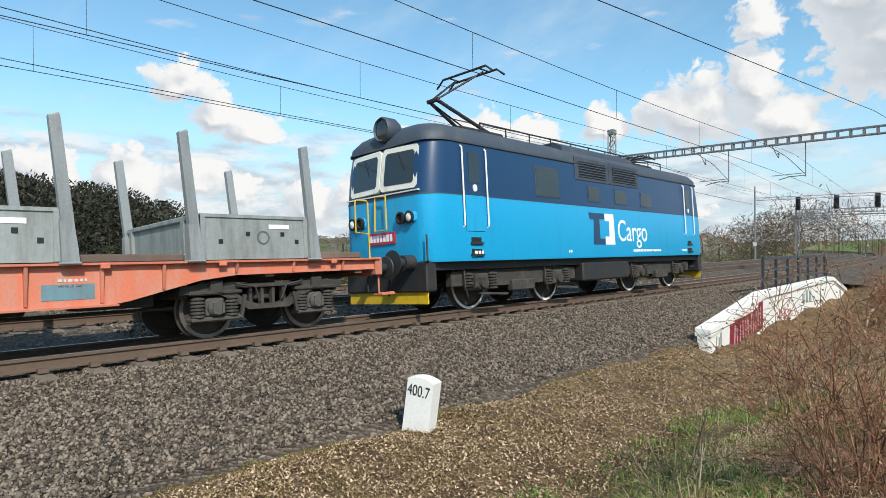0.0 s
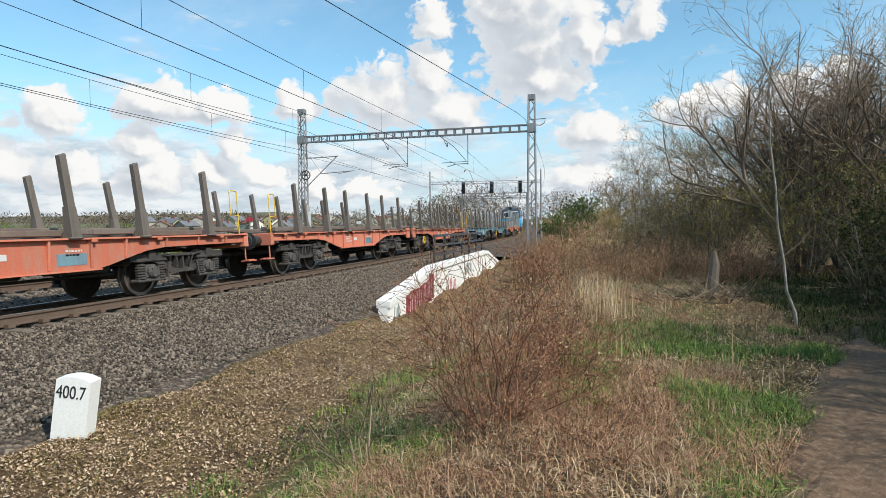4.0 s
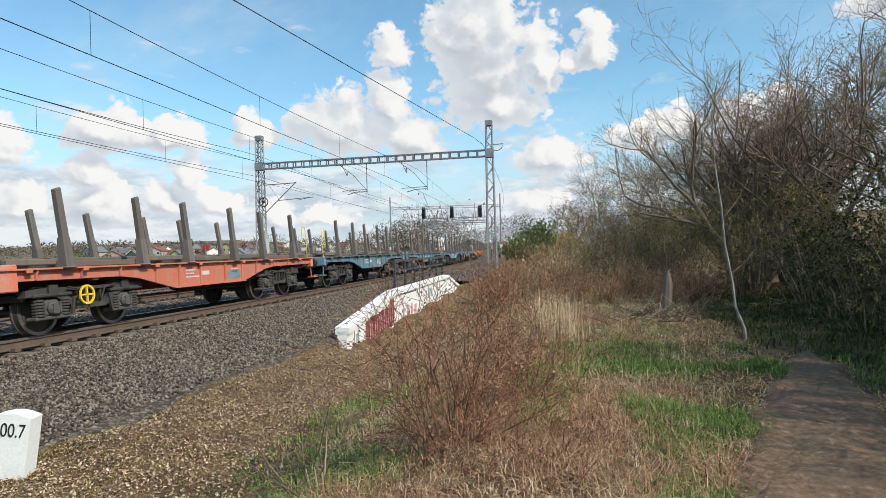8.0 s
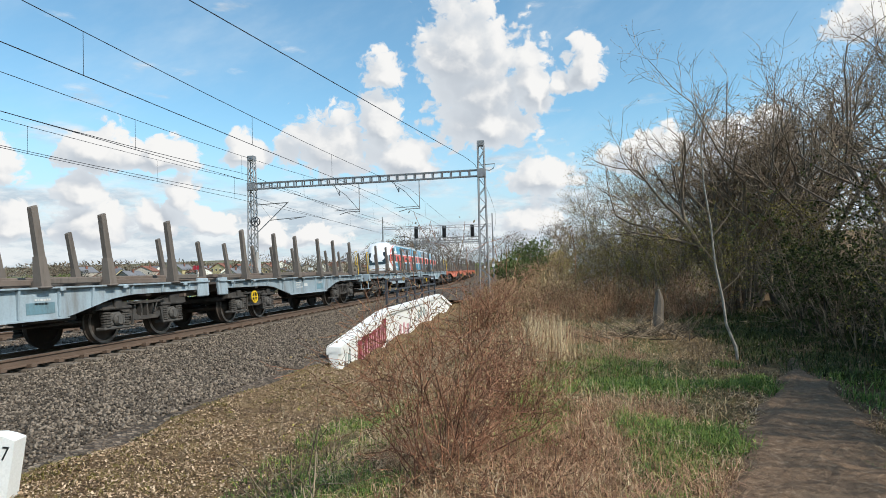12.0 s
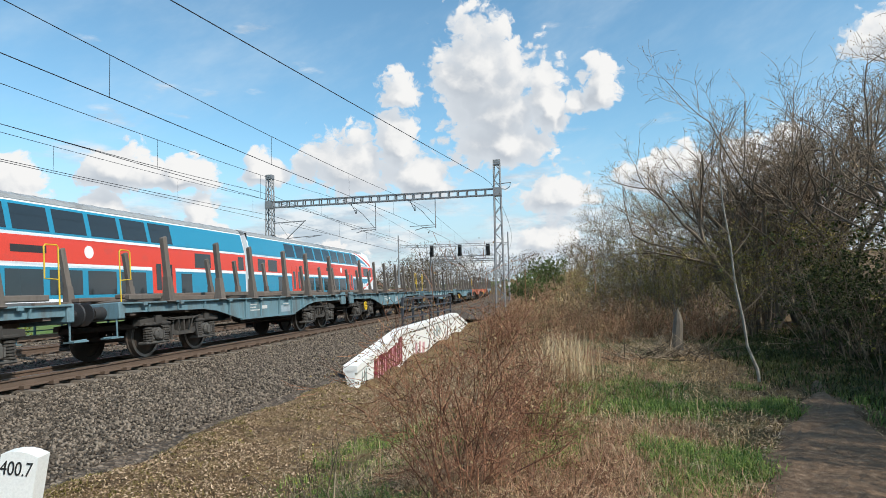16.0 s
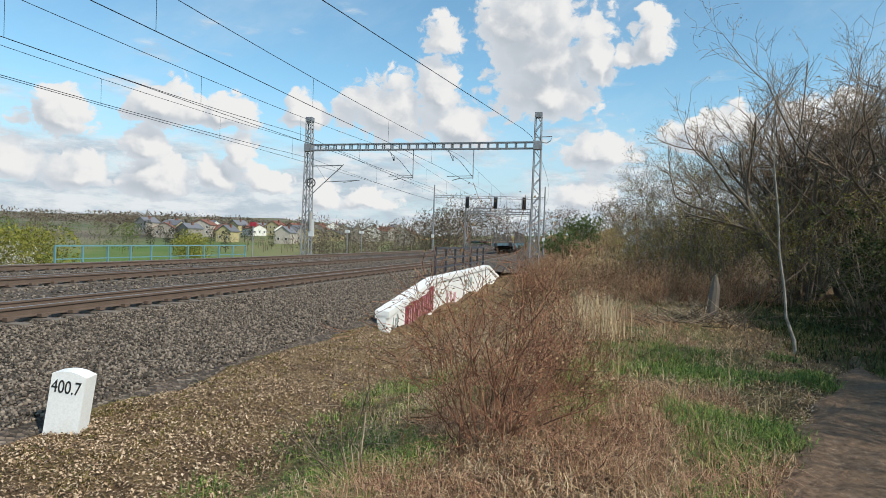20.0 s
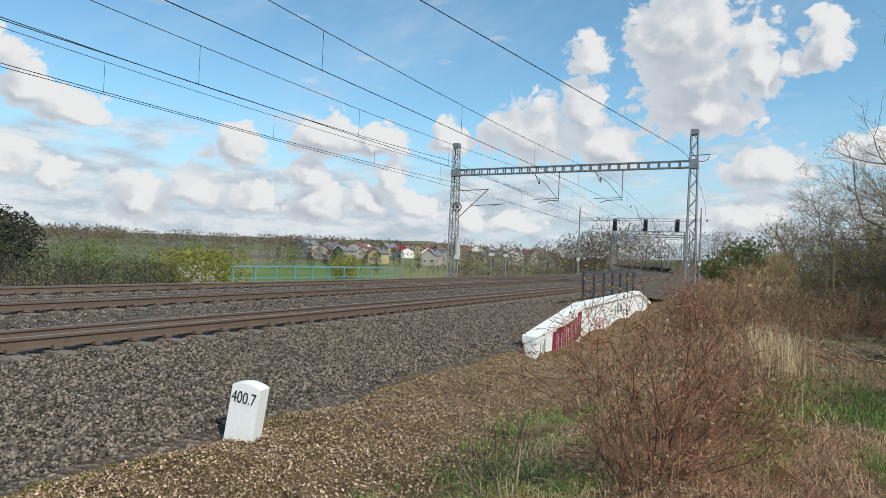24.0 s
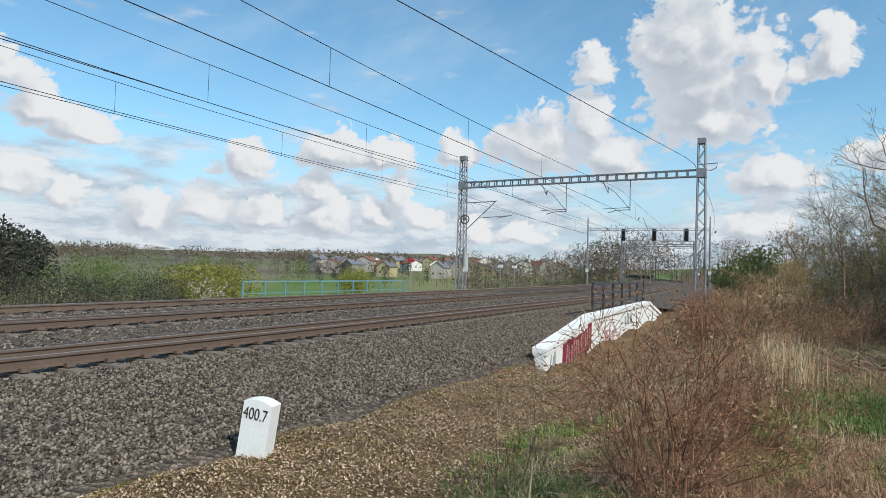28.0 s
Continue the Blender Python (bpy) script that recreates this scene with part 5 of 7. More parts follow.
# window and door places, in metres back from the +y end of each car
EMU_PLAN = {
    "driving": {"blue": (6.4, 25.2), "upper": row(5.55, 1.68, 9, 1.42), "lower": [(6.25, 6.95)] + row(9.15, 1.72, 5, 1.45) + [(21.0, 21.8)], "middle": [(2.65, 4.1), (1.85, 2.35), (21.9, 23.1), (23.5, 24.4)], "doors": (8.0, 19.0), "disc": 10.1},
    "middle": {"blue": (0.3, 25.2), "upper": row(6.5, 1.68, 8, 1.45), "lower": [(5.2, 6.0)] + row(8.4, 1.72, 5, 1.45) + [(19.8, 20.4)], "middle": [(0.45, 1.0), (3.6, 4.9), (20.2, 21.7), (22.1, 23.3)], "doors": (7.2, 18.4), "disc": 11.5},
    "motor": {"blue": (0.3, 19.1), "upper": row(7.5, 1.72, 5, 1.45), "lower": row(9.2, 1.72, 4, 1.45), "middle": [(1.5, 2.65), (4.3, 5.7), (20.5, 21.9), (23.1, 23.6)], "doors": (7.9, 17.5), "disc": 9.6},
}


def emu_car(kind):
    """kind: 'motor' has the cab at -y, 'middle' none, 'driving' at +y. The car runs from -CAR/2 to CAR/2."""
    t = thing("double_deck_coach", {"motor": "red, blue and white double-deck power car with raised pantograph", "middle": "red and blue double-deck centre coach", "driving": "red, blue and white double-deck driving coach with rounded cab"}[kind], "train coach", group="cars of the double-deck train")
    h = CAR / 2 - 0.25
    cab = {"motor": -1, "middle": 0, "driving": 1}[kind]
    sec = emu_section()
    lo, hi = (-h + (3.2 if cab < 0 else 0), h - (3.2 if cab > 0 else 0))
    part("body", Mesh().loft([emu_ring(y, sec) for y in (lo, hi)]), M["emu_white"], t, "white double-deck body shell", smooth=True)
    part("roof", Mesh().loft([[(x, y, z + 0.012) for x, z in ((1.165, 4.20), (1.09, 4.34), (0.7, 4.49), (0, 4.55), (-0.7, 4.49), (-1.09, 4.34), (-1.165, 4.20), (0, 4.1))] for y in (lo, hi)]), M["emu_roof"], t, "dusty grey ribbed roof", smooth=True)
    rib = Mesh()
    k = int((hi - lo) / 0.9)
    for i in range(k):
        y = lo + 0.45 + i * 0.9
        rib.loft([[(x, yy, z + 0.022) for x, z in ((1.13, 4.27), (1.09, 4.345), (0.7, 4.495), (0, 4.555), (-0.7, 4.495), (-1.09, 4.345), (-1.13, 4.27), (0, 4.15))] for yy in (y, y + 0.05)])
    part("roof_ribs", rib, M["emu_roof"], t)
    if cab:
        def ring(d, sx, top, low, lean):
            return [(x * sx, cab * (h - 3.2 + d), low + (z - 0.42) * (top - low) / (4.70 - 0.42)) for x, z in sec] + [(-x * sx, cab * (h - 3.2 + d), low + (z - 0.42) * (top - low) / (4.70 - 0.42)) for x, z in sec[-2::-1]]
        nose = Mesh().loft([ring(0, 1, 4.70, 0.42, 0), ring(1.0, 1.0, 4.66, 0.42, 0), ring(1.9, 0.995, 4.46, 0.44, 0), ring(2.4, 0.965, 4.12, 0.47, 0), ring(2.85, 0.90, 3.55, 0.52, 0), ring(3.1, 0.81, 2.9, 0.6, 0), ring(3.2, 0.70, 2.4, 0.7, 0)])
        part("cab", nose, M["emu_white"], t, "rounded white driving cab", smooth=True)
        scr = Mesh().loft([[(x, cab * (h - 3.2 + d), z) for x in (-w, -w * 0.6, 0, w * 0.6, w)] + [(x, cab * (h - 3.2 + d - 0.12), z) for x in (w, 0, -w)] for d, z, w in ((3.235, 1.98, 0.98), (3.19, 2.35, 1.02), (3.05, 2.85, 1.04), (2.88, 3.30, 1.0))])
        part("windscreen", scr, M["glass"], t, "large dark cab windscreen")
        lamp = Mesh()
        for s in (1, -1):
            lamp.box(s * 0.78 - 0.17, s * 0.78 + 0.17, min(cab * (h - 0.05), cab * (h + 0.04)), max(cab * (h - 0.05), cab * (h + 0.04)), 1.45, 1.60, 0.03)
        part("headlights", lamp, M["lens"], t)
        part("front_skirt", Mesh().loft([[(x * w, cab * (h - 3.2 + d), z) for x, d in ((1.30, 0.4), (1.22, 2.2), (0.8, 3.1), (-0.8, 3.1), (-1.22, 2.2), (-1.30, 0.4))] for z, w in ((0.30, 0.97), (0.95, 1.0))]), M["emu_skirt"], t)
        part("coupler", Mesh().tube([(0, cab * (h - 0.2), 1.0), (0, cab * (h + 0.25), 1.0)], 0.13, 10), M["steel_dark"], t)
        part("buffers", Mesh().tube([(0.88, cab * (h - 0.3), 1.05), (0.88, cab * (h + 0.12), 1.05)], 0.16, 12).tube([(-0.88, cab * (h - 0.3), 1.05), (-0.88, cab * (h + 0.12), 1.05)], 0.16, 12), M["steel_dark"], t)
    top = CAR / 2                      # distances below run back from the +y end
    plan = EMU_PLAN[kind]
    for s in (1, -1):
        c0, c1 = lo, hi
        e0, e1 = (top - plan["blue"][1], top - plan["blue"][0])
        r0, r1 = (c0 - (2.2 if cab < 0 else 0), c1 + (2.2 if cab > 0 else 0))
        part("red_band", band(2.26, 3.08, r0, r1, s), M["emu_red"], t, "red middle band")
        part("upper_blue_band", band(3.18, 4.14, max(c0, e0), min(c1, e1), s), M["emu_blue"], t, "blue band round the upper windows")
        part("lower_blue_band", band(1.10, 2.12, e0, e1, s, 0.005), M["emu_blue"], t, "blue band round the lower windows")
        part("skirt", band(0.45, 1.0, c0, c1, s, 0.008), M["emu_skirt"], t, "grey lower skirt")
        for a, b in plan["upper"]:
            part("upper_window", band(3.25, 4.05, top - b, top - a, s, 0.012), M["glass"], t, "dark upper-deck window")
        for a, b in plan["lower"]:
            part("lower_window", band(1.22, 2.04, top - b, top - a, s, 0.012), M["glass"], t, "dark lower-deck window")
        for a, b in plan["middle"]:
            part("end_window", band(2.32, 2.96, top - b, top - a, s, 0.014), M["glass"], t, "square mid-level window")
        for c in plan["doors"]:
            y = top - c
            d = part("entrance_door", band(0.60, 2.72, y - 0.78, y + 0.78, s, 0.014), M["emu_red"], t, "red double-leaf entrance door")
            for dy in (-0.38, 0.38):
                part("door_window", band(1.35, 2.40, y + dy - 0.16, y + dy + 0.16, s, 0.022), M["glass"], d)
            part("door_gap", band(0.62, 2.70, y - 0.012, y + 0.012, s, 0.018), M["rubber"], d)
        part("line_disc", Mesh().lathe([(0.0, s * 1.430), (0.22, s * 1.430), (0.22, s * 1.40)], "x", 18, pose(0, top - plan["disc"], 2.68)), M["emu_white"], t, "round white emblem")
        part("destination_panel", band(2.55, 2.78, top - plan["disc"] - 3.3, top - plan["disc"] - 1.9, s, 0.012), M["steel_dark"], t)
        if cab:
            y0, y1 = cab * (top - 6.4), cab * (top - 1.25)
            part("blue_taper", curved_sweep(s, lambda q: 1.10 + 1.0 * q ** 1.7, y0, cab * (top - 2.2), lambda q: max(0.01, 1.02 - 1.0 * q ** 1.7), 0.005), M["emu_blue"], t, "blue panel drawn to a point")
            part("side_sweep_red", curved_sweep(s, lambda q: 1.02 + 1.05 * q ** 1.6, y0, y1, lambda q: 0.06 + 0.20 * q, 0.014), M["emu_red"], t, "red curved sweep on the cab side")
            part("side_sweep_white", curved_sweep(s, lambda q: 1.09 + 1.03 * q ** 1.65, y0, cab * (top - 2.2), lambda q: 0.07, 0.018), M["emu_white"], t)
            part("blue_top_taper", curved_sweep(s, lambda q: 3.18, y0, cab * (top - 2.6), lambda q: max(0.01, 0.95 * (1 - q ** 1.5)), 0.006), M["emu_blue"], t, "blue panel drawn to a point")
            part("top_sweep_red", curved_sweep(s, lambda q: 4.20 - 1.05 * q ** 1.5, cab * (top - 6.0), cab * (top - 1.9), lambda q: 0.02 + 0.22 * q, 0.014), M["emu_red"], t, "red curved sweep under the roof")
            yw = cab * (top - 0.95)
            part("cab_side_window", Mesh().box(s * 1.375 - 0.03, s * 1.375 + 0.03, yw - 0.42, yw + 0.42, 2.28, 2.95, 0.02), M["glass"], t, "cab side window")
            part("window_surround", Mesh().box(s * 1.360 - 0.03, s * 1.360 + 0.03, yw - 0.52, yw + 0.52, 2.20, 3.03, 0.02), M["emu_white"], t)
            yd = cab * (top - 2.1)
            hr = Mesh().tube([(s * 1.43, yd - 0.45, 1.3), (s * 1.46, yd - 0.45, 1.35), (s * 1.46, yd - 0.45, 2.3), (s * 1.43, yd - 0.45, 2.35)], 0.018, 5)
            part("cab_handrail", hr, M["yellow"], t)
            wb = Mesh()
            y = cab * (top - 4.55) - 1.15
            for i in range(11):
                wb.box(s * 1.422 - 0.006, s * 1.422 + 0.006, y + i * 0.21, y + i * 0.21 + 0.15, 1.45, 1.45 + (0.36 if i in (0, 4) else 0.24 if i % 3 else 0.31), 0.03)
            tagged(part("word_bars", wb, M["white_mark"], t, "white bars of painted words"), kind="stuff")
    part("end_wall", Mesh().box(-1.25, 1.25, -h + 0.02 if cab >= 0 else h - 0.06, -h + 0.06 if cab >= 0 else h + 0.25, 0.6, 4.3), M["rubber"], t, "black gangway end")
    part("underframe", Mesh().box(-1.25, 1.25, lo, hi, 0.30, 0.5), M["steel_dark"], t)
    for y in (-h + 3.7, h - 3.7):
        fm = Mesh()
        for s in (1, -1):
            fm.prism([(-1.75, 0.42), (-1.75, 0.66), (-0.6, 0.58), (0.6, 0.58), (1.75, 0.66), (1.75, 0.42), (0.6, 0.32), (-0.6, 0.32)], "x", s * 1.08 - 0.08, s * 1.08 + 0.08)
            for dy in (-1.25, 1.25):
                fm.box(s * 1.1 - 0.08, s * 1.1 + 0.14, dy - 0.2, dy + 0.2, 0.28, 0.62, 0.04)
            fm.box(s * 1.1 - 0.1, s * 1.1 + 0.1, -0.35, 0.35, 0.5, 0.9, 0.05)
        fm.box(-1.0, 1.0, -0.25, 0.25, 0.35, 0.6)
        b = part("bogie", fm, M["steel_dark"], t, "dark bogie", pose(0, y, 0))
        for dy in (-1.25, 1.25):
            for me in EMU_WHEELS:
                part(me.name.split(".")[0], me, None, b, "", pose(0, dy, 0.46))
    if kind == "motor":
        part("equipment_roof", Mesh().box(-1.0, 1.0, hi - 4.4, hi - 0.3, 4.2, 4.5, 0.08), M["emu_roof"], t, "lowered roof well with grey boxes")
        for s in (1, -1):
            part("machine_room_side", band(3.20, 4.12, hi - 5.8, hi - 0.2, s, 0.010), M["emu_blue"], t, "blue machine room side")
            part("machine_louvre", band(3.30, 4.05, hi - 2.4, hi - 0.3, s, 0.014), M["emu_skirt"], t, "dark louvred panel")
            part("machine_window", band(3.5, 3.8, hi - 3.2, hi - 2.7, s, 0.018), M["glass"], t)
        pantograph(t, hi - 4.9, 4.92, 1.05, True, -1)
    return t


EMU = [emu_car("motor"), emu_car("middle"), emu_car("driving")]
for c in EMU:
    c.scale = (1, 1, 1.09)

# ---- catenary ----
MAST_Y = 42.0
BEAM_Z = 8.05


def lattice_mast(x, y, height, label, w0=0.62, w1=0.40, z0=-0.7):
    t = thing("catenary_mast", label, "catenary mast", pose(x, y, z0, 0, 0, heading(y)), group="catenary masts of the portal")
    leg = Mesh()
    part("foundation", Mesh().box(-0.5, 0.5, -0.5, 0.5, -0.8, 0.35, 0.05), M["concrete"], t)
    steps = int(height / 0.62)
    wid = lambda z: w0 + (w1 - w0) * z / height
    for sx, sy in ((1, 1), (1, -1), (-1, 1), (-1, -1)):
        part("corner_angle", Mesh().beam((sx * w0 / 2, sy * w0 / 2, 0.2), (sx * w1 / 2, sy * w1 / 2, height), 0.075), M["galv"], t)
    for i in range(steps):
        za, zb = 0.3 + i * (height - 0.4) / steps, 0.3 + (i + 1) * (height - 0.4) / steps
        a, b = wid(za) / 2, wid(zb) / 2
        q = 1 if i % 2 else -1
        for s in (1, -1):
            part("brace", Mesh().beam((-q * a, s * a, za), (q * b, s * b, zb), 0.045), M["galv"], t)
            part("brace", Mesh().beam((s * a, q * a, za), (s * b, -q * b, zb), 0.045), M["galv"], t)
    part("cap", Mesh().box(-w1 / 2 - 0.05, w1 / 2 + 0.05, -w1 / 2 - 0.05, w1 / 2 + 0.05, height - 0.35, height), M["galv"], t)
    part("collar", Mesh().box(-w1 / 2 - 0.09, w1 / 2 + 0.09, -w1 / 2 - 0.09, w1 / 2 + 0.09, BEAM_Z - z0 - 0.30, BEAM_Z - z0 + 0.28), M["galv"], t)
    return t


MR = lattice_mast(4.62, MAST_Y, 10.98, "grey lattice steel catenary mast with feeder arm, base in brambles")
ML = lattice_mast(-12.78, MAST_Y, 11.05, "grey lattice steel catenary mast with tensioning wheel and cantilever")
part("feeder_arm", Mesh().tube([(-0.2, 0, 9.30), (0.95, 0, 9.35), (0.85, 0, 9.05), (0.6, 0, 8.9)], 0.03, 6).tube([(0.2, 0, 8.95), (0.6, 0, 8.9)], 0.03, 6), M["galv"], MR, "bracket with feeder insulator")
wh = Mesh().lathe([(0.30, -0.03), (0.36, -0.03), (0.36, 0.03), (0.30, 0.03), (0.30, -0.03)], "y", 20, pose(0.38, -0.3, 6.05))
for a in range(4):
    wh.beam((0.38 - 0.33 * math.cos(a * 0.785), -0.3, 6.05 - 0.33 * math.sin(a * 0.785)), (0.38 + 0.33 * math.cos(a * 0.785), -0.3, 6.05 + 0.33 * math.sin(a * 0.785)), 0.03)
part("tension_wheel", wh, M["steel_dark"], ML, "dark tensioning wheel")
part("counterweight", Mesh().tube([(0.42, -0.3, 2.4), (0.42, -0.3, 3.8)], 0.14, 10), M["concrete"], ML)
ct = Mesh()
ct.tube([(0.3, 0, 7.35), (2.75, 0, 7.42)], 0.035, 6)
ct.tube([(0.3, 0, 5.2), (2.85, 0, 7.48)], 0.035, 6)
ct.tube([(1.35, 0, 6.15), (4.2, -0.1, 6.30)], 0.028, 6)
ct.tube([(2.9, -0.05, 6.12), (4.0, -0.1, 6.28)], 0.02, 6)
ct.tube([(0.7, 0, 7.3), (1.5, 0, 6.2)], 0.015, 5)
part("cantilever", ct, M["galv"], ML, "tubular cantilever over the far track")
part("notice_board", Mesh().box(0.30, 0.75, -0.36, -0.33, 2.0, 3.3), M["plate_white"], ML, "white notice board on the mast")


def portal_beam():
    x0, x1 = -12.78 + 0.2, 4.62 - 0.2
    t = thing("portal_beam", "grey lattice steel beam spanning the three tracks between masts", "portal beam", pose(0, MAST_Y, 0))
    for z in (-0.21, 0.21):
        for y in (-0.2, 0.2):
            part("chord", Mesh().beam((x0, y, BEAM_Z + z), (x1, y, BEAM_Z + z), 0.07), M["galv"], t)
    n = 26
    w = Mesh()
    for i in range(n + 1):
        x = x0 + (x1 - x0) * i / n
        for y in (-0.2, 0.2):
            w.beam((x, y, BEAM_Z - 0.21), (x, y, BEAM_Z + 0.21), 0.10, 0.03)
        w.beam((x, -0.2, BEAM_Z + 0.21), (x, 0.2, BEAM_Z + 0.21), 0.05)
        w.beam((x, -0.2, BEAM_Z - 0.21), (x, 0.2, BEAM_Z - 0.21), 0.05)
    part("batten_plates", w, M["galv"], t, "battens between the chords")
    for k in (0, 1):
        c = cx(MAST_Y) - k * S + 1.05
        d = Mesh()
        d.tube([(c, 0, BEAM_Z - 0.2), (c, 0, 5.72)], 0.035, 6)
        d.tube([(c, 0, 5.80), (c - 0.9, 0, 5.78), (c - 1.5, 0, 5.62)], 0.028, 6)
        d.tube([(c, 0, 5.95), (c - 1.9, 0, 5.90)], 0.022, 6)
        part("dropper_tube", d, M["galv"], t, "vertical drop tube with registration arm")
        v = Mesh()
        v.tube([(c - 2.1, 0, BEAM_Z - 0.2), (c - 1.0, 0, 7.0), (c - 0.05, 0, 5.9)], 0.02, 5)
        v.tube([(c - 1.9, 0, BEAM_Z - 0.2), (c - 1.5, 0, 7.0)], 0.02, 5)
        for q in range(4):
            v.lathe([(0.02, -0.03), (0.07, 0.0), (0.02, 0.03)], "z", 8, pose(c - 1.5, 0, 7.05 + q * 0.08))
        part("hanger", v, M["steel_dark"], t, "stay wires and insulators")
    return t


portal_beam()

SUPPORTS = (-46.0, -2.0, MAST_Y, 92.0, 150.0, 210.0, 270.0)


def wire(t, name, f, y0, y1, r, step=3.0):
    n = max(2, int((y1 - y0) / step))
    pts = [f(y0 + (y1 - y0) * i / n) for i in range(n + 1)]
    part(name, Mesh().tube(pts, r, 5, True), M["wire"], t)


def sag(y, depth):
    for a, b in zip(SUPPORTS, SUPPORTS[1:]):
        if a <= y <= b:
            q = (y - a) / (b - a)
            return -depth * 4 * q * (1 - q)
    return 0.0


WIRES = ((5.74, 0.0115, 6.72), (5.89, 0.009, 6.96), (6.05, 0.008, 7.06))   # contact height, its rise towards the bridge, carrier at mid-span


def contact(k, y):
    return WIRES[k][0] + WIRES[k][1] * min(22.0, max(0.0, 20.0 - y))


def carrier(k, y):
    return WIRES[k][2] + 0.6 + sag(y, 0.6)


for k in range(3):
    t = thing("overhead_line", "thin dark contact and carrier wires with droppers above the track", "overhead wire", group="overhead lines")
    stag = lambda y, k=k: cx(y) - k * S + 0.05 + 0.2 * math.cos(math.pi * (y - MAST_Y) / 58)
    wire(t, "contact_wire", lambda y: (stag(y), y, contact(k, y)), -20, 268, 0.011)
    wire(t, "carrier_wire", lambda y: (stag(y), y, carrier(k, y)), -20, 268, 0.010)
    for a, b in zip(SUPPORTS[1:5], SUPPORTS[2:6]):
        for i in range(5):
            y = a + (b - a) * (6.05 + 7.36 * i) / 44
            part("dropper", Mesh().tube([(stag(y), y, contact(k, y)), (stag(y), y, carrier(k, y))], 0.006, 4), M["wire"], t)
f1 = thing("feeder_line", "thin dark feeder cable carried along the masts", "overhead wire", group="overhead lines")
wire(f1, "cable", lambda y: (cx(y) + 5.0 - 0.15 * max(0.0, MAST_Y - y), y, 8.85 + sag(y, 0.25)), -20, 268, 0.016)
f2 = thing("feeder_line", "thin dark feeder cable carried along the far masts", "overhead wire", group="overhead lines")
wire(f2, "cable", lambda y: (cx(y) - 2 * S - 3.2, y, 9.0 + sag(y, 0.6)), -20, 268, 0.016)
wire(f2, "return_cable", lambda y: (cx(y) - 2 * S - 2.9, y, 7.3 + sag(y, 0.4)), -20, 268, 0.014)


# ---- signal gantry and farther portals ----
def far_portal(y, signals):
    c = cx(y) - S
    t = thing("signal_gantry" if signals else "catenary_portal", "slim steel gantry with three black signals over the tracks" if signals else "slim grey catenary portal over the tracks", "gantry", pose(c, y, 0, 0, 0, heading(y)), group="far portals")
    a, b, h = -S - 3.3, S + 4.4, 9.7
    for x in (a, b):
        part("post", Mesh().tube([(x, 0, -0.5), (x, 0, h)], [0.14, 0.09], 8), M["galv"], t, "slim round post")
        part("sign", Mesh().box(x - 0.22, x + 0.22, -0.18, -0.15, 1.6, 2.1), M["plate_white"], t)
    br = Mesh()
    for z in (7.75, 8.1):
        br.beam((a, 0, z), (b, 0, z), 0.06)
    n = 22
    for i in range(n):
        x0, x1 = a + (b - a) * i / n, a + (b - a) * (i + 1) / n
        br.beam((x0, 0, 7.75 if i % 2 else 8.1), (x1, 0, 8.1 if i % 2 else 7.75), 0.035)
    part("truss", br, M["galv"], t, "light zigzag truss")
    for k in (-1, 0, 1):
        x = -k * S + 1.0
        part("drop_tube", Mesh().tube([(x, 0, 7.8), (x, 0, 5.8)], 0.035, 5), M["galv"], t)
        part("register_arm", Mesh().tube([(x, 0, 5.9), (x - 1.4, 0, 5.7)], 0.025, 5), M["galv"], t)
    if signals:
        g = Mesh()
        for z in (5.75, 6.05, 6.55):
            for y2 in (5.0, 5.8):
                g.beam((a + 4.0, y2, z), (b - 2.0, y2, z), 0.08)
        for i in range(18):
            x = a + 4.0 + (b - a - 6.0) * i / 17
            g.beam((x, 5.0, 5.75), (x, 5.0, 6.55), 0.05)
        g.box(a + 4.0, b - 2.0, 5.0, 5.8, 5.70, 5.75)
        part("signal_bridge", g, M["galv"], t, "grated signal bridge with railing")
        for x in (a + 4.2, b - 2.2):
            part("bridge_post", Mesh().beam((x, 5.4, -0.5), (x, 5.4, 6.6), 0.22), M["galv"], t)
        for k in (-1, 0, 1):
            x = -k * S + 1.2
            s = part("signal", Mesh().box(x - 0.30, x + 0.30, 4.78, 4.86, 6.55, 8.35, 0.02), M["signal"], t, "black signal head with hoods")
            hd = Mesh()
            for i in range(4):
                hd.lathe([(0.10, 0.0), (0.13, 0.0), (0.13, -0.22), (0.10, -0.22)], "y", 10, pose(x, 4.78, 6.85 + i * 0.38))
            part("hoods", hd, M["signal"], s)
            part("signal_cage", Mesh().tube([(x - 0.35, 4.6, 6.6), (x - 0.35, 4.6, 5.8)], 0.03, 5).tube([(x + 0.35, 4.6, 6.6), (x + 0.35, 4.6, 5.8)], 0.03, 5), M["plate_white"], s)
    return t


far_portal(90.0, True)
for y in (150.0, 210.0, 270.0):
    far_portal(y, False)


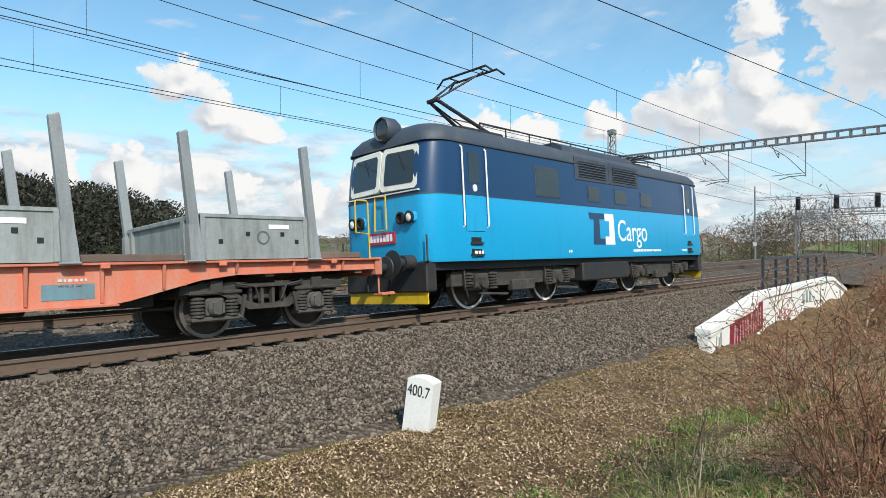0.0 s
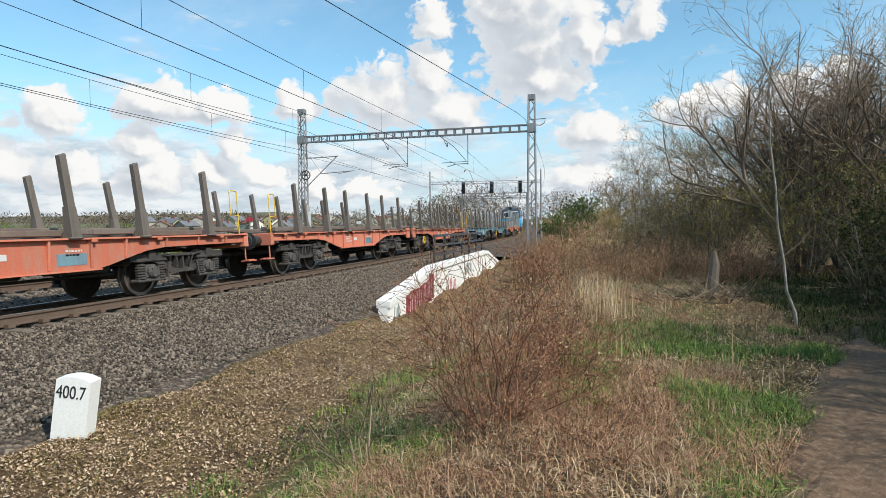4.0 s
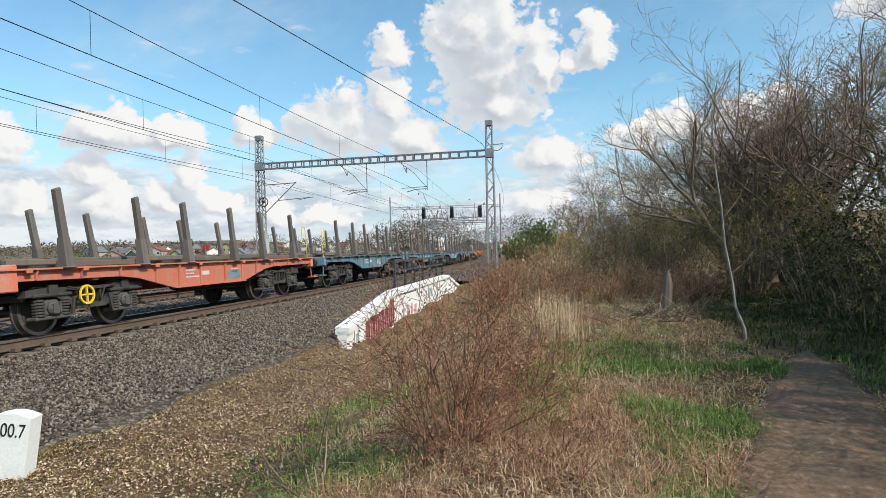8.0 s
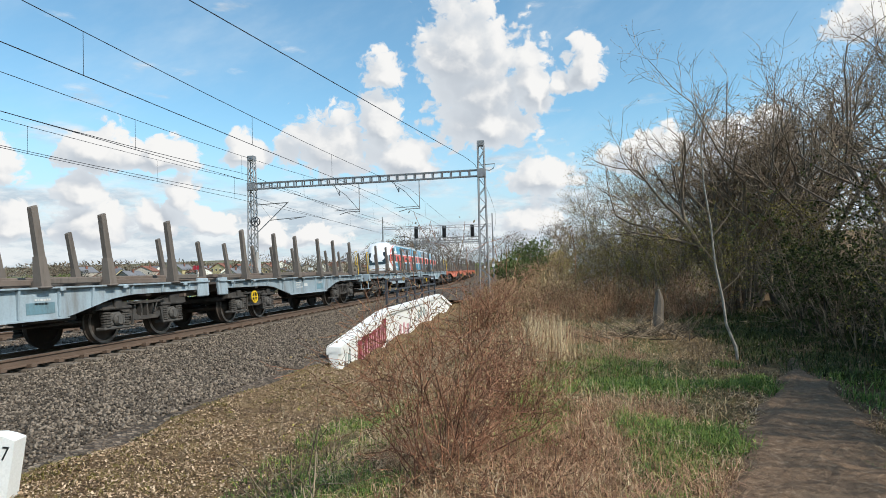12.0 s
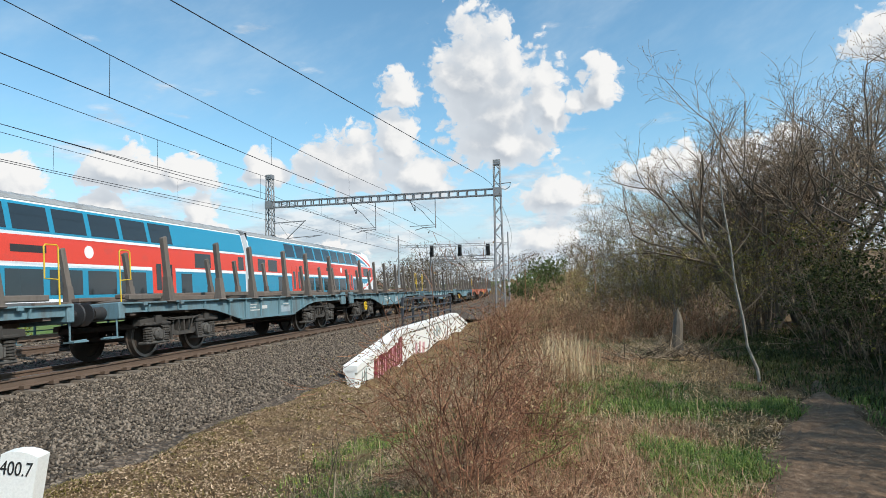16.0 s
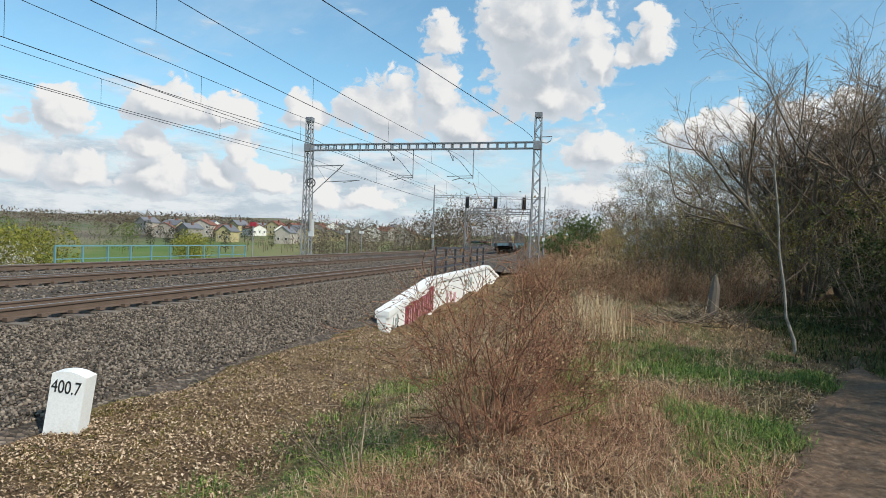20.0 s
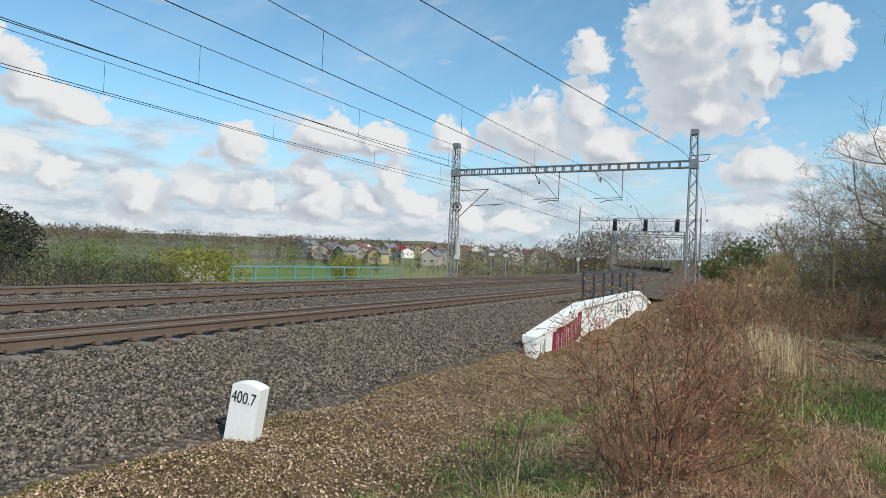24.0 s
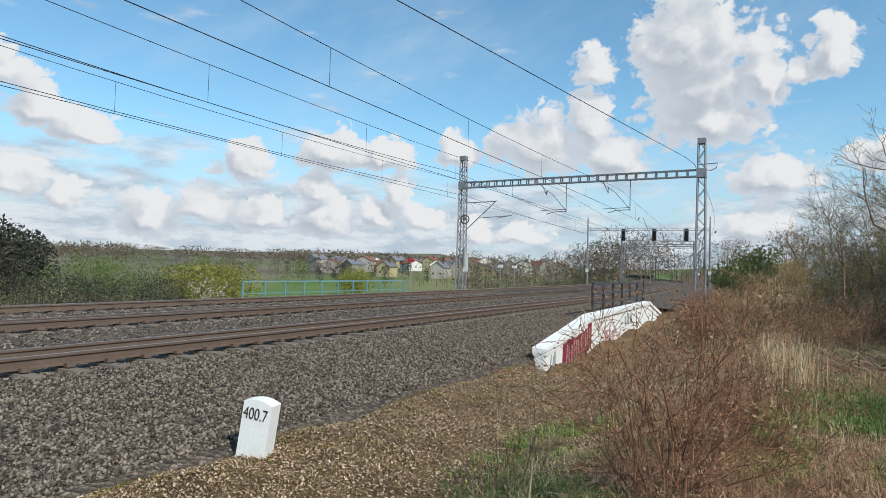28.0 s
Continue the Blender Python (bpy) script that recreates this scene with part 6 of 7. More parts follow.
# ---- white wing wall, parapet and fence at the bridge ----
def wing_wall():
    t = thing("wing_wall", "white-painted concrete wing wall and parapet of the railway bridge with red graffiti", "wall")
    pts = [Vector(q) for q in ((4.90, 13.0, -0.34), (4.09, 19.4, 0.05), (3.1, 33.0, 0.0), (2.95, 37.2, -0.85))]

    def slab(a, b, thick, za, zb, drop, mat, name, label=""):
        d = (b - a).normalized()
        nrm = Vector((d.y, -d.x, 0)) * thick
        rings = [[p + Vector((0, 0, z0)), p + nrm + Vector((0, 0, z0)), p + nrm + Vector((0, 0, z1)), p + Vector((0, 0, z1))] for p, z0, z1 in ((a, -drop, za), (b, -drop, zb))]
        return part(name, Mesh().loft(rings), mat, t, label)
    a, b, c, d = pts
    slab(a, b, 0.22, -0.06, -0.06, 2.4, M["white_paint"], "sloping_wall", "white sloping wing wall")
    slab(b + (c - b) * 0.004, c, 0.21, -0.06, -0.06, 2.4, M["white_paint"], "parapet", "white parapet")
    slab(c, d, 0.22, -0.06, -0.06, 2.4, M["white_paint"], "end_wall", "white end pier")
    for p, q, nm in ((a, b, "coping"), (b, c, "coping"), (c, d, "coping")):
        e = (q - p).normalized()
        n2 = Vector((e.y, -e.x, 0))
        n2.z = 0
        n2.normalize()
        o = -n2 * 0.05
        rings = [[w + o + Vector((0, 0, -0.12)), w + o + n2 * 0.33 + Vector((0, 0, -0.12)), w + o + n2 * 0.33 + Vector((0, 0, 0.03)), w + o + Vector((0, 0, 0.05))] for w in (p, q)]
        part(nm, Mesh().loft(rings), M["white_paint"], t, "thick white coping")
    # sprayed lettering that cannot be read: fat overlapping strokes
    rr = random.Random(5)
    e = (b - a)
    n2 = Vector((e.y, -e.x, 0)).normalized()
    def strokes(f0, f1, k, mat, lo, hi, wd, lift, name):
        m = Mesh()
        for i in range(k):
            f = f0 + (f1 - f0) * (i + 0.5) / k
            base = a + e * f + n2 * (0.22 + lift)
            z0, z1 = lo + rr.uniform(-0.05, 0.05), hi + rr.uniform(-0.08, 0.04)
            u = e.normalized()
            u.z = 0
            s0 = u * (wd * rr.uniform(0.4, 0.7))
            sk = u * rr.uniform(-0.10, 0.10)
            q = [base - s0 + Vector((0, 0, z0)), base + s0 + Vector((0, 0, z0)), base + s0 + sk + Vector((0, 0, z1)), base - s0 + sk + Vector((0, 0, z1))]
            m.add(q + [p - n2 * 0.02 for p in q], [(0, 1, 2, 3), (7, 6, 5, 4), (0, 4, 5, 1), (1, 5, 6, 2), (2, 6, 7, 3), (3, 7, 4, 0)])
        part(name, m, mat, t, "illegible spray-painted strokes")
    strokes(0.33, 0.97, 9, M["spray_red"], -0.95, -0.22, 0.62, 0.006, "graffiti")
    strokes(0.36, 0.95, 11, M["spray_pale"], -0.85, -0.32, 0.10, 0.012, "graffiti")
    strokes(0.08, 0.20, 3, M["spray_grey"], -0.62, -0.25, 0.10, 0.008, "graffiti")
    e = (c - b)
    a = b
    n2 = Vector((e.y, -e.x, 0)).normalized()
    strokes(0.45, 0.60, 3, M["spray_grey"], -0.75, -0.30, 0.4, 0.006, "graffiti")
    strokes(0.15, 0.30, 3, M["spray_pale"], -1.15, -0.65, 0.3, 0.006, "graffiti")
    return t


wing_wall()


def fence(name, a, b, n, h, mats, label, rails, wd=0.07, low=-0.1):
    t = thing(name, label, "railing")
    a, b = Vector(a), Vector(b)
    for i in range(n + 1):
        p = a + (b - a) * (i / n)
        part("post", Mesh().beam(p + Vector((0, 0, low)), p + Vector((0, 0, h)), wd), mats, t)
    for z, w in rails:
        part("rail", Mesh().beam(a + Vector((0, 0, z)), b + Vector((0, 0, z)), w), mats, t)
    return t


fence("bridge_fence", *((3.18, 23.3, 0.0), (2.95, 33.3, 0.0)), 6, 1.02, M["fence_paint"], "dark steel railing with two rails on the bridge parapet", ((1.02, 0.10), (0.62, 0.07), (0.25, 0.07)), 0.085)
fence("bridge_railing", *((-12.2, 19.8, -0.33), (-12.6, 33.8, -0.33)), 10, 0.92, M["rail_blue"], "pale blue-green steel railing along the far side of the bridge", ((0.92, 0.065), (0.36, 0.045)), 0.07, -0.5)


# ---- small posts beyond the tracks ----
def post(x, y, h, head, label):
    z = ground_z(x, y)
    t = thing("lineside_post", label, "post", pose(x, y, z))
    part("pole", Mesh().tube([(0, 0, -0.3), (0, 0, h)], 0.045, 6), M["galv"], t)
    part("head", Mesh().box(-0.25, 0.25, -0.04, 0.04, h - 0.28, h, 0.01), head, t)


post(-14.2, 37.0, 2.9, M["red_sign"], "thin lineside post with small red and white plate")
post(-14.5, 53.0, 2.6, M["plate_white"], "short pale lineside post")
post(-14.8, 57.0, 2.6, M["plate_white"], "short pale lineside post")


# ---- distant village ----
def house(w, d, h, rise, wall, roof, label, m, chimney=True):
    t = thing("house", label, "house", m, group="village houses")
    part("wall", Mesh().prism([(-w / 2, -3), (w / 2, -3), (w / 2, h), (0, h + rise), (-w / 2, h)], "y", -d / 2, d / 2), wall, t)
    for s in (1, -1):
        part("roof", Mesh().add([(s * (w / 2 + 0.4), -d / 2 - 0.4, h - 0.25), (0, -d / 2 - 0.4, h + rise + 0.12), (0, d / 2 + 0.4, h + rise + 0.12), (s * (w / 2 + 0.4), d / 2 + 0.4, h - 0.25), (s * (w / 2 + 0.4), -d / 2 - 0.4, h), (0, -d / 2 - 0.4, h + rise + 0.4), (0, d / 2 + 0.4, h + rise + 0.4), (s * (w / 2 + 0.4), d / 2 + 0.4, h)], [(0, 1, 2, 3), (7, 6, 5, 4), (0, 4, 5, 1), (1, 5, 6, 2), (2, 6, 7, 3), (3, 7, 4, 0)]), roof, t)
    if chimney:
        part("chimney", Mesh().box(w * 0.15, w * 0.15 + 0.7, -0.4, 0.4, h, h + rise + 1.0), M["roof_red"], t)
    for i in range(max(2, int(w / 2.6))):
        x = -w / 2 + (i + 0.5) * w / max(2, int(w / 2.6))
        for z in ((1.0, 3.8) if h > 5 else (1.0,)):
            win = part("window", Mesh().box(x - 0.55, x + 0.55, -d / 2 - 0.05, -d / 2 + 0.02, z, z + 1.3), M["cream"], t)
            part("pane", Mesh().box(x - 0.45, x + 0.45, -d / 2 - 0.07, -d / 2 - 0.04, z + 0.1, z + 1.2), M["glass"], win)
    return t


rr = random.Random(21)
for i in range(34):
    dist = rr.uniform(300, 430)
    ang = radians(19.0) + (i / 34.0) * radians(23.0) + rr.uniform(-0.01, 0.01)
    x, y = 10 - math.sin(ang) * dist, math.cos(ang) * dist
    w, d, h = rr.uniform(7, 11), rr.uniform(7, 10), rr.uniform(2.8, 5.6)
    wall = rr.choice([M["plaster"], M["plaster"], M["plaster"], M["plaster_y"], M["cream"]])
    roof = rr.choice([M["roof_red"], M["roof_red"], M["roof_grey"], M["roof_grey"]])
    house(w, d, h, rr.uniform(2.0, 3.2), wall, roof, "small plastered village house with pitched roof among trees", pose(x, y, ground_z(x, y) + 0.6, 0, 0, math.degrees(ang) + rr.uniform(-60, 60)))

# ---- fast joined meshes ----
def fast_mesh(name, verts, faces, mat):
    """verts (n,3) and faces (m,k) arrays."""
    me = bpy.data.meshes.new(name)
    verts, faces = np.asarray(verts, np.float32), np.asarray(faces, np.int32)
    m, k = faces.shape
    me.vertices.add(len(verts))
    me.vertices.foreach_set("co", verts.ravel())
    me.loops.add(m * k)
    me.loops.foreach_set("vertex_index", faces.ravel())
    me.polygons.add(m)
    me.polygons.foreach_set("loop_start", np.arange(0, m * k, k, dtype=np.int32))
    me.update(calc_edges=True)
    me.materials.append(mat)
    return me


def rods(segs, sides=3):
    """Tapered bars from rows (x0 y0 z0 r0 x1 y1 z1 r1)."""
    s = np.asarray(segs, float)
    a, b, ra, rb = s[:, 0:3], s[:, 4:7], s[:, 3], s[:, 7]
    d = b - a
    d /= np.linalg.norm(d, axis=1)[:, None] + 1e-9
    h = np.where(np.abs(d[:, 2:3]) < 0.9, np.array([[0, 0, 1.0]]), np.array([[1.0, 0, 0]]))
    u = np.cross(d, h)
    u /= np.linalg.norm(u, axis=1)[:, None] + 1e-9
    w = np.cross(d, u)
    ang = np.arange(sides) * 2 * np.pi / sides
    ring = u[:, None, :] * np.cos(ang)[None, :, None] + w[:, None, :] * np.sin(ang)[None, :, None]
    lo = a[:, None, :] + ring * ra[:, None, None]
    hi = b[:, None, :] + ring * rb[:, None, None]
    v = np.concatenate([lo, hi], 1).reshape(-1, 3)
    k = np.arange(sides)
    f = np.stack([k, (k + 1) % sides, (k + 1) % sides + sides, k + sides], 1)
    f = (f[None] + (np.arange(len(s)) * 2 * sides)[:, None, None]).reshape(-1, 4)
    return v, f


def leaves(pts, size, rng, flat=0.6):
    """A small four-cornered leaf or bud at each point."""
    p = np.asarray(pts, float)
    n = len(p)
    a = rng.normal(size=(n, 3))
    a /= np.linalg.norm(a, axis=1)[:, None]
    b = np.cross(a, rng.normal(size=(n, 3)))
    b /= np.linalg.norm(b, axis=1)[:, None] + 1e-9
    s = size * rng.uniform(0.6, 1.4, (n, 1))
    v = np.stack([p - a * s, p + b * s * flat, p + a * s, p - b * s * flat], 1).reshape(-1, 3)
    return v, np.arange(n * 4).reshape(-1, 4)


def grow(rng, start, way, length, radius, depth, out, tips, spread=0.6, gravity=0.0, kids=(3, 5), wander=0.18, shrink=0.62, min_r=0.004):
    """Grows one branch and its children into out[depth]."""
    p, d = np.array(start, float), np.array(way, float)
    wander = wander * (1.0 if depth > 1 else 1.7)
    n = 5 if depth > 0 else 3
    pts = [(p.copy(), radius)]
    for i in range(n):
        d = d + rng.normal(size=3) * wander + np.array([0, 0, gravity])
        d /= np.linalg.norm(d)
        q = p + d * length / n
        r = max(min_r, radius * (1 - 0.75 * (i + 1) / n) if depth == 0 else radius * (1 - 0.5 * (i + 1) / n))
        out[depth].append((*p, pts[-1][1], *q, r))
        p = q
        pts.append((p.copy(), r))
    if depth == 0:
        tips.append(p)
        tips.append((pts[-2][0] + p) / 2)
        return
    for k in range(rng.integers(*kids)):
        j = rng.integers(1, n + 1)
        b, r = pts[j]
        side = rng.normal(size=3)
        side -= d * side.dot(d)
        side /= np.linalg.norm(side) + 1e-9
        nd = d * (1 - spread) + side * spread + np.array([0, 0, 0.15])
        grow(rng, b, nd / np.linalg.norm(nd), length * shrink * rng.uniform(0.75, 1.25), r * 0.72, depth - 1, out, tips, spread, gravity, kids, wander, shrink, min_r)


def bare_tree(seed, height, radius, stems, bark, label, bud=None, buds=0, spread=0.55, gravity=0.02, name="tree", kids=(4, 7), leafsize=0.035, lean=0.25, twig=None):
    rng = np.random.default_rng(seed)
    out, tips = {0: [], 1: [], 2: [], 3: [], 4: []}, []
    for s in range(stems):
        a = (s + rng.uniform(0.1, 0.9)) * 2 * np.pi / stems
        w = np.array([math.cos(a) * lean, math.sin(a) * lean, 1.0])
        off = (math.cos(a) * 0.25 * (stems > 1), math.sin(a) * 0.25 * (stems > 1), -0.3)
        grow(rng, off, w / np.linalg.norm(w), height * rng.uniform(0.55, 0.70), radius * rng.uniform(0.7, 1), 4, out, tips, spread, gravity, kids, 0.11, 0.56)
    t = thing(name, label, "tree")
    part("trunk", fast_mesh("trunk", *rods(out[4], 7), bark), None, t)
    part("limb_structure", fast_mesh("limb_structure", *rods(out[3] + out[2], 4), bark), None, t)["kind"] = "stuff"
    crown = part("crown", fast_mesh("crown", *rods(out[1] + out[0], 3), twig or M["twig"]), None, t, "fine bare branching twigs")
    tagged(crown, kind="stuff")
    if bud is not None and buds:
        tp = np.array(tips)
        pick = tp[rng.integers(0, len(tp), buds)] + rng.normal(size=(buds, 3)) * 0.10
        part("foliage", fast_mesh("foliage", *leaves(pick, leafsize, rng), bud), None, t, "opening buds")["kind"] = "stuff"
    return t


def at_ground(x, y, turn=0, size=1.0, sink=0.05):
    return pose(x, y, ground_z(x, y) - sink, 0, 0, turn) @ Matrix.Diagonal((size, size, size, 1))


# ---- trees on the bank beside the path ----
def stand(first, rest):
    """The first tree, and copies of it: x, y, turn, size."""
    (x, y, a, k) = rest[0]
    first.matrix_basis = at_ground(x, y, a, k)
    for x, y, a, k in rest[1:]:
        copy_thing(first, at_ground(x, y, a, k))


stand(bare_tree(3, 6.6, 0.13, 6, M["bark"], "bare spreading tree with several dark arching stems", M["bud_brown"], 4000, 0.52, 0.04, kids=(4, 7), leafsize=0.020, lean=0.30, twig=M["twig_dark"]),
      ((15.6, 21.0, 0, 1.06), (17.2, 21.6, 80, 1.10), (16.4, 24.0, 150, 0.95)))
# the four with y under 10 are unseen, added to shade path and grass
stand(bare_tree(8, 6.8, 0.12, 4, M["bark"], "tall bare tree, thin dark twigs against the sky", M["bud_brown"], 4000, 0.50, 0.05, lean=0.26, kids=(4, 7), leafsize=0.018, twig=M["twig_dark"]),
      ((18.4, 15.6, 0, 0.97), (18.3, 13.2, 120, 0.95), (20.5, 19.0, 200, 0.95), (18.4, 5.0, 40, 0.95), (17.2, 7.4, 70, 0.9), (17.6, 3.4, 10, 0.85), (19.6, 9.4, 40, 0.95), (21.5, 13.5, 300, 1.0), (19.4, 26.0, 260, 1.0)))
stand(bare_tree(12, 5.6, 0.065, 3, M["birch"], "slender birch with pale stems and fine hanging twigs", M["bud"], 5000, 0.5, -0.02, lean=0.13, leafsize=0.018, kids=(4, 7)),
      ((12.9, 27.0, 0, 1.0), (11.7, 28.5, 70, 0.88), (13.9, 26.0, 150, 0.95), (14.3, 24.5, 220, 0.82), (13.4, 31.5, 300, 0.95)))
SAP = thing("birch_sapling", "thin leaning birch sapling with pale bark at the wood's edge", "tree", at_ground(12.85, 10.5))
part("trunk", Mesh().tube([(0, 0, -0.2), (-0.05, 0, 0.25), (-0.17, 0.02, 0.6), (-0.21, 0.0, 1.0), (-0.30, 0.03, 1.6), (-0.33, 0.05, 2.2), (-0.42, 0.02, 2.9), (-0.44, 0.06, 3.8), (-0.50, 0.1, 4.6)], [0.028, 0.024, 0.021, 0.020, 0.017, 0.014, 0.011, 0.007, 0.003], 8), M["birch"], SAP, smooth=True)
for z, dx, dy, dz in ((1.1, 0.45, 0.1, 0.45), (1.6, -0.4, -0.15, 0.6), (2.0, 0.45, 0.2, 0.65), (2.4, -0.4, 0.1, 0.6), (2.9, 0.4, -0.2, 0.7), (3.3, -0.35, 0.2, 0.7), (3.8, 0.3, 0.1, 0.6)):
    x0 = -0.16 - 0.085 * z
    part("twig", Mesh().tube([(x0, 0.02, z), (x0 + dx * 0.6, dy * 0.6, z + dz * 0.5), (x0 + dx, dy, z + dz)], [0.009, 0.006, 0.003], 5), M["twig"], SAP)
stand(bare_tree(17, 6.4, 0.12, 2, M["bark"], "bare rounded tree on the hillside", M["bud_brown"], 800, 0.55, 0.03, kids=(3, 6), twig=M["twig_dark"]),
      ((10.4, 66.0, 0, 0.85), (12.5, 72.0, 60, 0.8), (-24.0, 84.0, 30, 1.15), (-20.0, 120.0, 140, 1.05)))


# ---- shrubs ----
def shrub(seed, height, spread, stems, twig, bud, buds, label, name="shrub", leafsize=0.03, kids=(3, 5), base=0.18, thick=0.012, depth=2, fork=0.42, wander=0.13):
    rng = np.random.default_rng(seed)
    out, tips = {0: [], 1: [], 2: [], 3: []}, []
    for s in range(stems):
        a = rng.uniform(0, 2 * np.pi)
        k = spread * rng.uniform(0.05, 1.0) ** 0.7
        w = np.array([math.cos(a) * k, math.sin(a) * k, 1.0])
        grow(rng, (math.cos(a) * base * rng.uniform(0, 1), math.sin(a) * base * rng.uniform(0, 1), -0.05), w / np.linalg.norm(w), height * rng.uniform(0.5, 0.85), thick * rng.uniform(0.6, 1), depth, out, tips, fork, 0.03, kids, wander, 0.55, 0.0022)
    t = thing(name, label, "shrub")
    part("stem_mass", fast_mesh("stem_mass", *rods(out[2] if depth == 2 else out[1], 4), twig), None, t)["kind"] = "stuff"
    part("twig_tangle", fast_mesh("twig_tangle", *rods((out[1] if depth == 2 else []) + out[0], 3), twig), None, t, "tangle of fine twigs")["kind"] = "stuff"
    if buds:
        tp = np.array(tips)
        pick = tp[rng.integers(0, len(tp), buds)] + rng.normal(size=(buds, 3)) * 0.04
        part("foliage", fast_mesh("foliage", *leaves(pick, leafsize, rng), bud), None, t, "small opening leaves")["kind"] = "stuff"
    return t


stand(shrub(5, 1.62, 0.66, 30, M["twig_red"], M["bud_brown"], 2200, "open reddish-brown bush of thin arching stems with small opening leaves", leafsize=0.012, base=0.28, kids=(5, 7), thick=0.008, fork=0.55, wander=0.15),
      ((9.15, 5.0, 0, 1.0), (9.6, 6.5, 200, 0.66), (7.0, 25.0, 150, 1.2), (6.4, 29.0, 280, 1.2)))
stand(shrub(9, 1.30, 0.62, 8, M["twig"], M["bud"], 160, "thin sprawling shrub of pale dry stems", leafsize=0.012, base=0.22, kids=(2, 4), fork=0.6, wander=0.2, thick=0.010),
      ((8.15, 4.55, 0, 0.9), (7.5, 6.6, 120, 0.7), (8.7, 7.6, 20, 0.8)))
stand(shrub(19, 0.70, 1.0, 12, M["twig_red"], M["bud_brown"], 120, "low tangle of dead red-brown stems", leafsize=0.010, base=0.40, kids=(3, 5), fork=0.7, wander=0.28, thick=0.0055),
      ((9.75, 4.2, 0, 0.9), (10.2, 5.2, 90, 0.75), (8.8, 4.0, 200, 0.7), (9.6, 3.4, 300, 0.7)))
# the last five copies are unseen, added beside the path for their shadow
stand(shrub(14, 3.1, 0.42, 26, M["twig"], M["bud"], 5200, "tall thicket of thin stems with fresh yellow-green leaves", leafsize=0.022, base=0.6, thick=0.017, kids=(4, 6)),
      ((12.4, 22.5, 0, 0.95), (11.3, 26.0, 40, 0.8), (13.6, 20.5, 90, 1.0), (14.9, 19.0, 150, 0.95), (11.0, 34.0, 200, 0.8), (16.4, 18.0, 260, 1.05), (18.4, 16.6, 20, 1.1), (9.6, 44.0, 310, 0.75), (12.4, 40.0, 100, 0.9), (15.6, 6.6, 50, 1.0), (16.4, 8.4, 170, 1.05), (15.8, 4.6, 280, 0.9), (17.6, 10.6, 10, 1.0), (20.0, 12.2, 80, 1.1)))
stand(shrub(22, 2.2, 0.6, 22, M["twig"], M["ivy"], 2000, "dark green shaded undergrowth under the trees", name="undergrowth", leafsize=0.03, base=0.7, thick=0.016),
      ((15.2, 13.2, 0, 1.0), (16.6, 12.0, 50, 1.1), (17.6, 14.6, 100, 1.2), (15.8, 16.6, 260, 0.8), (18.8, 12.2, 300, 1.2), (16.2, 10.2, 120, 0.9), (17.4, 8.8, 170, 1.0), (19.6, 16.4, 60, 1.2), (15.0, 11.4, 330, 0.6)))
# copies of size 1.4 and up stand out of view, added to block sun
stand(shrub(61, 2.6, 0.5, 26, M["twig_dark"], M["ivy"], 9000, "dense dark evergreen thicket, its larger copies unseen and added for shade", name="undergrowth", leafsize=0.045, base=0.8, thick=0.02, kids=(4, 6)),
      ((15.6, 13.4, 0, 0.7), (17.6, 9.6, 140, 1.6), (18.6, 7.6, 200, 1.6), (16.7, 6.3, 260, 1.4), (19.2, 11.4, 320, 1.7), (17.2, 4.0, 30, 1.4), (18.2, 14.2, 110, 0.8)))
stand(shrub(52, 2.0, 0.8, 14, M["twig"], M["bud"], 900, "overhanging bare shrub with opening yellow buds", leafsize=0.018, base=0.4, thick=0.014, kids=(4, 6), wander=0.2),
      ((15.0, 9.4, 0, 1.1), (15.8, 8.4, 140, 1.2)))
BRAMBLE = shrub(27, 1.15, 0.95, 34, M["reddead"], M["bud_brown"], 900, "low brown bramble tangle", name="bramble", leafsize=0.022, base=0.5)
BRAMBLE.matrix_basis = at_ground(9.6, 21.5)
for i, (x, y) in enumerate(((8.6, 26.0), (10.6, 24.0), (9.3, 31.0), (7.6, 34.0), (6.2, 38.0), (8.2, 39.0), (6.0, 44.0), (7.4, 48.0), (4.8, 41.0), (5.2, 50.0), (9.8, 50.0), (3.6, 56.0), (7.0, 58.0), (11.6, 19.0), (12.8, 17.6), (9.4, 13.6), (13.6, 18.2), (11.0, 17.6), (12.6, 19.6), (11.2, 21.6), (10.2, 18.6), (5.4, 34.5))):
    copy_thing(BRAMBLE, at_ground(x, y, i * 47, 1.0 + 0.25 * math.sin(i * 2.1)))
GREENB = shrub(33, 2.0, 0.6, 26, M["twig"], M["leaf"], 4200, "fresh green rounded hillside shrub", leafsize=0.05, base=0.7, thick=0.018)
GREENB.matrix_basis = at_ground(6.4, 52.0)
for x, y, a, s in ((7.6, 60.0, 60, 1.2), (4.2, 68.0, 150, 1.3), (13.8, 33.5, 10, 0.9), (0.5, 96.0, 200, 1.6), (5.0, 84.0, 100, 1.5)):
    copy_thing(GREENB, at_ground(x, y, a, s))
SLOE = shrub(41, 2.6, 0.5, 16, M["twig"], M["blossom"], 1500, "blackthorn shrub with scattered white blossom", leafsize=0.035, base=0.4, thick=0.016)
SLOE.matrix_basis = at_ground(11.4, 27.0)
copy_thing(SLOE, at_ground(-62.0, 58.0, 40, 2.0))


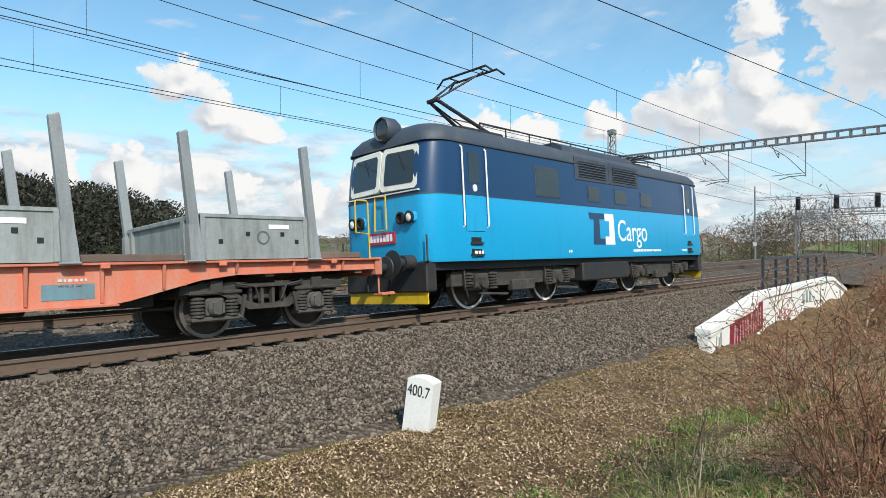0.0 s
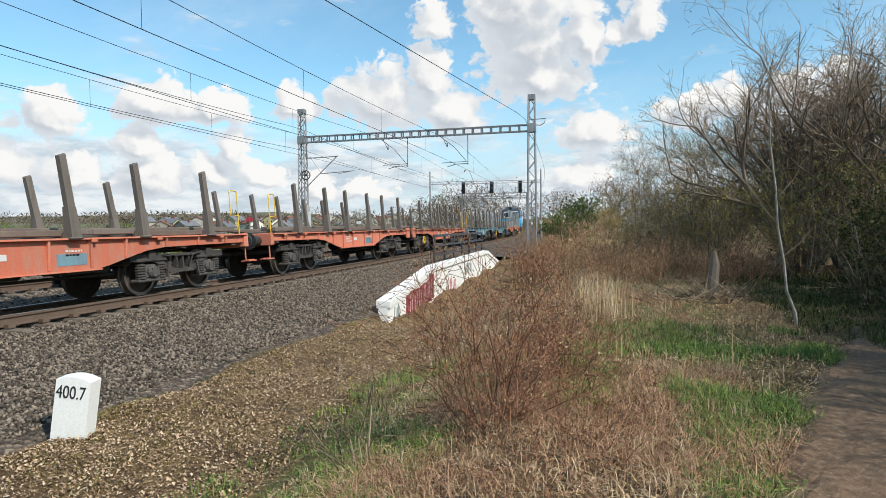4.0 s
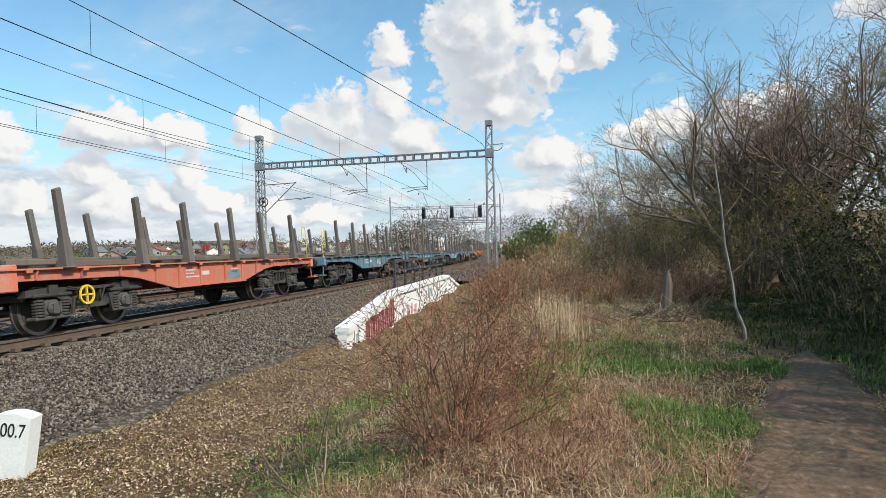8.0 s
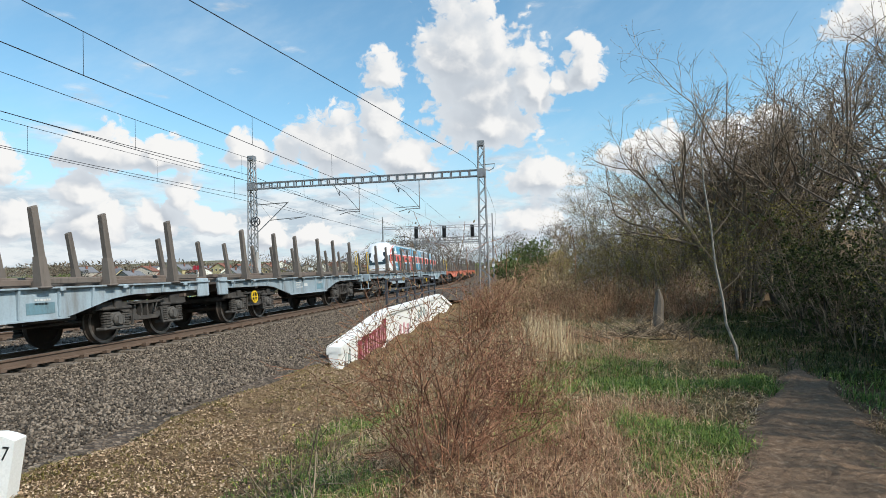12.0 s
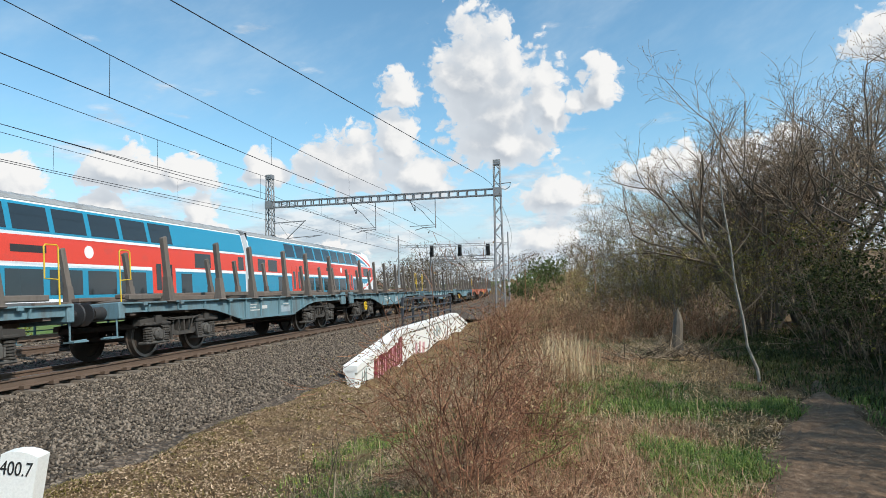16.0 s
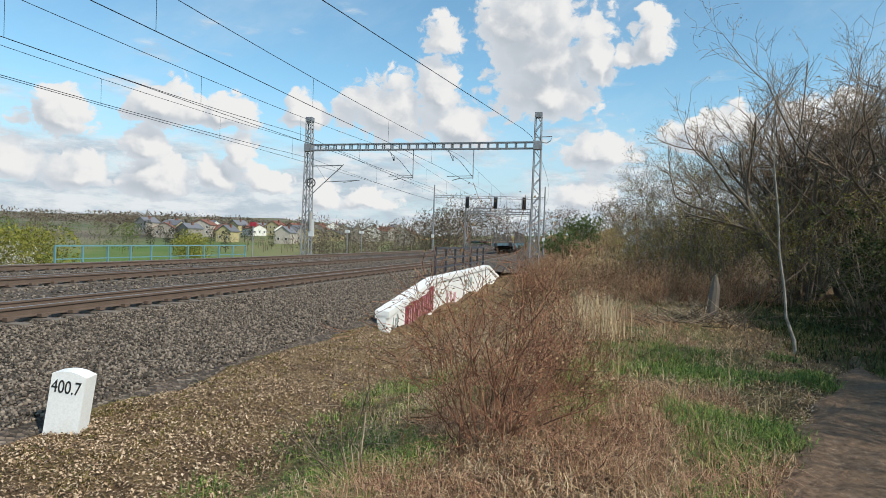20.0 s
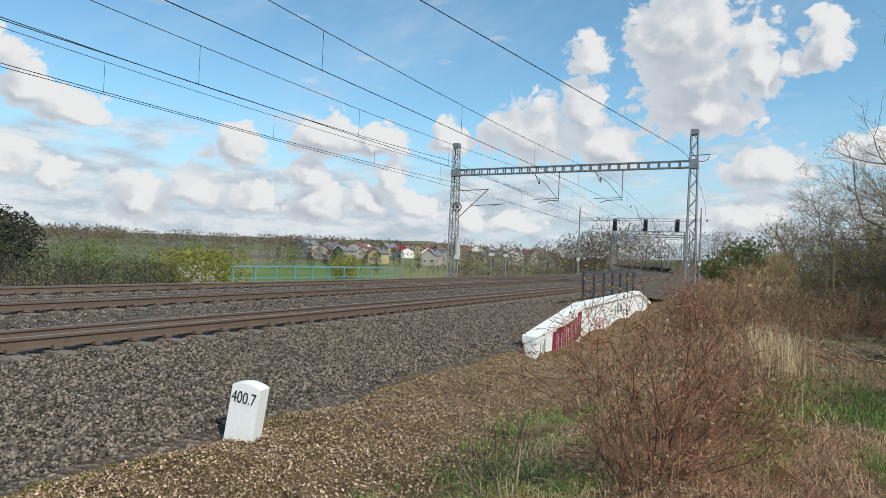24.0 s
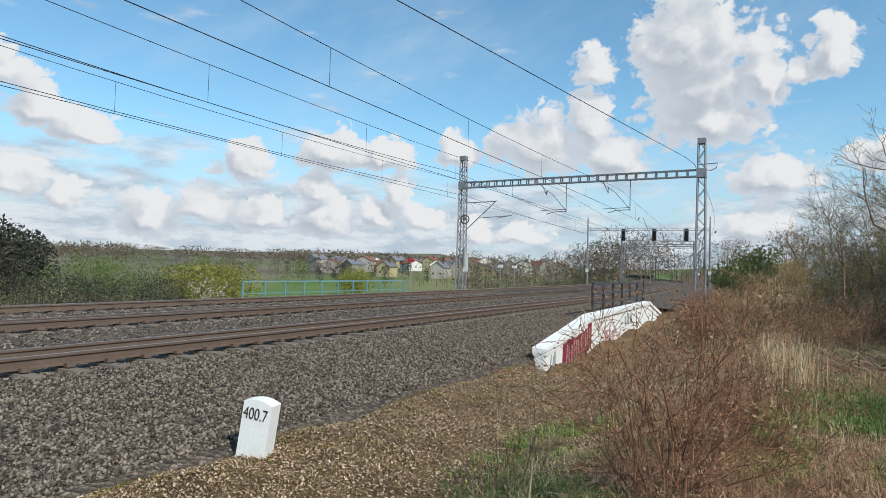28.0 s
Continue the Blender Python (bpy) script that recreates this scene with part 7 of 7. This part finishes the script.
# ---- dead wood, stump and reeds ----
def stump(x, y):
    t = thing("tree_stump", "short broken grey tree stump", "tree stump", at_ground(x, y))
    part("wood", Mesh().tube([(0, 0, -0.2), (0.02, 0, 0.4), (0.06, 0.02, 0.8), (0.05, 0.0, 1.05)], [0.16, 0.12, 0.10, 0.03], 9), M["bark"], t)


stump(12.1, 14.0)
rng = np.random.default_rng(77)
seg = []
for i in range(160):
    x, y = 11.7 + rng.normal() * 0.6, 13.7 + rng.normal() * 0.5
    a, l = rng.uniform(0, 6.28), rng.uniform(0.4, 1.3)
    z = ground_z(x, y)
    seg.append((x, y, z + 0.05, 0.009, x + math.cos(a) * l * 0.8, y + math.sin(a) * l * 0.8, z + rng.uniform(0.1, 0.6), 0.003))
tagged(new("brushwood", fast_mesh("brushwood", *rods(seg, 4), M["twig"])), "heap of cut grey brushwood on dry grass", "brushwood", kind="stuff")


def blades(n, rng, place, height, width, mat, name, label, lean=0.35, curl=0.5):
    """Joined tufts: every blade a bent sliver. place(rng, n) gives x, y."""
    x, y = place(rng, n)
    z = np.array([ground_z(a, b) for a, b in zip(x, y)])
    h = height * rng.uniform(0.45, 1.25, n)
    a = rng.uniform(0, 2 * np.pi, n)
    k = np.abs(rng.normal(0, lean, n))
    dx, dy = np.cos(a) * k, np.sin(a) * k
    b = a + rng.uniform(0.8, 2.3, n)
    wx, wy = np.cos(b) * width * rng.uniform(0.5, 1.3, n), np.sin(b) * width * rng.uniform(0.5, 1.3, n)
    base = np.stack([x, y, z - 0.02], 1)
    mid = base + np.stack([dx * h * 0.45, dy * h * 0.45, h * 0.62], 1)
    tip = base + np.stack([dx * h * (1 + curl), dy * h * (1 + curl), h * (1.0 - 0.35 * k)], 1)
    w = np.stack([wx, wy, np.zeros(n)], 1)
    v = np.stack([base - w, base + w, mid + w * 0.8, mid - w * 0.8, tip + w * 0.12, tip - w * 0.12], 1).reshape(-1, 3)
    f = np.array([[0, 1, 2, 3], [3, 2, 4, 5]])
    f = (f[None] + (np.arange(n) * 6)[:, None, None]).reshape(-1, 4)
    return tagged(new(name, fast_mesh(name, v, f, mat)), label, "grass", kind="stuff")


def strip(u0, u1, y0, y1, power=1.6, keep=None):
    """Random places between two offsets from the track, thicker towards the near end; keep(x, y) thins them into tufts."""
    def f(rng, n):
        xs, ys = [], []
        while len(xs) < n:
            y = y0 + (y1 - y0) * rng.random(n) ** power
            x = rng.uniform(u0, u1, n) + np.array([cx(q) for q in y])
            for a, b in zip(x, y):
                if abs(a - path_mid(b)) < path_half(b) - 0.05:
                    continue
                if keep is None or noise.noise((a * keep[0], b * keep[0], keep[1])) > keep[2] + rng.uniform(-0.25, 0.25):
                    xs.append(a)
                    ys.append(b)
        return np.array(xs[:n]), np.array(ys[:n])
    return f


def on_path(rng, n):
    y = rng.uniform(2.0, 9.5, n)
    side = rng.choice((-1.0, 1.0), n) * (1 - rng.random(n) ** 1.6)
    return np.array([path_mid(q) + d * path_half(q) * 1.3 for q, d in zip(y, side)]), y


def tufts(place, spread, per):
    """Clumps the places of another scatter."""
    def f(rng, n):
        x, y = place(rng, n // per + 1)
        x, y = np.repeat(x, per)[:n], np.repeat(y, per)[:n]
        return x + rng.normal(size=n) * spread, y + rng.normal(size=n) * spread
    return f


def litter(n, rng, place, size, mat, name, label):
    """Joined curled dead leaves lying on the ground at all tilts."""
    x, y = place(rng, n)
    z = np.array([ground_z(a, b) for a, b in zip(x, y)]) + rng.uniform(0.0, 0.03, n)
    a = rng.uniform(0, 2 * np.pi, n)
    s = size * rng.uniform(0.5, 1.5, n)
    u = np.stack([np.cos(a), np.sin(a), rng.normal(0, 0.45, n)], 1) * s[:, None]
    v = np.stack([-np.sin(a), np.cos(a), rng.normal(0, 0.45, n)], 1) * (s * rng.uniform(0.35, 0.75, n))[:, None]
    curl = np.stack([np.zeros(n), np.zeros(n), s * rng.uniform(0.0, 0.5, n)], 1)
    c = np.stack([x, y, z], 1)
    p = np.stack([c - u, c + v + curl, c + u, c - v + curl], 1).reshape(-1, 3)
    q = np.arange(n)[:, None] * 4
    f = np.concatenate([q + np.array([[0, 1, 2]]), q + np.array([[0, 2, 3]])])
    return tagged(new(name, fast_mesh(name, p, f, mat)), label, "leaf litter", kind="stuff")


rng = np.random.default_rng(5)
litter(150000, rng, strip(5.0, 8.5, 1.0, 26, 1.9), 0.0125, M["litter"], "leaf_litter", "dry curled brown leaves over the slope")
litter(34000, rng, strip(8.3, 12.6, 2.2, 22, 1.5), 0.013, M["litter"], "leaf_litter", "dry brown leaves among the matted grass")
litter(5000, rng, on_path, 0.011, M["litter"], "leaf_litter", "trodden leaves and crumbs along the path")
litter(9000, rng, strip(12.4, 18.5, 6.0, 22, 1.2), 0.014, M["litter"], "leaf_litter", "dead leaves under the trees")
blades(26000, rng, strip(5.0, 8.6, 1.0, 34, 1.9), 0.045, 0.004, M["straw"], "dry_grass", "short matted straw-coloured grass on the slope", 1.5)
blades(26000, rng, tufts(strip(4.55, 5.7, 1.0, 30, 1.7), 0.05, 26), 0.045, 0.004, M["moss"], "mossy_grass", "olive moss and short grass along the ballast edge", 0.9)
blades(15000, rng, tufts(strip(5.4, 8.0, 1.0, 26, 1.7, keep=(0.9, 31, 0.05)), 0.06, 24), 0.05, 0.004, M["moss"], "mossy_grass", "olive mossy tufts among the leaves", 0.9)
blades(36000, rng, strip(7.9, 13.0, 1.8, 30), 0.10, 0.0042, M["straw"], "dry_grass", "matted dry straw grass", 1.5)
blades(26000, rng, strip(8.2, 11.4, 1.6, 16, keep=(0.55, 2, -0.05)), 0.16, 0.0024, M["reddead"], "dead_stems", "matted red-brown dead weed stems", 1.8)
blades(17000, rng, tufts(strip(10.7, 12.6, 3.4, 10.5, 1.1, keep=(0.8, 4, 0.10)), 0.09, 40), 0.12, 0.0042, M["blade"], "green_grass", "fresh green grass tufts beside the path", 0.75)
blades(9000, rng, tufts(strip(9.6, 11.0, 5.5, 11.0, 1.1, keep=(0.7, 11, 0.1)), 0.08, 30), 0.12, 0.0045, M["blade"], "green_grass", "scattered fresh green grass in the dry mat", 0.8)
blades(14000, rng, tufts(strip(6.9, 8.9, 2.2, 9.5, 1.1, keep=(0.8, 9, 0.05)), 0.08, 30), 0.11, 0.0045, M["blade"], "green_grass", "fresh green grass in the hollow", 0.7)
blades(9000, rng, tufts(strip(13.3, 15.4, 3.0, 9.0, 1.1, keep=(0.6, 17, -0.1)), 0.10, 30), 0.14, 0.005, M["blade"], "green_grass", "green grass on the shaded side of the path", 0.8)
blades(5000, rng, tufts(strip(7.6, 11.6, 1.6, 12, 1.3), 0.06, 18), 0.17, 0.0022, M["reed"], "dry_grass", "tussocks of thin pale bent grass", 0.8)
# dark blades put the deep shade of the wood floor into colour
blades(22000, rng, tufts(strip(13.0, 18.5, 8.2, 20, 1.2), 0.12, 24), 0.16, 0.008, M["ivy"], "ground_ivy", "low plants under the trees, dark colour standing in for deep shade", 1.1)
blades(12000, rng, strip(6.0, 15.0, 24, 75, 1.0), 0.45, 0.012, M["straw"], "dry_grass", "dry hillside grass", 0.6)
blades(520, rng, lambda r, n: (9.75 + r.normal(size=n) * 0.27, 10.9 + r.normal(size=n) * 0.25), 0.72, 0.006, M["reed"], "reeds", "upright pale dry reeds", 0.2, 0.3)
blades(260, rng, lambda r, n: (9.0 + r.normal(size=n) * 0.7, 9.0 + r.normal(size=n) * 1.4), 0.5, 0.004, M["reed"], "reeds", "tall thin dry stalks", 0.2, 0.2)


# ---- loose ballast stones ----
def stones(n, rng, u0, u1, y0, y1, size, name, label, power=1.5):
    y = y0 + (y1 - y0) * rng.random(n) ** power
    u = rng.uniform(u0, u1, n)
    u = np.minimum(u, np.array([bed_edge(q) for q in y]) - 0.1)
    x = u + np.array([cx(q) for q in y])
    z = np.array([bed_z(q) for q in u]) + rng.uniform(-0.01, 0.022, n)
    s = size * rng.uniform(0.55, 1.35, n)
    octa = np.array([[1, 0, 0], [0, 1, 0], [-1, 0, 0], [0, -1, 0], [0, 0, 0.8], [0, 0, -0.8]], float)
    v = octa[None] * s[:, None, None] * rng.uniform(0.55, 1.25, (n, 6, 1)) + rng.normal(size=(n, 6, 3)) * (s * 0.16)[:, None, None]
    q = rng.normal(size=(n, 4))
    q /= np.linalg.norm(q, axis=1)[:, None]
    w, a, b, c = q.T
    rot = np.stack([np.stack([1 - 2 * (b * b + c * c), 2 * (a * b - c * w), 2 * (a * c + b * w)], 1), np.stack([2 * (a * b + c * w), 1 - 2 * (a * a + c * c), 2 * (b * c - a * w)], 1), np.stack([2 * (a * c - b * w), 2 * (b * c + a * w), 1 - 2 * (a * a + b * b)], 1)], 1)
    v = np.einsum("nij,nkj->nki", rot, v) + np.stack([x, y, z], 1)[:, None, :]
    f = np.array([[0, 1, 4], [1, 2, 4], [2, 3, 4], [3, 0, 4], [1, 0, 5], [2, 1, 5], [3, 2, 5], [0, 3, 5]])
    f = (f[None] + (np.arange(n) * 6)[:, None, None]).reshape(-1, 3)
    return tagged(new(name, fast_mesh(name, v.reshape(-1, 3), f, M["stones"])), label, "ballast", kind="stuff")


stones(88000, rng, 0.95, 4.7, 0.5, 34, 0.028, "ballast_stones", "loose crushed grey-brown ballast stones on the shoulder", 1.5)
stones(16000, rng, -2 * S - 1.2, -0.9, 4, 40, 0.035, "ballast_stones", "crushed ballast stones between the tracks", 1.3)
stones(500, rng, 4.5, 5.6, 1, 16, 0.03, "ballast_stones", "scattered stones at the grass edge", 1.5)


# ---- far woodland, one crown of slivers a tree ----
def far_wood(n, rng, place, height, mat, name, label, wide=0.33, slivers=130, size=0.36, thin=0.13):
    vs, fs, o = [], [], 0
    for i in range(n):
        x, y, zz, h = place(rng, i)
        h = h * height
        trunk = rods([(x, y, zz - 1, 0.16, x, y, zz + h * 0.6, 0.05)], 4)
        vs.append(trunk[0])
        fs.append(trunk[1] + o)
        o += len(trunk[0])
        r = rng.random((slivers, 3)) * 2 - 1
        r /= np.maximum(1, np.linalg.norm(r, axis=1)[:, None])
        c = np.array([x, y, zz + h * 0.58]) + r * np.array([h * wide, h * wide, h * 0.46])
        d = rng.normal(size=(slivers, 3)) * 0.6 + r * 0.8 + np.array([0, 0, 0.15])
        d /= np.linalg.norm(d, axis=1)[:, None]
        e = np.cross(d, rng.normal(size=(slivers, 3)))
        e /= np.linalg.norm(e, axis=1)[:, None] + 1e-9
        L = size * h / 10 * rng.uniform(0.6, 1.6, (slivers, 1))
        v = np.stack([c - d * L, c + e * L * thin, c + d * L, c - e * L * thin], 1).reshape(-1, 3)
        vs.append(v)
        fs.append(np.arange(slivers * 4).reshape(-1, 4) + o)
        o += slivers * 4
    return tagged(new(name, fast_mesh(name, np.concatenate(vs), np.concatenate(fs), mat)), label, "woodland", kind="stuff")


def polar(az0, az1, d0, d1, z0=None):
    def f(rng, i):
        a, d = radians(rng.uniform(az0, az1)), rng.uniform(d0, d1)
        x, y = 10 - math.sin(a) * d, math.cos(a) * d
        return x, y, (ground_z(x, y) if z0 is None else z0), rng.uniform(0.7, 1.2)
    return f


def slope_place(rng, i):
    a, d = rng.uniform(64.5, 96), rng.uniform(88, 150)
    x, y = 10 - math.sin(radians(a)) * d, math.cos(radians(a)) * d
    return x, y, ground_z(x, y), rng.uniform(0.75, 1.1)


rng = np.random.default_rng(15)
far_wood(70, rng, polar(10.5, 28.5, 150, 230), 11.5, M["far_wood"], "woodland", "bare brown woodland beyond the tracks", 0.42, 480)
far_wood(26, rng, polar(-4, 10, 240, 330), 15, M["far_wood"], "woodland", "bare woodland past the curve of the line", 0.42, 260)
far_wood(26, rng, polar(3, 10, 130, 220), 7, M["far_wood"], "woodland", "brown lineside scrub along the curve", 0.5, 260)
far_wood(90, rng, polar(20, 46, 240, 480), 7.5, M["far_wood"], "woodland", "bare garden trees among the houses", 0.45, 160)
far_wood(44, rng, polar(21, 40, 230, 290), 4.6, M["far_wood"], "woodland", "bare orchard trees before the houses", 0.5, 240)
far_wood(20, rng, polar(30, 48, 220, 420), 7, M["dark_wood"], "woodland", "dark conifers and hedges among the houses", 0.22, 300, 0.4, 0.3)
far_wood(9, rng, polar(36.5, 39.5, 150, 165), 6.8, M["willow"], "woodland", "light green trees at the edge of the field", 0.42, 520, 0.26, 0.5)
far_wood(44, rng, polar(53, 70, 62, 100), 5.0, M["dark_wood"], "scrub", "dark grey-brown valley scrub beyond the line", 0.6, 620, 0.28, 0.18)
far_wood(30, rng, polar(49, 68, 66, 110), 4.4, M["far_wood"], "scrub", "grey-brown valley scrub beyond the line", 0.6, 560, 0.26, 0.14)
far_wood(18, rng, polar(48, 53.5, 92, 108), 6.4, M["willow"], "scrub", "yellow-green willow scrub in the valley", 0.5, 700, 0.22, 0.5)
far_wood(24, rng, polar(54, 66, 130, 190), 6.0, M["far_green"], "scrub", "dull green trees in the valley", 0.5, 300, 0.36, 0.3)
far_wood(44, rng, polar(43, 67, 170, 420), 7.0, M["far_green"], "woodland", "dull green hedges and trees across the valley", 0.55, 260, 0.36, 0.35)
far_wood(60, rng, polar(42, 67, 200, 520), 7.0, M["far_wood"], "woodland", "bare hedges and trees across the valley", 0.55, 220, 0.36, 0.25)
far_wood(190, rng, slope_place, 9.5, M["dark_wood"], "woodland", "dark wooded slope beyond the valley", 0.5, 620, 0.30, 0.40)
far_wood(16, rng, polar(18, 34, 66, 90), 3.0, M["far_wood"], "scrub", "low scrub behind the railing", 0.7, 260)
far_wood(420, rng, polar(28, 67, 420, 1300), 11, M["far_wood"], "woodland", "distant hedges and trees on the hills", 0.8, 60, 0.9, 0.3)
far_wood(40, rng, polar(-80, -36, 40, 75), 12, M["far_wood"], "woodland", "bare woodland behind the path", 0.4, 150)

# ---- motion ----
def freight_front(t):
    """y of the front end of the first wagon half."""
    drift = np.interp(t, (0, 3, 8, 12, 15, 17.4, 28), (0.0, 0.3, 0.35, -0.45, -0.5, -0.3, -0.3))
    return 7.93 + 20.95 * t + 0.0275 * t * t + float(drift)


def emu_head(t):
    """y of the leading end of the double-deck train, which comes the other way."""
    return 1.24 + 0.8 - (21.843 + 0.5) * (t - 15.0)


def motions():
    times = [0.5 * i for i in range(57)]
    walk(LOCO, [(t, on_track(freight_front(t) + 0.58 + 7.35, 0)) for t in times])
    for i, w in enumerate(WAGONS):
        walk(w, [(t, on_track(freight_front(t) - UNIT * i - (6.73 if i % 2 == 0 else 6.345), 0)) for t in times])
    for i, c in enumerate(EMU):
        walk(c, [(t, on_track(emu_head(t) + CAR * (i + 0.5), 2)) for t in times])


# ---- sleepers, the last of the pieces ----
def lay_sleepers():
    for k, (y0, n) in enumerate(((-4.0, 150), (2.0, 110), (4.0, 60))):
        for i in range(n):
            y = y0 + i * 0.6
            part("sleeper", SLEEPER, None, tracks[k], "", on_track(y, k) @ pose(0, 0, 0, 0, 0, R.uniform(-0.6, 0.6)))
        clip = Mesh()
        for i in range(n):
            y = y0 + i * 0.6
            m = on_track(y, k)
            for s in (1, -1):
                for q in (0.13, -0.13):
                    clip.box(s * 0.7535 + q - 0.05, s * 0.7535 + q + 0.05, -0.06, 0.06, -0.20, -0.14, 0, m)
        tagged(part("rail_clips", clip, M["rail"], tracks[k], "rusty rail fastenings"), kind="stuff")


lay_sleepers()
motions()
